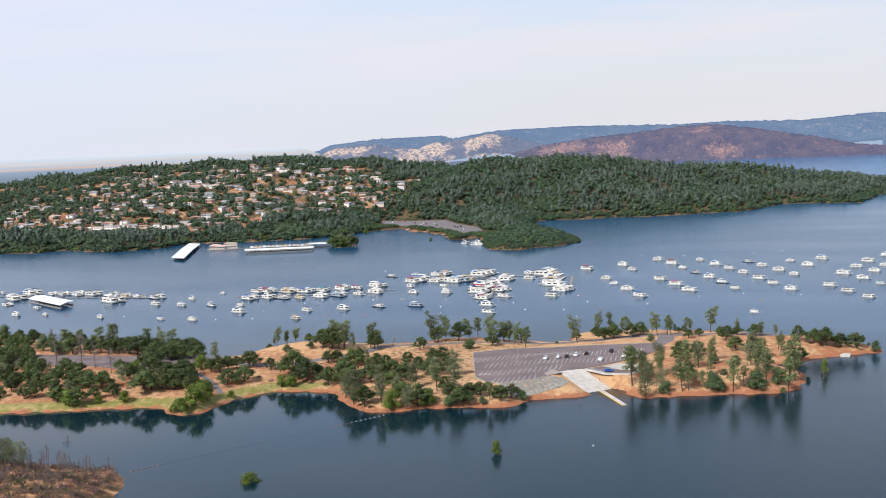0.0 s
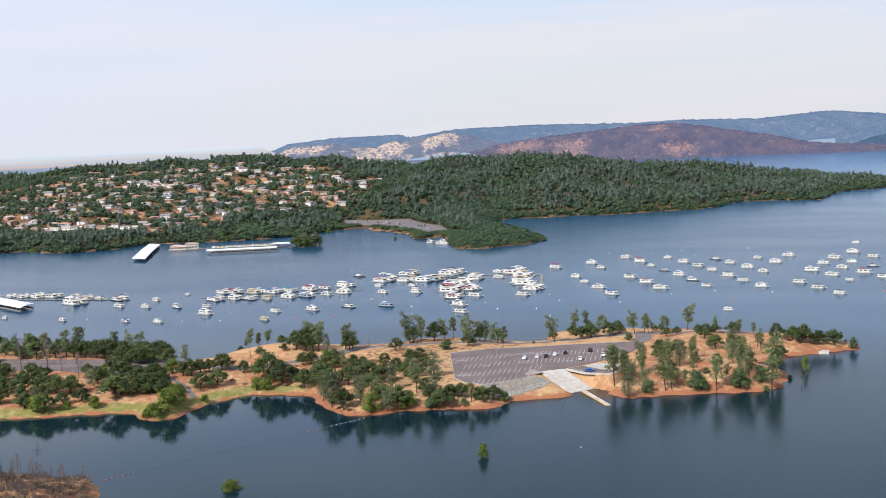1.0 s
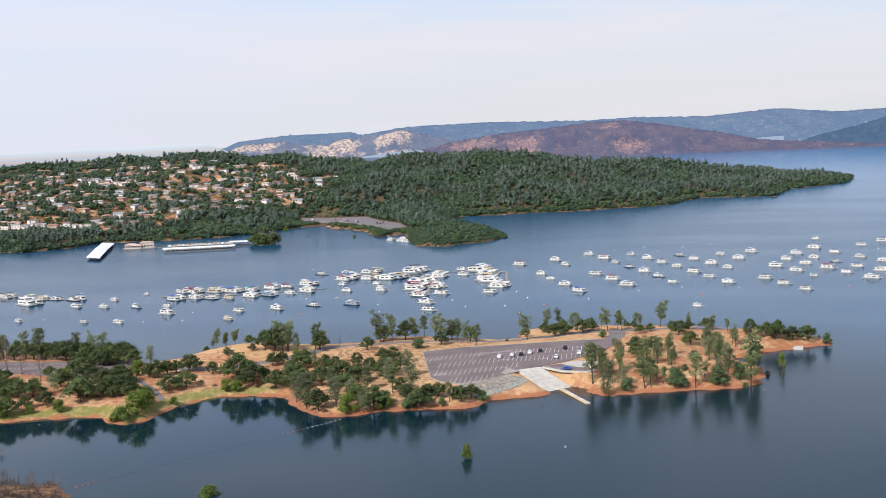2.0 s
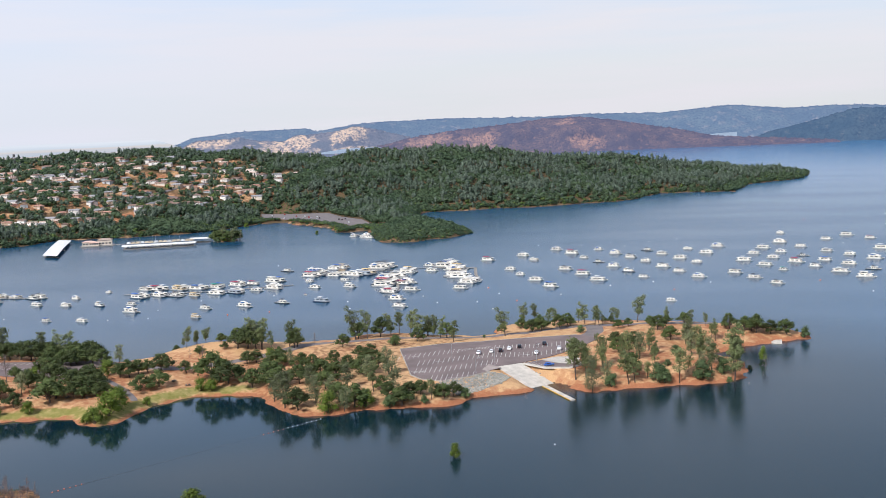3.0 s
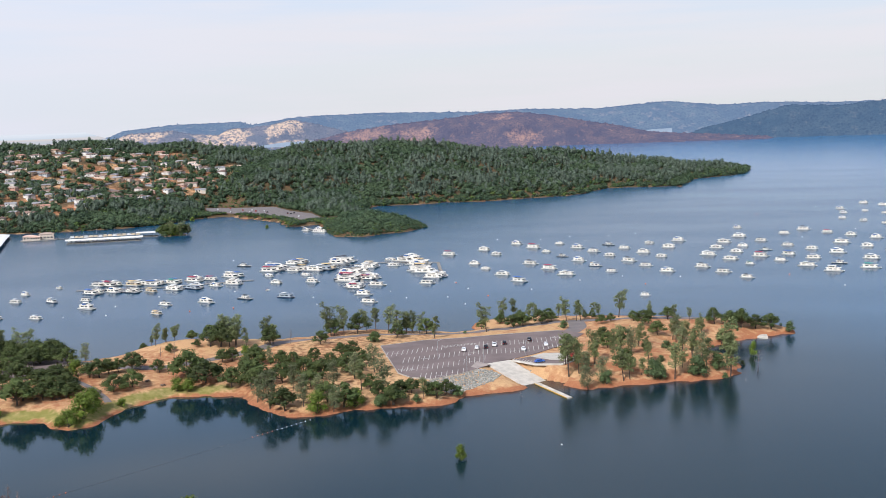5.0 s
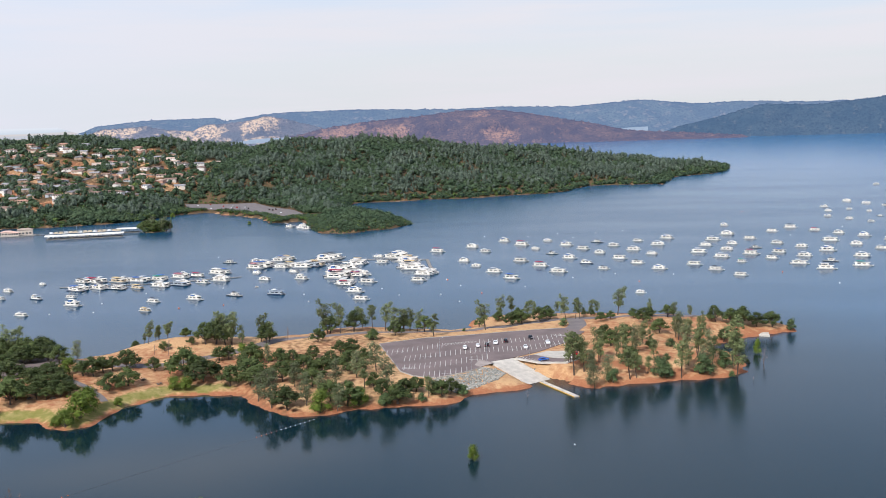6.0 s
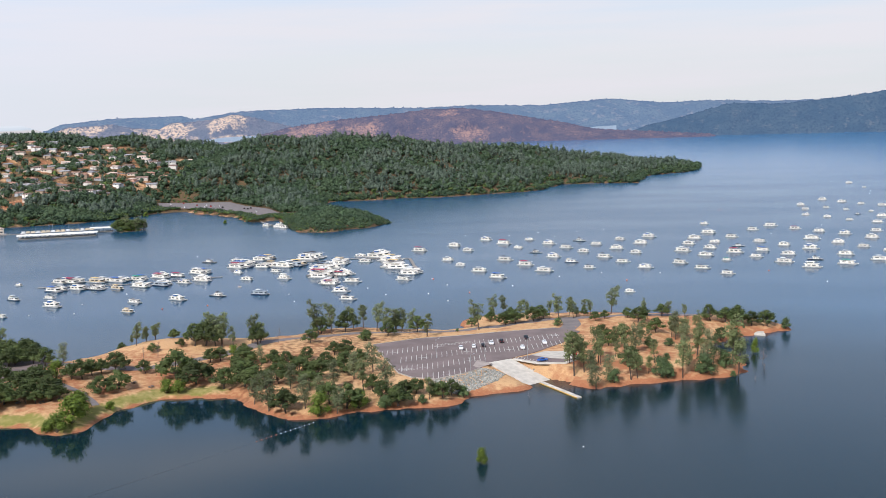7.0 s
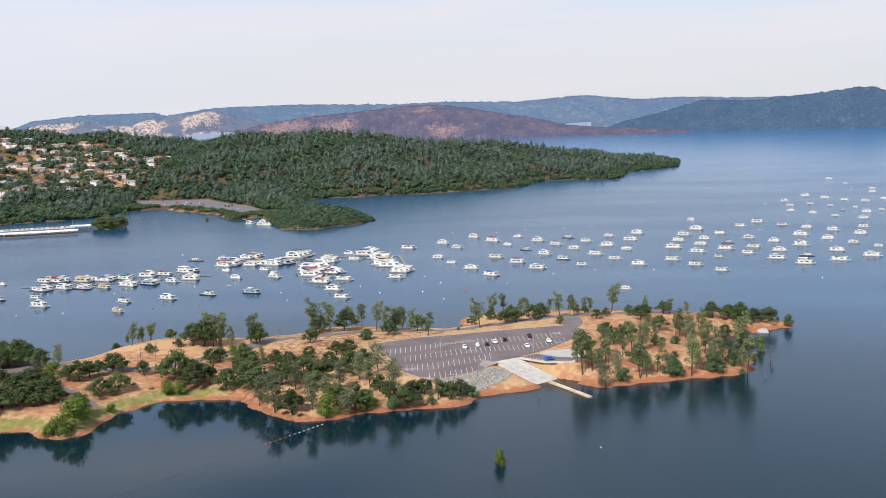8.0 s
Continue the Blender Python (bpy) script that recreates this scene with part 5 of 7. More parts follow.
MARINA_ROWS = [(-495, 784, 14.2, "w"), (-486, 783, 15.5, "r"), (-467, 785, 15.4, "t"), (-453, 787, 15.3, "b"), (-440, 794, 13.3, "g"),
    (-427, 804, 14.8, "r"), (-416, 810, 12.0, "r"), (-405, 823, 15.7, "2"), (-480, 744, 14.8, "b"), (-467, 752, 13.5, "w"), (-453, 751, 14.7, "d"),
    (-439, 754, 11.4, "t"), (-425, 761, 14.7, "w"), (-412, 766, 14.1, "k"), (-399, 777, 12.1, "w"), (-389, 786, 14.3, "w")]
LOOSE_WEST = [(-469, 715, 9.1, "w"), (-451, 682, 14.2, "w"), (-402, 695, 11.6, "w"), (-393, 661, 9.9, "t"), (-377, 704, 14.1, "w"),
    (-355, 718, 13.0, "d"), (-417, 887, 13.0, "d")]
RAFTS = [(-395, 891, 12.2, "w"), (-382, 860, 19.8, "b"), (-376, 902, 15.4, "b"), (-360, 860, 16.1, "w"), (-342, 860, 18.9, "k"),
    (-338, 903, 28.9, "w"), (-307, 874, 16.1, "w"), (-311, 836, 21.1, "w"), (-306, 803, 20.2, "r"), (-290, 810, 14.9, "w"), (-292, 767, 14.1, "w"),
    (-277, 774, 12.9, "w"), (-298, 912, 11.4, "w"), (-288, 878, 11.0, "w"), (-282, 913, 19.8, "w"), (-269, 883, 19.1, "w"), (-259, 845, 21.0, "w"),
    (-242, 814, 16.9, "w")]
LOOSE_RAFT = [(-374, 824, 9.2, "w"), (-357, 789, 10.8, "w"), (-346, 828, 10.5, "w"), (-330, 792, 12.1, "2"), (-328, 723, 13.5, "k"),
    (-276, 731, 13.4, "w"), (-265, 700, 12.3, "w"), (-242, 780, 12.3, "w"), (-254, 943, 14.1, "r")]
FIELD_MID = [(-228, 972, 12.8, "w"), (-213, 940, 11.2, "w"), (-223, 880, 10.5, "w"), (-210, 850, 8.7, "w"), (-204, 1015, 12.0, "w"),
    (-186, 984, 14.3, "r"), (-172, 953, 9.4, "w"), (-165, 1011, 10.3, "w"), (-147, 978, 12.9, "w"), (-156, 920, 10.6, "d"), (-132, 950, 12.5, "w"),
    (-141, 891, 12.4, "w"), (-127, 860, 11.3, "k"), (-121, 998, 12.3, "d"), (-118, 921, 10.3, "w"), (-107, 970, 11.2, "w"), (-91, 939, 12.4, "w"),
    (-102, 886, 13.1, "w"), (-114, 829, 9.5, "w"), (-89, 858, 11.3, "w"), (-86, 1005, 10.3, "w"), (-70, 973, 12.8, "w"), (-60, 1021, 13.8, "w"),
    (-77, 911, 10.5, "w")]
FIELD_MID_B = [(-74, 826, 12.2, "w"), (-178, 877, 13.3, "w"), (-161, 847, 13.2, "r"), (-146, 815, 14.0, "w"), (-193, 818, 12.4, "w"),
    (-177, 785, 13.9, "b")]
FIELD_EAST = [(-1, 1125, 9.7, "w"), (-6, 1045, 14.4, "w"), (-22, 1003, 13.5, "w"), (-31, 963, 11.9, "w"), (-9, 972, 10.1, "w"), (-40, 917, 13.9, "w"),
    (-17, 934, 11.3, "w"), (-25, 889, 13.2, "w"), (-48, 847, 12.4, "w"), (-35, 819, 12.0, "w"), (10, 1010, 12.2, "w"), (7, 944, 10.8, "d"),
    (-1, 904, 14.1, "r"), (-13, 860, 8.2, "g"), (-21, 791, 10.7, "w"), (36, 1066, 11.5, "w"), (57, 1097, 13.7, "w"), (28, 974, 11.5, "w"),
    (21, 913, 11.9, "b"), (11, 877, 10.9, "w")]
FIELD_FAR_EAST = [(74, 1069, 11.2, "r"), (43, 946, 10.7, "w"), (36, 888, 12.1, "w"), (26, 846, 14.0, "w"), (59, 920, 13.7, "w"), (50, 858, 12.0, "d"),
    (40, 818, 14.3, "2"), (73, 987, 14.7, "w"), (90, 1043, 11.0, "w"), (88, 958, 11.1, "w"), (107, 1019, 12.2, "w"), (77, 883, 13.2, "w"),
    (67, 832, 14.6, "g"), (101, 929, 10.5, "w"), (122, 989, 12.3, "w"), (139, 1042, 11.5, "w"), (158, 1115, 11.5, "w"), (176, 1171, 10.8, "w"),
    (94, 851, 14.3, "w"), (113, 904, 8.0, "w")]
FIELD_NORTH = [(159, 1196, 7.6, "d"), (139, 1143, 8.1, "w"), (160, 1251, 7.5, "w"), (179, 1225, 6.1, "w"), (191, 1316, 9.8, "w"),
    (207, 1291, 11.5, "w"), (177, 1347, 11.9, "w"), (124, 1172, 8.7, "w"), (145, 1277, 8.1, "w"), (109, 1201, 9.3, "w"), (120, 1261, 9.3, "w"),
    (125, 1312, 11.0, "w"), (162, 1380, 11.6, "w"), (255, 1656, 10.5, "w"), (254, 1566, 6.7, "w"), (248, 1416, 10.1, "w"), (263, 1470, 8.9, "w"),
    (235, 1323, 7.1, "w"), (197, 1194, 7.4, "w")]
WEST_ROW_BOATS = [(-738, 761, 8.9, "w"), (-703, 754, 18.3, "w"), (-695, 725, 22.1, "w"), (-677, 696, 9.8, "w"), (-682, 757, 10.3, "w"),
    (-669, 755, 11.1, "w"), (-653, 754, 14.3, "w"), (-640, 757, 15.1, "w"), (-621, 760, 10.8, "d"), (-600, 749, 11.4, "t"), (-587, 748, 10.5, "w"),
    (-567, 743, 15.9, "d"), (-593, 720, 19.8, "2")]
WEST_LOOSE = [(-636, 685, 10.1, "b"), (-602, 654, 7.5, "w"), (-626, 650, 10.4, "w"), (-547, 648, 9.5, "w"), (-543, 711, 12.2, "w"),
    (-530, 742, 9.6, "w"), (-518, 709, 10.8, "w"), (-491, 709, 11.8, "k"), (-494, 647, 9.2, "b"), (-467, 646, 10.6, "w"), (-521, 774, 7.1, "w")]

BOAT_STAND = Stand(boat_proto, 4)
BOATS_ALL = (MARINA_ROWS, LOOSE_WEST, RAFTS, LOOSE_RAFT, FIELD_MID, FIELD_MID_B, FIELD_EAST, FIELD_FAR_EAST, FIELD_NORTH, WEST_ROW_BOATS, WEST_LOOSE)
HEADING = -24.0      # the breeze lays every bow the same way


def moor():
    r = random.Random(4)
    for group in BOATS_ALL:
        for x, y, length, kind in group:
            tight = group in (MARINA_ROWS, RAFTS, WEST_ROW_BOATS)
            k = min(length, 21) / 13.0 * (1.06 if tight else 0.98)
            turn = HEADING + r.uniform(-9, 9) + (10 if group is RAFTS else 0)
            m = Matrix.Translation((x, y + 1.6, 0)) @ Matrix.Rotation(radians(turn), 4, "Z") @ Matrix.Diagonal((k, k * 0.97, k * (r.uniform(0.66, 0.80) if tight else r.uniform(0.76, 0.92)), 1))
            BOAT_STAND.place(kind, r.randrange(4), m)
            if tight and length > (13 if group is not WEST_ROW_BOATS else 9):      # a second boat lashed alongside
                side = m @ Matrix.Translation((r.uniform(-2.5, 1.0), 5.1, 0)) @ Matrix.Diagonal((0.86, 0.92, 0.95, 1))
                BOAT_STAND.place(r.choice("wwwtb"), r.randrange(4), side)
                if group is RAFTS:
                    BOAT_STAND.place(r.choice("ww2wr"), r.randrange(4), m @ Matrix.Translation((r.uniform(-2.0, 3.0), -5.0, 0)) @ Matrix.Diagonal((0.8, 0.9, 0.95, 1)))
    k = 0.55
    BOAT_STAND.place("s", 0, Matrix.Translation((-90, 720, 0)) @ Matrix.Rotation(radians(-8), 4, "Z") @ Matrix.Diagonal((k, k, k, 1)))


moor()


def walkway(points, wide, label="weathered timber walkway floating between moored boats"):
    """A floating walkway along a line, with its floats below."""
    dock = empty("floating_dock")
    tagged(dock, label, "dock", "floating docks among the boats")
    for (ax, ay), (bx, by) in zip(points, points[1:]):
        length, turn = math.hypot(bx - ax, by - ay), math.atan2(by - ay, bx - ax)
        bm = bmesh.new()
        box(bm, (ax + bx) / 2, (ay + by) / 2, 0.35, length, wide, 0.15, turn=turn)
        part("walkway_deck", bm, PLANK, dock)
        for i in range(max(2, int(length / 12))):
            t = (i + 0.5) / max(2, int(length / 12))
            bm = bmesh.new()
            box(bm, ax + (bx - ax) * t, ay + (by - ay) * t, -0.2, 2.2, wide * 0.9, 0.54, turn=turn)
            part("float", bm, HULL_DARK, dock)
    return dock


walkway([(-500, 761), (-470, 766), (-440, 774), (-410, 790), (-380, 806)], 2.4)
walkway([(-398, 876), (-340, 884), (-318, 888)], 2.2)
walkway([(-314, 888), (-300, 820), (-288, 775)], 2.4)
walkway([(-318, 896), (-285, 900), (-255, 895), (-245, 850), (-236, 822)], 2.4)
walkway([(-740, 742), (-690, 742), (-560, 748)], 2.2)


def covered_dock(corners, eave, label, slips):
    """An open shed over boat slips: posts, a low white roof and dark floats. corners: three of its four, in plan."""
    a, b, c = [Vector((*p, 0)) for p in corners]
    shed = empty("covered_dock")
    tagged(shed, label, "dock", "covered docks")
    u, v = b - a, c - b
    def at(s, t, z):
        q = a + u * s + v * t
        return (q.x, q.y, z)
    bm = bmesh.new()
    rows = []
    for s in (-0.02, 1.02):
        rows.append([bm.verts.new(at(s, t, z)) for t, z in ((-0.05, eave), (0.5, eave + 0.9), (1.05, eave), (1.05, eave - 0.35), (0.5, eave + 0.5), (-0.05, eave - 0.35))])
    for i in range(6):
        j = (i + 1) % 6
        bm.faces.new((rows[0][i], rows[0][j], rows[1][j], rows[1][i]))
    bm.faces.new(rows[0][::-1])
    bm.faces.new(rows[1])
    bmesh.ops.recalc_face_normals(bm, faces=bm.faces[:])
    part("roof", bm, SHED_ROOF, shed, "low white metal roof")
    for i in range(slips + 1):
        for t in (0.03, 0.5, 0.97):
            bm = bmesh.new()
            tube(bm, at(i / slips, t, -0.5), at(i / slips, t, eave + (0.5 if t == 0.5 else -0.2)), 0.14, 0.14, 5)
            part("post", bm, RAIL, shed)
    for t in (0.03, 0.5, 0.97):
        p, q = Vector(at(0, t, 0)), Vector(at(1, t, 0))
        bm = bmesh.new()
        box(bm, (p.x + q.x) / 2, (p.y + q.y) / 2, -0.2, (q - p).length, 1.6, 0.75, turn=math.atan2((q - p).y, (q - p).x))
        part("walkway_deck", bm, PLANK, shed)
    return shed


SHED_ROOF = mat("white_metal_roof", (0.86, 0.83, 0.77), 0.5, spread=0.05, scale=0.3, second=(0.68, 0.66, 0.62))
covered_dock([(-669, 716), (-613, 686), (-617, 706)], 3.3, "open boat shed with a low white roof on the lake", 8)
covered_dock([(-740, 1026), (-719, 1018), (-794, 1164)], 3.2, "long white-roofed boat shed at the marina", 3)
covered_dock([(-682, 1084), (-612, 1112), (-617, 1125)], 3.7, "long narrow white-roofed dock with many slips", 12)
covered_dock([(-634, 1146), (-612, 1151), (-615, 1163)], 4.4, "short white-roofed dock beyond the long one", 6)

# ---- the launch ramp, its car park and roads ----
ASPHALT = mat("asphalt", (0.195, 0.148, 0.137), 0.9, spread=0.08, scale=0.12, second=(0.148, 0.112, 0.105), bump=0.01, bump_scale=8)
ASPHALT_OLD = mat("old_asphalt", (0.20, 0.17, 0.16), 0.92, spread=0.12, scale=0.2, second=(0.155, 0.135, 0.13), bump=0.01, bump_scale=8)
WORN = mat("worn_asphalt", (0.38, 0.32, 0.28), 0.92, spread=0.12, scale=0.3, second=(0.30, 0.25, 0.22))
PAINT = mat("road_paint", (0.62, 0.60, 0.54), 0.7, spread=0.12, scale=1.5, second=(0.46, 0.45, 0.41))
CONCRETE = mat("ramp_concrete", (0.58, 0.53, 0.46), 0.85, spread=0.07, scale=0.35, second=(0.46, 0.42, 0.36), bump=0.01, bump_scale=5, piece=0.07)
STONE = mat("riprap_stone", (0.36, 0.345, 0.30), 0.85, spread=0.15, scale=1.2, second=(0.24, 0.235, 0.21), bump=0.05, bump_scale=4, piece=0.35)
YELLOW = mat("yellow_rub_rail", (0.70, 0.42, 0.03), 0.6, spread=0.08, scale=1.5)
STEEL = mat("galvanised_steel", (0.45, 0.46, 0.47), 0.5, metal=0.6, spread=0.06)
RUBBER = mat("tyre_rubber", (0.025, 0.025, 0.025), 0.85)
KERB = mat("kerb_concrete", (0.45, 0.41, 0.36), 0.9, spread=0.1, scale=0.6)
BUOY_WHITE, BUOY_ORANGE = mat("buoy_white", (0.82, 0.82, 0.80), 0.4), mat("buoy_orange", (0.75, 0.16, 0.06), 0.5)
TIMBER = mat("weathered_timber", (0.22, 0.17, 0.13), 0.9, spread=0.15, scale=2)


def slab(name, outline, z, thick, material, parent=None, label=""):
    bm = bmesh.new()
    top = [bm.verts.new((x, y, z)) for x, y in outline]
    low = [bm.verts.new((x, y, z - thick)) for x, y in outline]
    n = len(outline)
    face = bm.faces.new(top)
    for i in range(n):
        bm.faces.new((top[i], low[i], low[(i + 1) % n], top[(i + 1) % n]))
    bmesh.ops.triangulate(bm, faces=[face])
    bmesh.ops.recalc_face_normals(bm, faces=bm.faces[:])
    return part(name, bm, material, parent, label)


def spline(points, step):
    """Points every few metres along a smooth line through the given ones."""
    out = []
    p = [Vector(q) for q in points]
    for i in range(len(p) - 1):
        a, b, c, d = p[max(i - 1, 0)], p[i], p[i + 1], p[min(i + 2, len(p) - 1)]
        n = max(2, int((c - b).length / step))
        for k in range(n):
            t = k / n
            out.append(0.5 * (2 * b + (c - a) * t + (2 * a - 5 * b + 4 * c - d) * t * t + (3 * b - a - 3 * c + d) * t ** 3))
    return out + [p[-1]]


def ribbon(name, points, wide, lift, material, label, category="road"):
    """A strip laid over the ground along a line, with thin edges."""
    line = spline(points, 3.0)
    verts, faces = [], []
    for i, p in enumerate(line):
        d = (line[min(i + 1, len(line) - 1)] - line[max(i - 1, 0)]).normalized()
        side = Vector((-d.y, d.x))
        level = [max(ground_at(*(p + side * s * wide / 2)) for s in span) + lift for span in ((-1, -0.6), (1, 0.6))]
        middle = ground_at(*p) + lift
        rise = max(0.0, middle - sum(level) / 2)
        for s, dz in ((-0.5, -0.6), (-0.5, 0), (0.5, 0), (0.5, -0.6)):
            q = p + side * s * wide
            verts.append((q.x, q.y, level[s > 0] + rise + dz))
    for i in range(len(line) - 1):
        for k in range(3):
            faces.append((i * 4 + k, i * 4 + k + 1, i * 4 + k + 5, i * 4 + k + 4))
    ob = mesh_object(name, verts, faces, material)
    return tagged(ob, label, category, kind="structure")


ribbon("road", [(-560, 482), (-440, 487), (-400, 497), (-366, 503), (-342, 492), (-320, 488), (-304, 495), (-284, 516), (-262, 546), (-235, 565), (-206, 572), (-186, 575), (-164, 585),
                (-148, 594), (-134, 601), (-114, 605), (-90, 606), (-62, 605)], 6.5, 0.05, ASPHALT_OLD, "grey two-lane asphalt road along the spit")
ribbon("pavement", [(-352, 470), (-342, 462), (-330, 452), (-319, 442), (-312, 434)], 3.0, 0.06, ASPHALT_OLD, "narrow asphalt footpath to the lawn", "path")
ribbon("pavement", [(-128, 571), (-125, 584), (-127, 600)], 9.0, 0.06, ASPHALT_OLD, "short asphalt link from car park to road", "road")

lot = slab("car_park", LOT, LOT_Z, 0.6, ASPHALT)
tagged(lot, "large dark asphalt car park with painted stalls", "car park", kind="structure")
west_lot = slab("car_park", WEST_PARK, 5.35, 0.6, ASPHALT)
tagged(west_lot, "dark asphalt car park among oak trees", "car park", kind="structure")
patch = slab("pavement", [(-166.0, 501.8), (-158.6, 494.4), (-161.5, 490.0), (-163.6, 486.4), (-166.8, 490.0)], LOT_Z + 0.012, 0.05, WORN)
tagged(patch, "pale worn asphalt apron beside the ramp head", "pavement", kind="structure")
far_lot = slab("car_park", FAR_LOT, 3.9, 0.8, ASPHALT_OLD)
tagged(far_lot, "grey asphalt car park by the marina ramp", "car park", kind="structure")


def stripe_mesh(length, wide):
    bm = bmesh.new()
    box(bm, 0, 0, 0, wide, length, 0.02)
    me = bpy.data.meshes.new("parking_stripe")
    bm.to_mesh(me)
    bm.free()
    me.materials.append(PAINT)
    return me


STALL = stripe_mesh(11.0, 0.22)
SHORT = stripe_mesh(4.5, 0.22)


def along(line, x):
    return float(np.interp(x, [p[0] for p in line], [p[1] for p in line]))


def paint(me, x, y, turn, z=LOT_Z, under=lot):
    ob = new("parking_stripe", me)
    ob.parent = under
    ob.matrix_basis = Matrix.Translation((x, y, z + 0.006)) @ Matrix.Rotation(radians(turn), 4, "Z")


ROWS = (((-215, 512), (-206, 519), (-189, 531), (-172, 540), (-150, 545), (-131, 556)), ((-200, 502), (-184, 513), (-170, 522), (-149, 525), (-130, 539)),
        ((-197, 485), (-183, 491), (-173, 499), (-163, 508)), ((-186, 471), (-178, 474), (-167, 483)))
for row in ROWS:
    x, i = row[0][0], 0
    while x < row[-1][0]:
        if not (row is ROWS[0] and -187 < x < -172):
            paint(STALL, x, along(row, x), 7.5)
        if i % 9 == 4:
            paint(SHORT, x + 1.0, along(row, x) - 1.0, 97)
        x, i = x + 2.12, i + 1
for i in range(13):      # hatched islands
    paint(SHORT, -186.5 + i * 1.15, along(ROWS[0], -186.5 + i * 1.15) + 1.5, 40)
for i in range(6):
    paint(SHORT, -197.5 + i * 1.0, along(ROWS[2], -197.5 + i) - 2, 40)
for i in range(5):
    paint(SHORT, -135.5 + i * 1.0, 555.5 + i * 0.3, 40)
for i in range(9):
    paint(SHORT, -149.5 + i * 1.35, 506.2 - i * 0.95, -10)
for i in range(20):
    paint(SHORT, -452 + i * 2.7, 479 + i * 0.25, 5, 5.35, west_lot)
    paint(SHORT, -455 + i * 3.3, 490 + i * 0.4, 5, 5.35, west_lot)


def kerb(points, label):
    k = empty("kerb")
    tagged(k, label, "kerb", kind="structure")
    for (ax, ay), (bx, by) in zip(points, points[1:]):
        n = max(1, int(math.hypot(bx - ax, by - ay) / 9))
        for i in range(n):
            p, q = Vector((ax, ay)).lerp(Vector((bx, by)), i / n), Vector((ax, ay)).lerp(Vector((bx, by)), (i + 0.97) / n)
            bm = bmesh.new()
            box(bm, (p.x + q.x) / 2, (p.y + q.y) / 2, LOT_Z - 0.4, (q - p).length, 0.3, 0.56, turn=math.atan2((q - p).y, (q - p).x))
            part("kerb_stone", bm, KERB, k)


kerb([(-218.5, 535.8), (-199, 549.8), (-181, 555.8), (-160, 565.3), (-142, 571.8), (-133, 575)], "pale concrete kerb along the car park")
kerb([(-163.2, 485.8), (-169.7, 475.8), (-180, 466.2), (-190.2, 469.3), (-197.2, 477.4), (-205.2, 499), (-218.5, 535)], "pale concrete kerb above the bank")

ramp = empty("boat_ramp")
tagged(ramp, "broad pale concrete boat ramp running into the lake", "boat ramp", kind="structure")
head_a, head_b, foot_a, foot_b = Vector((-161.0, 496.0, LOT_Z + 0.03)), Vector((-151.0, 504.4, LOT_Z + 0.03)), Vector((-142.3, 478.6, -0.05)), Vector((-133.5, 488.6, -0.05))
foot_a, foot_b = foot_a + (foot_a - head_a) * 0.12, foot_b + (foot_b - head_b) * 0.12
for i in range(10):
    for j in range(4):
        quad = []
        for s, t in ((i, j), (i + 0.985, j), (i + 0.985, j + 0.985), (i, j + 0.985)):
            quad.append(head_a.lerp(head_b, t / 4).lerp(foot_a.lerp(foot_b, t / 4), s / 10))
        bm = bmesh.new()
        top = [bm.verts.new(q) for q in quad]
        low = [bm.verts.new(q - Vector((0, 0, 0.5))) for q in quad]
        bm.faces.new(top)
        for k in range(4):
            bm.faces.new((top[k], low[k], low[(k + 1) % 4], top[(k + 1) % 4]))
        bmesh.ops.recalc_face_normals(bm, faces=bm.faces[:])
        part("concrete_panel", bm, CONCRETE, ramp)
apron = slab("pavement", [(-142.5, 512), (-137, 519), (-128.2, 520), (-118.3, 510), (-122, 503), (-133, 505)], LOT_Z + 0.06, 0.5, CONCRETE)
tagged(apron, "pale concrete pad beside the ramp", "pavement", kind="structure")
slabs = slab("pavement", [(-150.6, 503.4), (-138.8, 494.6), (-126.6, 494.6), (-122.2, 502), (-124, 503.2), (-127.6, 497), (-138, 496.8), (-149.6, 505)], LOT_Z + 0.05, 0.5, CONCRETE)
tagged(slabs, "pale concrete walkway down from the car park", "pavement", kind="structure")
turnout = slab("pavement", [(-149.3, 505.6), (-137.8, 497.4), (-128, 497.6), (-123.8, 503.0), (-133.2, 504.7), (-142.7, 511.6)], LOT_Z + 0.01, 0.5, ASPHALT)
tagged(turnout, "dark asphalt turnout beside the ramp", "pavement", kind="structure")
far_pad = slab("pavement", [(-35, 590.5), (-29.6, 589), (-30, 580.5), (-35, 582)], 0.75, 1.6, CONCRETE)
tagged(far_pad, "pale concrete slab by the inlet", "pavement", kind="structure")


def courtesy_dock():
    dock = empty("floating_dock")
    tagged(dock, "narrow white floating dock with yellow edges", "dock")
    a, b = Vector((-136.9, 482.2)), Vector((-121.4, 457.6))
    turn = math.atan2((b - a).y, (b - a).x)
    n = 6
    for i in range(n):
        p = a.lerp(b, (i + 0.5) / n)
        bm = bmesh.new()
        box(bm, p.x, p.y, -0.15, (b - a).length / n - 0.08, 2.2, 0.68, 0.05, turn=turn)
        part("dock_section", bm, CONCRETE, dock)
        for s in (-1, 1):
            bm = bmesh.new()
            side = Vector((-math.sin(turn), math.cos(turn))) * s * 1.17
            box(bm, p.x + side.x, p.y + side.y, 0.12, (b - a).length / n, 0.14, 0.30, turn=turn)
            part("rub_rail", bm, YELLOW, dock)


courtesy_dock()


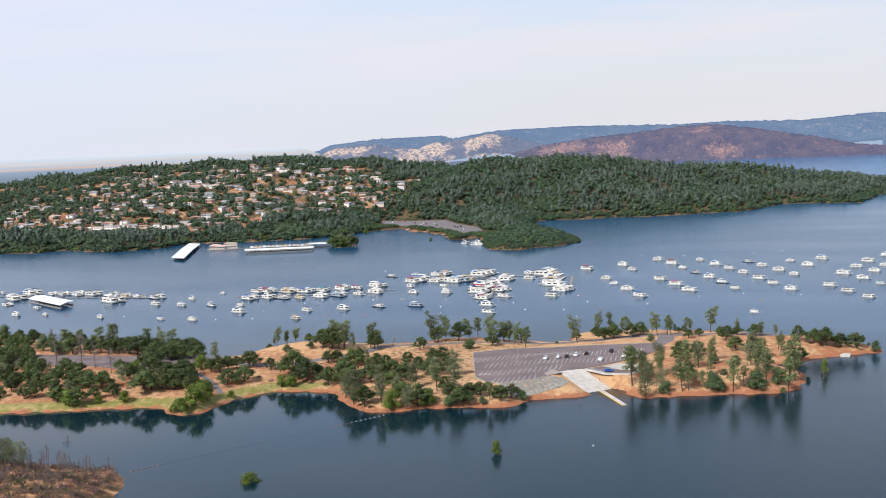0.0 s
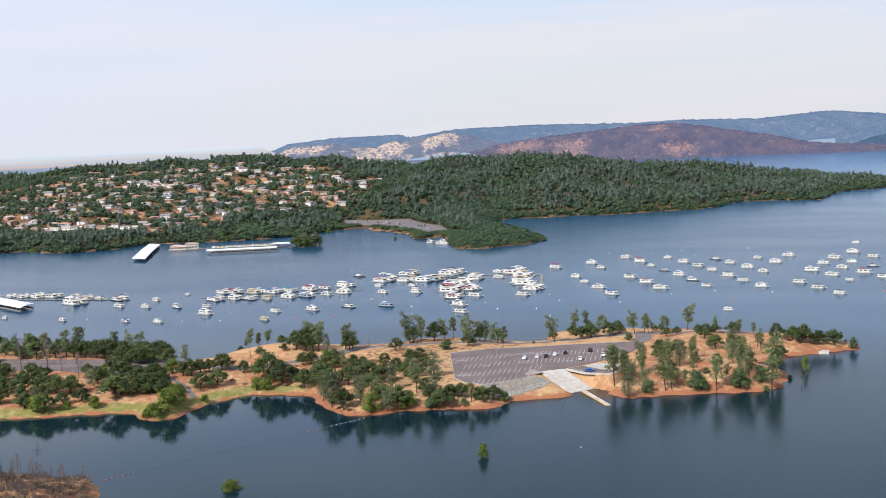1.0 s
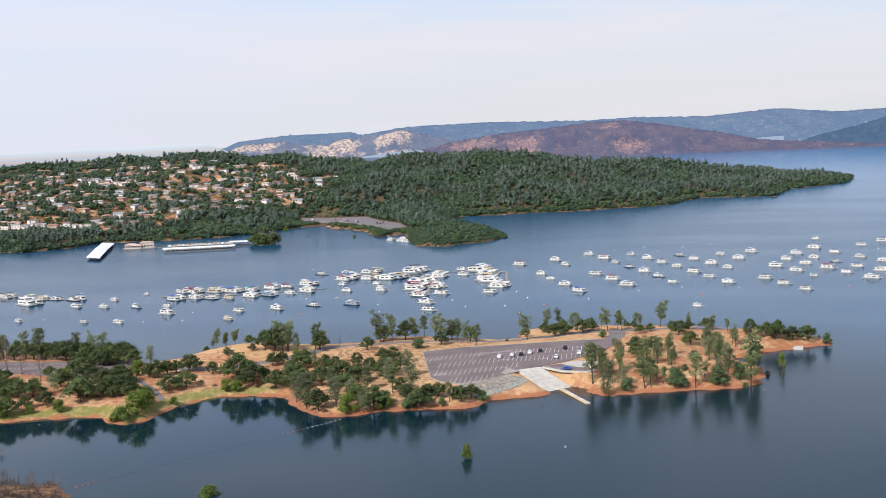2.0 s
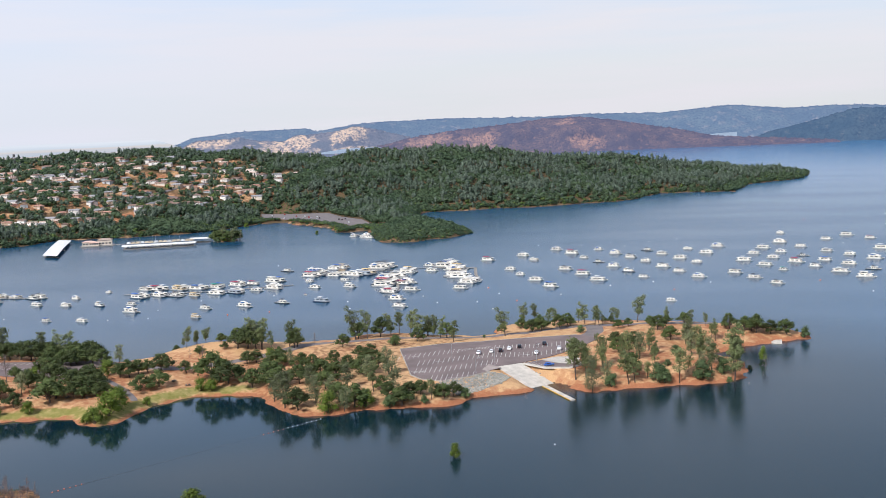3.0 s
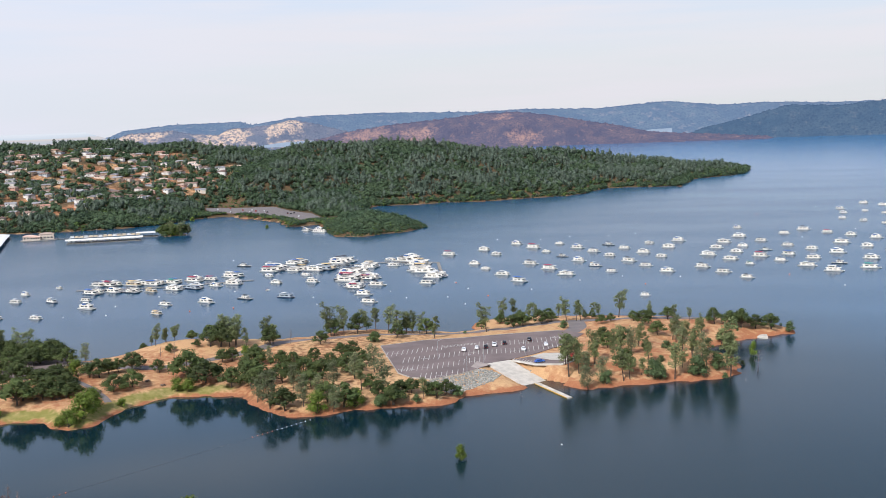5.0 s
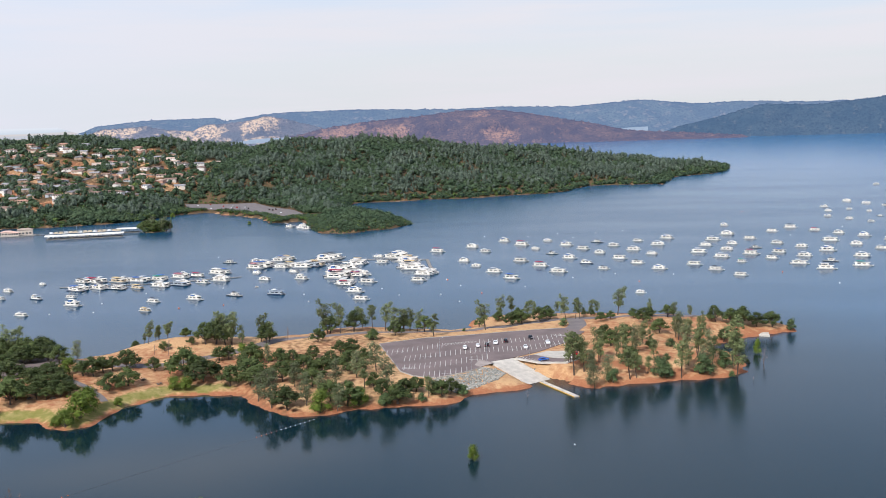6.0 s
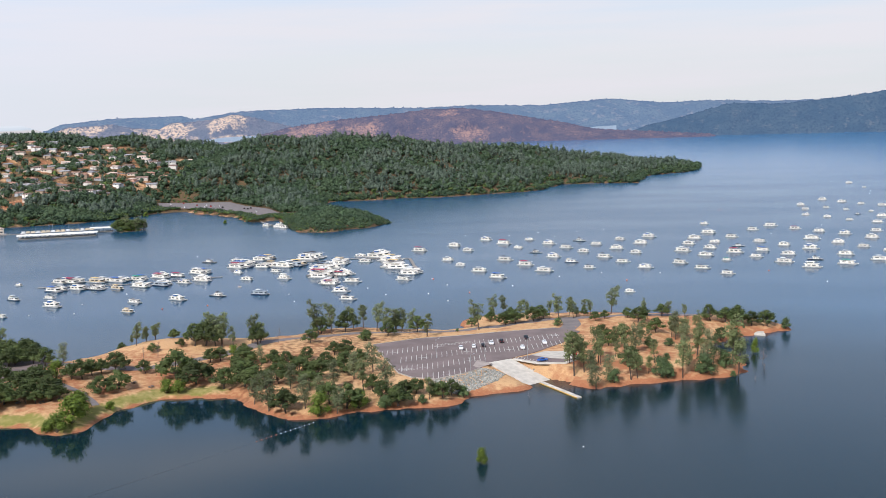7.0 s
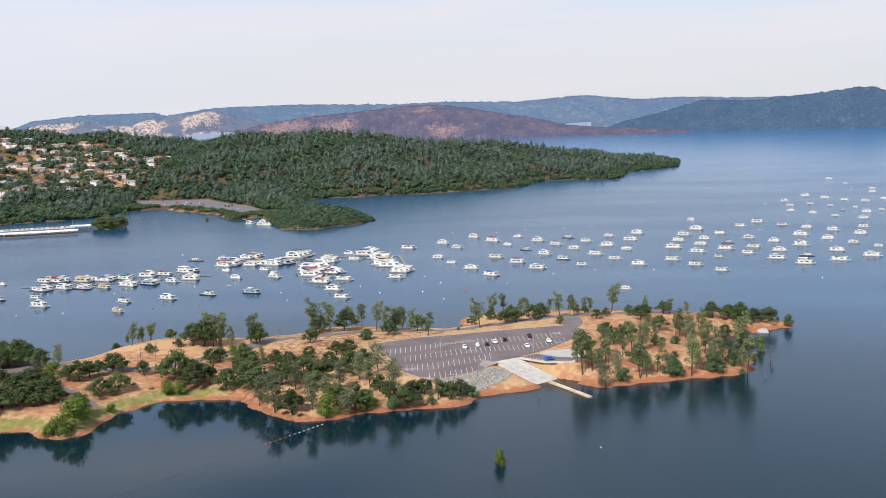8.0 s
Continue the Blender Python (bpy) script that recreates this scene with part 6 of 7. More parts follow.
def rock_mesh(seed):
    r = random.Random(seed)
    bm = bmesh.new()
    bmesh.ops.create_icosphere(bm, subdivisions=1, radius=0.5)
    for v in bm.verts:
        v.co *= r.uniform(0.7, 1.15)
        v.co.z *= 0.75
    me = bpy.data.meshes.new("stone")
    bm.to_mesh(me)
    bm.free()
    me.materials.append(STONE)
    return me


ROCKS = [rock_mesh(s) for s in range(5)]


def riprap(outline, count, label, seed):
    r = random.Random(seed)
    bank = empty("riprap")
    tagged(bank, label, "riprap", kind="structure")
    xs, ys = [p[0] for p in outline], [p[1] for p in outline]
    done = 0
    while done < count:
        x, y = r.uniform(min(xs), max(xs)), r.uniform(min(ys), max(ys))
        if inland(x, y, outline) < 0:
            continue
        ob = new("stone", r.choice(ROCKS))
        ob.parent = bank
        s = r.uniform(0.5, 1.1)
        ob.matrix_basis = Matrix.LocRotScale((x, y, ground_at(x, y) + 0.3 * s), Euler((r.uniform(0, 6), r.uniform(0, 6), r.uniform(0, 6))), (s, s * r.uniform(0.7, 1.1), s * 0.9))
        done += 1


riprap([(-183, 463), (-180, 465.5), (-169, 475), (-162.5, 486), (-157, 488), (-152, 485), (-155, 475), (-162, 466), (-171, 457)], 250, "grey broken-rock bank below the car park", 3)
riprap([(-149.5, 503), (-139, 494.5), (-138.5, 491), (-142, 491.5), (-147, 499)], 70, "grey broken rock beside the ramp", 5)



def rubble(outline, count, label, seed):
    """The small stones that fill the gaps of a rock bank."""
    r = random.Random(seed)
    verts, faces = [], []
    xs, ys = [p[0] for p in outline], [p[1] for p in outline]
    while count > 0:
        x, y = r.uniform(min(xs), max(xs)), r.uniform(min(ys), max(ys))
        if inland(x, y, outline) < 0:
            continue
        count -= 1
        s, z, c = r.uniform(0.3, 0.6), ground_at(x, y) + 0.12, len(verts)
        turn = r.uniform(0, 6.28)
        for k in range(4):
            verts.append((x + s * math.cos(turn + k * 1.57) * r.uniform(0.7, 1.2), y + s * math.sin(turn + k * 1.57) * r.uniform(0.7, 1.2), z + r.uniform(-0.2, 0.2)))
        verts += [(x, y, z + s * 0.7), (x, y, z - s)]
        for k in range(4):
            q = (k + 1) % 4
            faces += [(c + k, c + q, c + 4), (c + q, c + k, c + 5)]
    tagged(mesh_object("rubble", verts, faces, STONE_FINE), label, "rubble", kind="stuff")


STONE_FINE = mat("rubble_stone", (0.36, 0.345, 0.30), 0.85, spread=0.15, scale=1.2, second=(0.24, 0.235, 0.21), island=0.4)
rubble([(-183, 463), (-180, 465.5), (-169, 475), (-162.5, 486), (-157, 488), (-152, 485), (-155, 475), (-162, 466), (-171, 457)], 1500, "small grey stones filling the rock bank", 13)
CAR_PAINT = {"white": mat("car_white", (0.80, 0.80, 0.80), 0.25, spread=0.02), "black": mat("car_black", (0.02, 0.02, 0.025), 0.2, spread=0.02), "silver": mat("car_silver", (0.45, 0.46, 0.48), 0.3, metal=0.5, spread=0.02),
             "red": mat("car_red", (0.42, 0.03, 0.03), 0.25, spread=0.02), "blue": mat("car_blue", (0.04, 0.12, 0.42), 0.25, spread=0.02)}
LAMP_RED, LAMP_CLEAR = mat("tail_lamp_red", (0.35, 0.02, 0.02), 0.3), mat("headlamp_clear", (0.7, 0.7, 0.68), 0.2)


def car_proto(kind, shape):
    """A parked car or pickup, nose towards +y."""
    truck = shape == 1
    car = empty("pickup_truck" if truck else "car")
    tagged(car, kind + (" pickup truck parked on asphalt" if truck else " estate car parked on asphalt"), "pickup" if truck else "car", "parked cars")
    L, W = (5.6, 2.0) if truck else (4.8, 1.85)
    bm = bmesh.new()
    box(bm, 0, 0, 0.35, W, L, 0.62, 0.12)
    if truck:
        box(bm, 0, -L * 0.27, 0.9, W, L * 0.42, 0.28, 0.05)
    part("body", bm, CAR_PAINT[kind], car)
    bm = bmesh.new()
    box(bm, 0, 0.35 if truck else -0.35, 0.97, W * 0.9, L * (0.36 if truck else 0.56), 0.62, 0.1, 0.82)
    cab = part("cabin", bm, CAR_PAINT[kind], car)
    length = L * (0.36 if truck else 0.56)
    cy = 0.35 if truck else -0.35
    for s in (-1, 1):
        bm = bmesh.new()
        box(bm, s * W * 0.42, cy, 1.08, 0.06, length * 0.78, 0.36)
        part("side_window", bm, GLASS_DARK, cab)
        bm = bmesh.new()
        box(bm, 0, cy + s * length * 0.455, 1.06, W * 0.74, 0.09, 0.40)
        part("windscreen" if s > 0 else "rear_window", bm, GLASS_DARK, cab)
        for f in (-1, 1):
            bm = bmesh.new()
            tube(bm, (s * (W / 2 - 0.24), f * L * 0.31, 0.34), (s * (W / 2 + 0.02), f * L * 0.31, 0.34), 0.34, 0.34, 12)
            wheel = part("tyre", bm, RUBBER, car)
            bm = bmesh.new()
            tube(bm, (s * (W / 2 + 0.0), f * L * 0.31, 0.34), (s * (W / 2 + 0.035), f * L * 0.31, 0.34), 0.2, 0.2, 8)
            part("rim", bm, STEEL, wheel)
            bm = bmesh.new()
            box(bm, s * W * 0.36, f * (L / 2 - 0.02), 0.66, 0.34, 0.08, 0.16)
            part("headlight" if f > 0 else "tail_light", bm, LAMP_CLEAR if f > 0 else LAMP_RED, car)
    return car


CAR_STAND = Stand(car_proto, 2)
for x, y, kind, shape in ((-175.5, 524.4, "white", 1), (-169.9, 528.3, "white", 0), (-165.7, 530.3, "black", 0), (-162.3, 535.4, "white", 1), (-157.9, 540, "black", 0),
                          (-146.6, 548.2, "black", 1), (-137.5, 536.6, "white", 1), (-147.2, 525.5, "white", 1), (-137.3, 499.0, "blue", 0), (-123.5, 511.5, "red", 0)):
    CAR_STAND.place(kind, shape, Matrix.Translation((x, y, LOT_Z + (0.07 if kind == "red" else 0.02))) @ Matrix.Rotation(radians(8 if kind != "blue" else -60), 4, "Z"))


def park_far():
    r = random.Random(8)
    for i in range(19):
        t = r.random()
        a, b = Vector((-672, 1450)), Vector((-500, 1330))
        p = a.lerp(b, t) + Vector((r.uniform(-12, 12), r.choice([-18, 12, 28]) + r.uniform(-3, 3)))
        if inland(p.x, p.y, FAR_LOT) > 4:
            CAR_STAND.place(r.choice(["white", "white", "silver", "black", "red"]), r.randrange(2), Matrix.Translation((p.x, p.y, 3.92)) @ Matrix.Rotation(radians(20 + r.uniform(-6, 6)), 4, "Z"))


park_far()


def lamp_proto(kind, shape):
    post = empty("street_lamp")
    tagged(post, "tall galvanised car park lamp post", "lamp", "car park lamps")
    bm = bmesh.new()
    tube(bm, (0, 0, -0.2), (0, 0, 8.5), 0.11, 0.07, 8)
    part("pole", bm, STEEL, post)
    bm = bmesh.new()
    tube(bm, (0, 0, 8.4), (1.6, 0, 8.8), 0.05, 0.05, 6)
    part("arm", bm, STEEL, post)
    bm = bmesh.new()
    box(bm, 1.8, 0, 8.7, 0.8, 0.35, 0.18, 0.04)
    part("lamp_head", bm, STEEL, post)
    return post


LAMP_STAND = Stand(lamp_proto, 1)
for x, y in ((-162, 496.5), (-144, 506), (-184.6, 506), (-166, 473)):
    LAMP_STAND.place("lamp", 0, pose(x, y, LOT_Z, 0, 0, 40))

# ---- the near water: bushes, snags, buoys ----


def standing_water_plants():
    r = random.Random(17)
    plant("b", -153, 373, -0.6, 6.2, r, 0.8)
    plant("b", -229.2, 320.5, -1.7, 5.2, r, 1.75)
    plant("b", -40.8, 541, -0.8, 8.2, r, 0.5)
    plant("d", -41, 518.4, -0.5, 7.0, r)
    plant("d", -42.2, 506.6, -0.5, 3.0, r)
    plant("d", -141.2, 457.3, -0.4, 3.2, r)
    plant("d", -48.7, 487, -0.4, 2.2, r)
    plant("d", -273, 297, -0.4, 5.0, r)
    plant("d", -336, 352, -1.2, 3.6, r, 2.2)
    plant("b", -500, 1258, 0, 6, r)
    plant("b", -512, 1225, -1, 5, r)
    plant("b", -645, 1330, -1, 7, r)


standing_water_plants()


def buoy_proto(kind, shape):
    b = empty("mooring_buoy" if kind != "line" else "float_line_buoy")
    tagged(b, ("round white mooring buoy floating on the lake" if kind == "white" else "round orange buoy floating on the lake"), "buoy", "buoys on the lake")
    bm = bmesh.new()
    bmesh.ops.create_icosphere(bm, subdivisions=2, radius=0.5)
    for v in bm.verts:
        v.co.z = v.co.z * 0.9 + 0.12
    part("float", bm, BUOY_WHITE if kind == "white" else BUOY_ORANGE, b)
    bm = bmesh.new()
    tube(bm, (0, 0, 0.5), (0, 0, 0.8), 0.07, 0.05, 6)
    part("ring_post", bm, STEEL, b)
    return b


BUOY_STAND = Stand(buoy_proto, 1)
BUOYS = [(-223, 785), (-209, 756), (-201, 692), (-165, 750), (-135, 789), (-106, 806), (-160, 1074), (-144, 1040), (-124, 1076), (-99, 1091), (-186, 1053), (-227, 1057),
         (-451, 652), (-435, 691), (-425, 658), (-422, 731), (-375, 753), (-441, 927), (-298, 695), (-309, 724), (-261, 746), (-244, 718), (-217, 720), (-66, 801), (36, 754),
         (103, 1345), (99, 1291), (47, 1036), (103, 1099), (237, 1689), (247, 1506), (234, 1458), (-532, 657), (-584, 781), (-120, 392)]
for x, y in BUOYS:
    BUOY_STAND.place("white", 0, Matrix.Translation((x, y, 0)) @ Matrix.Diagonal((0.9, 0.9, 0.9, 1)) if y > 450 else Matrix.Translation((x, y, 0)) @ Matrix.Diagonal((0.6, 0.6, 0.6, 1)))
for x, y in ((-191, 724), (-90, 769), (-375, 672), (-350, 683), (-584, 657), (8, 806), (-222, 784), (31, 1273)):
    BUOY_STAND.place("orange", 0, pose(x, y, 0))
dinghy_spot = (-352, 757)
BOAT_STAND.place("r", 1, Matrix.Translation((*dinghy_spot, 0)) @ Matrix.Diagonal((0.25, 0.25, 0.2, 1)))
for i in range(19):      # the float line that closes the swimming bay
    t = i / 18
    p = Vector((-281, 321)).lerp(Vector((-220.5, 420.5)), 0.0 + 0.10 * t / 0.3 if t < 0.3 else 0.74 + 0.26 * (t - 0.3) / 0.7)
    BUOY_STAND.place("white" if t > 0.6 else "orange", 0, Matrix.Translation((p.x, p.y, 0)) @ Matrix.Diagonal((0.45, 0.45, 0.45, 1)))
ROPE = mat("wet_rope", (0.12, 0.125, 0.125), 0.9)
bm = bmesh.new()
tube(bm, (-281, 321, 0.02), (-220.5, 420.5, -0.01), 0.03, 0.03, 5)
rope = part("float_rope", bm, ROPE)
tagged(rope, "thin grey rope of the float line on the water", "rope")

# ---- the burnt knoll in front ----
BURNT = mat("burnt_brush", (0.155, 0.095, 0.072), 0.95, spread=0.3, scale=0.25, second=(0.105, 0.075, 0.072), island=0.5)
SAGE = mat("sage_brush", (0.10, 0.115, 0.045), 0.95, spread=0.25, scale=0.4, second=(0.07, 0.09, 0.03), island=0.4)


def burnt_knoll():
    r = random.Random(23)
    for name, label, material, count, size in (("burnt_scrub", "brown burnt scrub covering the knoll", BURNT, 1400, 1.6), ("sage_scrub", "grey-green low scrub on the knoll", SAGE, 650, 1.2)):
        v, f = [], []
        while count > 0:
            x, y = r.uniform(-400, -268), r.uniform(200, 322)
            if inland(x, y, KNOLL) < 2:
                continue
            count -= 1
            z = ground_at(x, y)
            s = size * r.uniform(0.6, 1.4)
            for _ in range(34):      # thin upright twigs and small leaves
                d = Vector((r.gauss(0, 1), r.gauss(0, 1), abs(r.gauss(0, 1)))).normalized() * s * r.uniform(0.4, 1.0)
                c = Vector((x, y, z + 0.1)) + d
                i = len(v)
                up = (d + Vector((0, 0, s * 0.5))).normalized() * s * r.uniform(0.2, 0.5)
                wide = Vector((r.uniform(-1, 1), r.uniform(-1, 1), r.uniform(-0.4, 0.4))) * s * 0.16
                v += [tuple(c - wide), tuple(c + wide), tuple(c + up)]
                f.append((i, i + 1, i + 2))
        tagged(mesh_object(name, v, f, material), label, "scrub", kind="stuff")
    done = 0
    while done < 105:
        x, y = r.uniform(-352, -274), r.uniform(276, 319)
        if inland(x, y, KNOLL) < 2.5:
            continue
        plant("d", x, y, ground_at(x, y), r.choice([3, 4, 5, 6, 6, 7]) * r.uniform(0.8, 1.2), r, 0.9)
        done += 1
    for x, y, tall in ((-322, 311, 9.5), (-327, 306, 11), (-333, 314, 10), (-329, 313, 9)):
        plant("g", x, y, ground_at(x, y), tall, r)


burnt_knoll()


def picnic_proto(kind, shape):
    t = empty("picnic_table")
    tagged(t, "weathered timber picnic table under the oaks", "picnic table", "picnic tables")
    bm = bmesh.new()
    box(bm, 0, 0, 0.7, 2.2, 0.85, 0.07)
    part("tabletop", bm, TIMBER, t)
    for s in (-1, 1):
        bm = bmesh.new()
        box(bm, 0, s * 0.8, 0.42, 2.2, 0.32, 0.06)
        part("bench", bm, TIMBER, t)
        bm = bmesh.new()
        box(bm, s * 0.8, 0, 0, 0.12, 1.6, 0.42)
        box(bm, s * 0.8, 0, 0.42, 0.12, 0.6, 0.28)
        part("trestle", bm, TIMBER, t)
    return t


PICNIC_STAND = Stand(picnic_proto, 1)
for x, y in ((-334, 433), (-328, 437), (-343, 431), (-300, 462), (-309, 466), (-322, 446), (-352, 430), (-296, 470), (-360, 428)):
    PICNIC_STAND.place("table", 0, pose(x, y, ground_at(x, y), 0, 0, (x * 37) % 90))


def bollards():
    rail = empty("bollard_row")
    tagged(rail, "row of short pale posts along the car park", "bollards")
    for i in range(26):
        bm = bmesh.new()
        x = -500 + i * 4.2
        y = 466.5 + (x + 500) * 0.012
        tube(bm, (x, y, 4.6), (x, y, 6.3), 0.16, 0.16, 6)
        part("post", bm, KERB, rail)


bollards()

# ---- the hillside houses ----
WALLS = [mat("wall_" + n, c, 0.85, spread=0.05, scale=0.6, piece=0.12) for n, c in (("white", (0.80, 0.76, 0.71)), ("cream", (0.66, 0.56, 0.46)), ("tan", (0.42, 0.31, 0.22)), ("grey", (0.40, 0.42, 0.44)), ("salmon", (0.55, 0.33, 0.25)))]
ROOFS = [mat("roof_" + n, c, 0.85, spread=0.1, scale=0.8, piece=0.18) for n, c in (("brown", (0.24, 0.16, 0.125)), ("grey", (0.30, 0.29, 0.29)), ("pale", (0.52, 0.40, 0.32)), ("red", (0.44, 0.24, 0.17)))]
GARAGE = mat("garage_door", (0.66, 0.63, 0.58), 0.6, spread=0.04)
HOUSE_GLASS = mat("window_glass", (0.04, 0.05, 0.06), 0.1, spread=0.02)
HOUSE_SHAPES = 10


def gable(bm, x, y, z, sx, sy, rise, over, hip):
    """A pitched roof over a box; hip pulls its ridge ends in."""
    a, b, e = sx / 2 + over, sy / 2 + over, 0.22
    ridge = a - (b * 0.9 if hip else 0)
    top = [bm.verts.new((x + s * ridge, y, z + rise)) for s in (-1, 1)]
    eave = [bm.verts.new((x + s * a, y + t * b, z)) for s, t in ((-1, -1), (1, -1), (1, 1), (-1, 1))]
    low = [bm.verts.new((x + s * a, y + t * b, z - e)) for s, t in ((-1, -1), (1, -1), (1, 1), (-1, 1))]
    bm.faces.new((eave[0], eave[1], top[1], top[0]))
    bm.faces.new((eave[2], eave[3], top[0], top[1]))
    bm.faces.new((eave[1], eave[2], top[1]))
    bm.faces.new((eave[3], eave[0], top[0]))
    for i in range(4):
        bm.faces.new((eave[i], low[i], low[(i + 1) % 4], eave[(i + 1) % 4]))
    bm.faces.new(low[::-1])


def house_proto(kind, shape):
    """A hillside house that looks out towards -y; its base goes down into the slope."""
    r = random.Random(shape * 7 + 5)
    wall, roof = WALLS[(0, 1, 0, 2, 3, 0, 4, 1, 2, 3)[shape]], ROOFS[(0, 1, 2, 3, 0, 1, 2, 0, 1, 3)[shape]]
    tone = ("white", "cream", "white", "tan", "grey", "white", "salmon", "cream", "tan", "grey")[shape]
    cover = ("brown", "grey", "pale", "red", "brown", "grey", "pale", "brown", "grey", "red")[shape]
    two = shape in (0, 3, 5, 8)
    home = empty("house")
    tagged(home, f"{'two-storey' if two else 'low'} {tone} house with a {cover} roof on a wooded slope", "house", "houses on the hillside")
    sx, sy, sz = r.uniform(11, 17), r.uniform(7.5, 10.5), 5.4 if two else 3.1
    bm = bmesh.new()
    box(bm, 0, 0, -4.0, sx, sy, sz + 4.0)
    side = sx * (0.32 if shape % 2 else -0.32)
    box(bm, side, -sy * 0.5 - 0.05, -4.0, sx * 0.36, sy * 0.5, sz + 3.6)
    part("wall", bm, wall, home)
    wing = sx * 0.36
    wx = sx * (0.32 if shape % 2 else -0.32)
    bm = bmesh.new()
    gable(bm, 0, 0, sz, sx, sy, 2.1, 0.6, shape % 3 == 0)
    gable(bm, wx, -sy * 0.5 - 0.05, sz - 0.4, wing, sy * 0.5, 1.3, 0.5, True)
    main = part("roof", bm, roof, home)
    for level in ((1,) if two else (0,)):
        for i in range(2):
            x = (i - 0.5) * sx * 0.26 - wx * 0.65
            bm = bmesh.new()
            box(bm, x, -sy / 2 - 0.02, 0.9 + level * 2.8, sx * 0.12, 0.12, 1.35)
            part("window", bm, HOUSE_GLASS, home)
    if shape % 2:
        bm = bmesh.new()
        box(bm, wx, -sy * 0.75 - 0.07, 0.1, wing * 0.7, 0.12, 2.2)
        part("garage_door", bm, GARAGE, home)
    if two:
        bm = bmesh.new()
        box(bm, -wx * 0.8, -sy / 2 - 1.5, -0.3, sx * 0.42, 2.8, 0.25)
        for s in (-1, 1):
            box(bm, -wx * 0.8 + s * sx * 0.19, -sy / 2 - 2.7, -4, 0.3, 0.3, 3.7)
        part("deck", bm, TIMBER, home)
        bm = bmesh.new()
        box(bm, sx * 0.25, sy * 0.15, sz + 0.6, 0.9, 0.9, 2.0)
        part("chimney", bm, wall, main)
    return home


HOUSE_STAND = Stand(house_proto, HOUSE_SHAPES)


def build_houses():
    r = random.Random(77)
    for x, y, a in HOUSE_SPOTS:
        k = r.uniform(0.74, 1.02)
        HOUSE_STAND.place("house", r.randrange(HOUSE_SHAPES), Matrix.Translation((x, y, ground_at(x, y) + 0.8)) @ Matrix.Rotation(radians(a), 4, "Z") @ Matrix.Diagonal((k * 1.08, k, k * 0.84, 1)))


build_houses()


def street(points, wide=6.5):
    ribbon("road", points, wide, 0.25, ASPHALT_OLD, "grey residential street between hillside houses")


street([(-1250, 1400), (-1100, 1410), (-950, 1440), (-840, 1500), (-770, 1510)])
street([(-1250, 1540), (-1100, 1560), (-950, 1570), (-820, 1600), (-720, 1590)])
street([(-905, 1340), (-880, 1440), (-850, 1520), (-830, 1620)], 6)
street([(-780, 1410), (-760, 1470), (-745, 1560), (-740, 1650)], 6)
street([(-1200, 1680), (-1050, 1690), (-900, 1700), (-780, 1690)], 6)


def mobile_home_row():
    """Long low white homes near the shore road."""
    for i in range(9):
        x, y = -1015 + i * 15.5, 1232 + i * 4
        home = empty("mobile_home")
        tagged(home, "long low white mobile home among trees", "mobile home", "mobile homes by the shore")
        z = ground_at(x, y)
        bm = bmesh.new()
        box(bm, 0, 0, -2, 13, 5, 5.0)
        part("wall", bm, WALLS[0], home)
        bm = bmesh.new()
        gable(bm, 0, 0, 3.0, 13, 5, 0.9, 0.3, False)
        part("roof", bm, ROOFS[2] if i % 3 else SHED_ROOF, home)
        for k in range(3):
            bm = bmesh.new()
            box(bm, -4 + k * 4, -2.52, 1.0, 1.6, 0.1, 1.0)
            part("window", bm, HOUSE_GLASS, home)
        home.matrix_basis = pose(x, y, z + 0.9, 0, 0, 8)


mobile_home_row()

# ---- the marina ----


def marina_store():
    store = empty("marina_store")
    tagged(store, "low floating marina store with pink roofs and white rails", "building")
    pink = mat("faded_pink_roof", (0.66, 0.44, 0.35), 0.8, spread=0.08)
    bm = bmesh.new()
    box(bm, 0, 0, -0.3, 34, 16, 0.9)
    part("float_deck", bm, PLANK, store)
    for i, (x, y, w, d, h) in enumerate(((-9, 2, 12, 8, 3.4), (7, 4, 14, 8, 4.6), (-3, -4, 9, 5, 2.8))):
        bm = bmesh.new()
        box(bm, x, y, 0.6, w, d, h)
        wall = part("wall", bm, WALLS[1], store)
        bm = bmesh.new()
        gable(bm, x, y, 0.6 + h, w, d, 1.2, 0.6, True)
        part("roof", bm, pink if i != 1 else ROOFS[2], store)
        for k in range(4):
            bm = bmesh.new()
            box(bm, x - w * 0.36 + k * w * 0.24, y - d / 2 - 0.04, 1.6, w * 0.14, 0.1, 1.3)
            part("window", bm, HOUSE_GLASS, wall)
    for i in range(14):
        bm = bmesh.new()
        tube(bm, (-16.5 + i * 2.53, -7.8, 0.6), (-16.5 + i * 2.53, -7.8, 1.7), 0.06, 0.06, 4)
        part("rail_post", bm, RAIL, store)
    bm = bmesh.new()
    tube(bm, (-16.5, -7.8, 1.7), (16.5, -7.8, 1.7), 0.06, 0.06, 4)
    part("handrail", bm, RAIL, store)
    store.matrix_basis = pose(-740, 1132, 0, 0, 0, 24) @ Matrix.Diagonal((1.1, 1.0, 1.25, 1))


marina_store()
walkway([(-722, 1140), (-690, 1132), (-616, 1150)], 3.0, "long timber walkway of the marina")


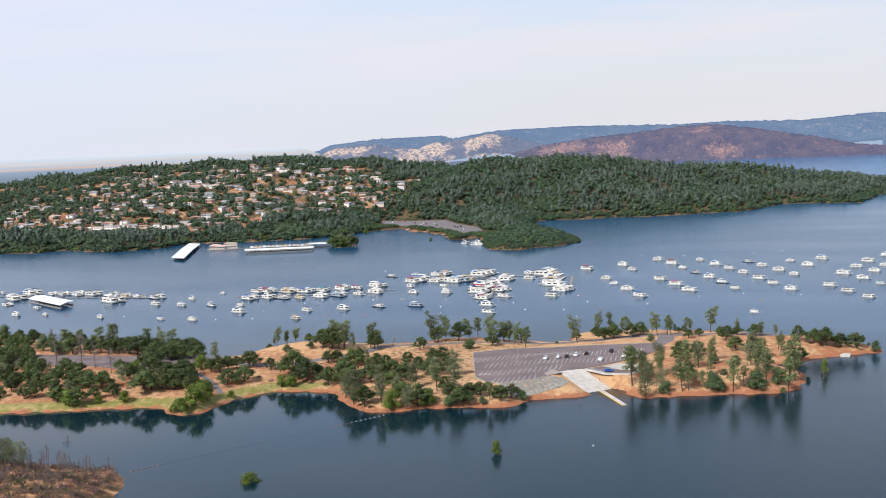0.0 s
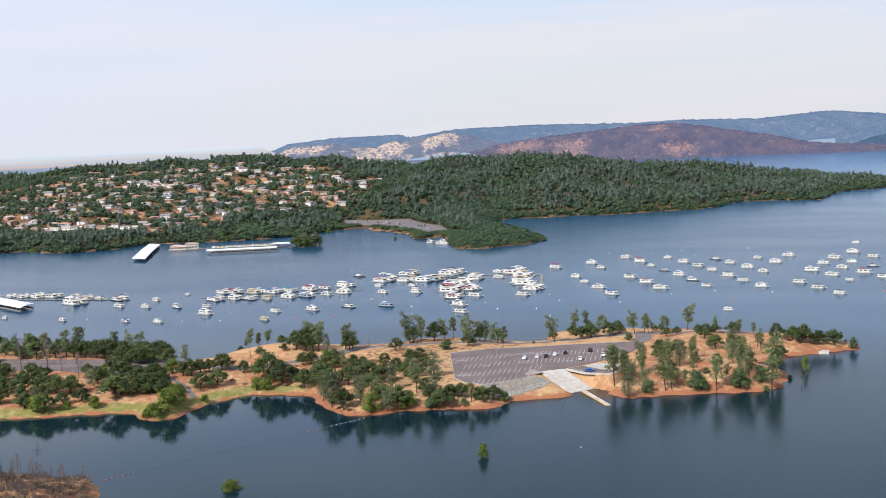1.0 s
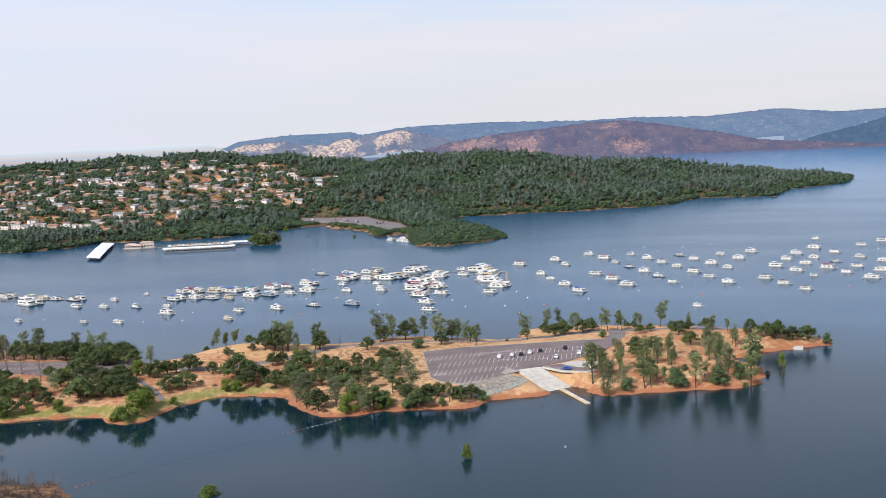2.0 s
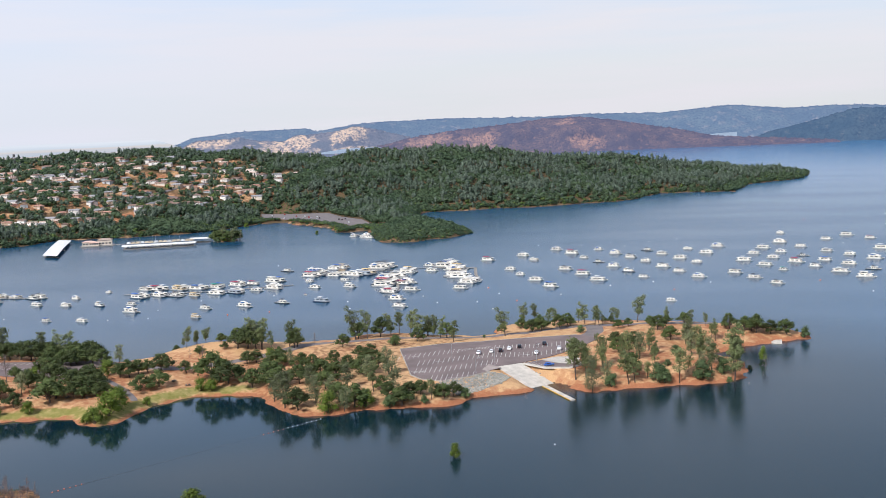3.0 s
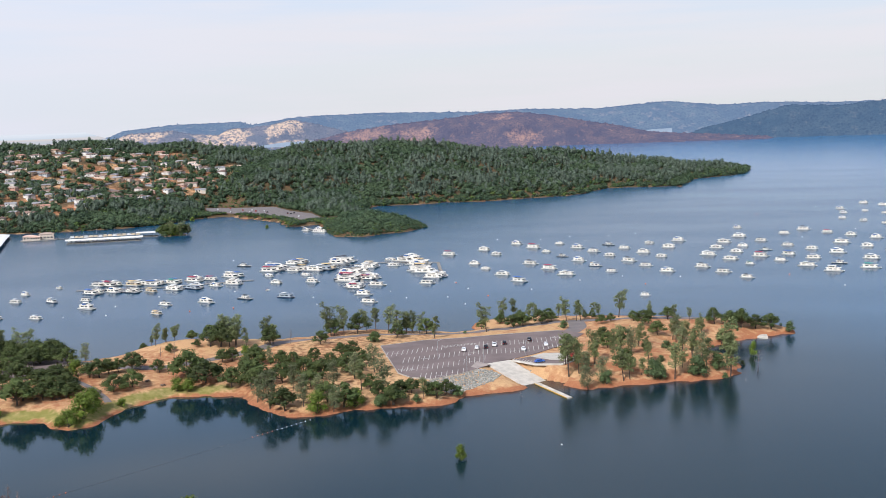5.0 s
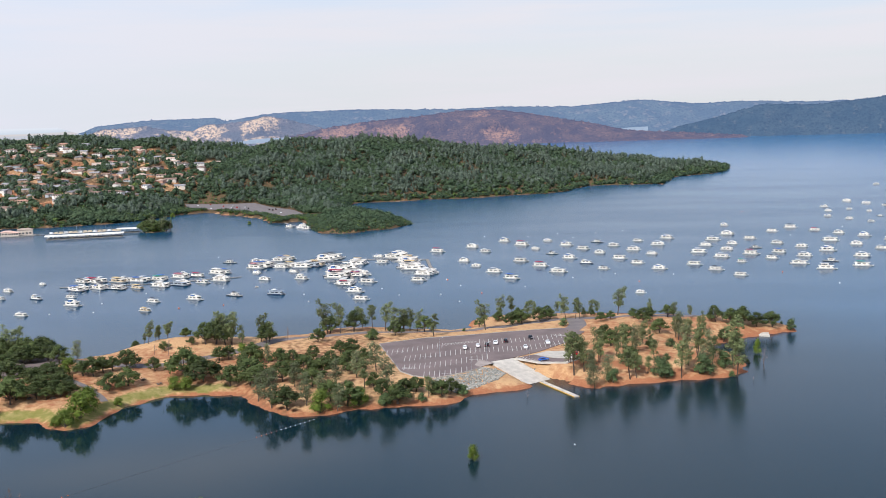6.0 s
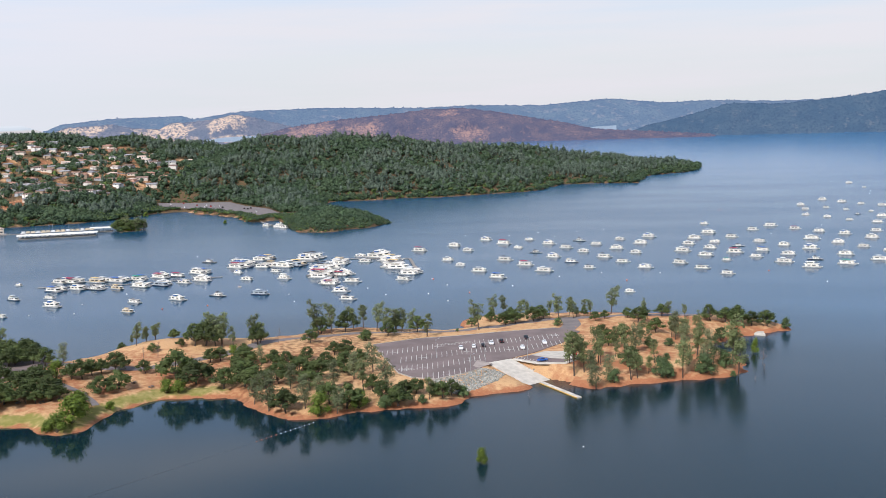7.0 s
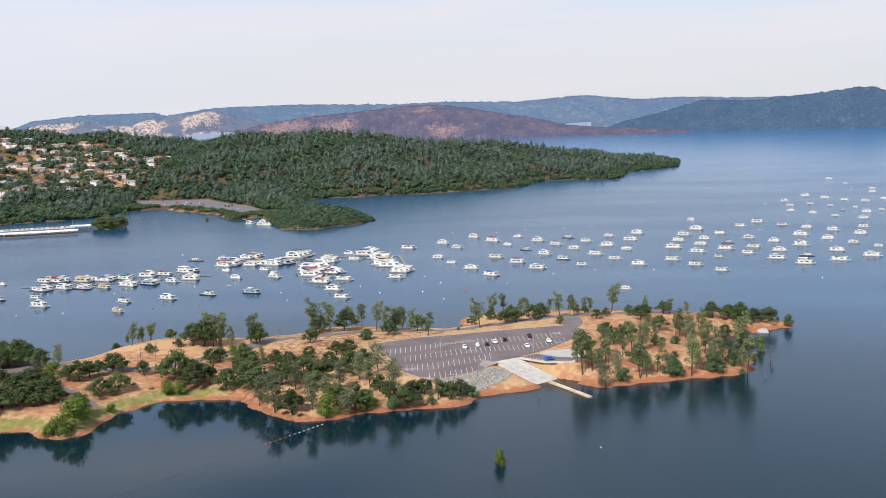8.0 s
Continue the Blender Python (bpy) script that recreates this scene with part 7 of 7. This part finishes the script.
def marina_boats():
    r = random.Random(31)
    for i in range(17):      # boats under and behind the long roof
        t = (i + 0.5) / 17
        p = Vector((-688, 1092)).lerp(Vector((-620, 1121)), t) + Vector((-6, 16))
        k = r.uniform(0.45, 0.62)
        BOAT_STAND.place(r.choice("wwwtbk"), r.randrange(4), Matrix.Translation((p.x, p.y, 0)) @ Matrix.Rotation(radians(112 + r.uniform(-3, 3)), 4, "Z") @ Matrix.Diagonal((k, k, k, 1)))
    for i, (x, y) in enumerate(((-680, 1118), (-664, 1124), (-650, 1130), (-640, 1134), (-628, 1140), (-671, 1130))):
        sail = empty("sailboat")
        tagged(sail, "white sailboat with a bare mast at its berth", "sailboat", "sailboats at the marina")
        bm = bmesh.new()
        hull_shape(bm, 8, 2.5, -0.3, 0.8, 0.8)
        part("hull", bm, HULL_WHITE, sail)
        bm = bmesh.new()
        box(bm, -0.3, 0, 0.8, 3.2, 1.5, 0.5, 0.1, 0.85)
        part("cabin", bm, CABIN_WHITE, sail)
        bm = bmesh.new()
        tube(bm, (0.6, 0, 0.8), (0.6, 0, 10.5 + i % 3), 0.09, 0.05, 5)
        part("mast", bm, RAIL, sail)
        bm = bmesh.new()
        tube(bm, (0.6, 0, 1.9), (-2.8, 0, 1.8), 0.13, 0.11, 5)
        part("boom", bm, CANVAS["b"], sail)
        sail.matrix_basis = pose(x, y, 0, 0, 0, 112)
    for x, y in ((-437, 1168), (-452, 1180), (-428, 1160), (-440, 1190)):      # at the far ramp's dock
        BOAT_STAND.place("w", r.randrange(4), Matrix.Translation((x, y, 0)) @ Matrix.Rotation(radians(-20), 4, "Z") @ Matrix.Diagonal((0.8, 0.8, 0.8, 1)))


marina_boats()
walkway([(-478, 1240), (-462, 1210), (-446, 1186), (-432, 1170)], 2.6, "dark timber gangway down to boats")


def water_tower():
    t = empty("tower")
    tagged(t, "tall dark lattice tower on the wooded ridge", "tower")
    x, y = -1276, 1775
    z = ground_at(x, y)
    for sx in (-1, 1):
        for sy in (-1, 1):
            bm = bmesh.new()
            tube(bm, (sx * 2.0, sy * 2.0, 0), (sx * 1.1, sy * 1.1, 24), 0.35, 0.28, 5)
            part("leg", bm, STEEL_DARK, t)
    for k in range(7):
        bm = bmesh.new()
        s = 2.0 - 0.9 * k / 7
        box(bm, 0, 0, 3 + k * 3.2, s * 2, s * 2, 0.35)
        part("brace", bm, STEEL_DARK, t)
    bm = bmesh.new()
    box(bm, 0, 0, 21.5, 2.6, 2.6, 4.5, 0.3)
    part("head", bm, STEEL_DARK, t)
    t.matrix_basis = pose(x, y, z)


STEEL_DARK = mat("dark_steel", (0.09, 0.085, 0.09), 0.6, metal=0.3)
water_tower()


def islet_trees():
    r = random.Random(41)
    for i in range(30):
        a, d = r.uniform(0, 6.28), 15 * math.sqrt(r.random())
        plant("gogpsodgpb"[i % 10], -596 + math.cos(a) * d * 1.2, 1160 + math.sin(a) * d, 0.0, r.uniform(8.5, 15) * (0.55 if i % 10 in (4, 9) else 1), r, 1.25)


islet_trees()


def slip_canopies():
    """Tan peaked covers over the berths behind the long roof."""
    for i in range(15):
        t = (i + 0.5) / 15
        p = Vector((-690, 1102)).lerp(Vector((-622, 1130)), t) + Vector((-7, 17))
        cover = empty("slip_canopy")
        tagged(cover, "tan peaked canopy over a marina berth", "canopy", "berth canopies")
        bm = bmesh.new()
        gable(bm, 0, 0, 3.4, 4.0, 9.0, 1.6, 0.2, True)
        part("cover", bm, CABIN_TAN if i % 3 else CANVAS["w"], cover)
        for sx in (-1, 1):
            bm = bmesh.new()
            for sy in (-1, 1):
                tube(bm, (sx * 1.9, sy * 4.2, -0.3), (sx * 1.9, sy * 4.2, 3.4), 0.1, 0.1, 4)
            part("frame", bm, RAIL, cover)
        cover.matrix_basis = pose(p.x, p.y, 0, 0, 0, 22)


slip_canopies()
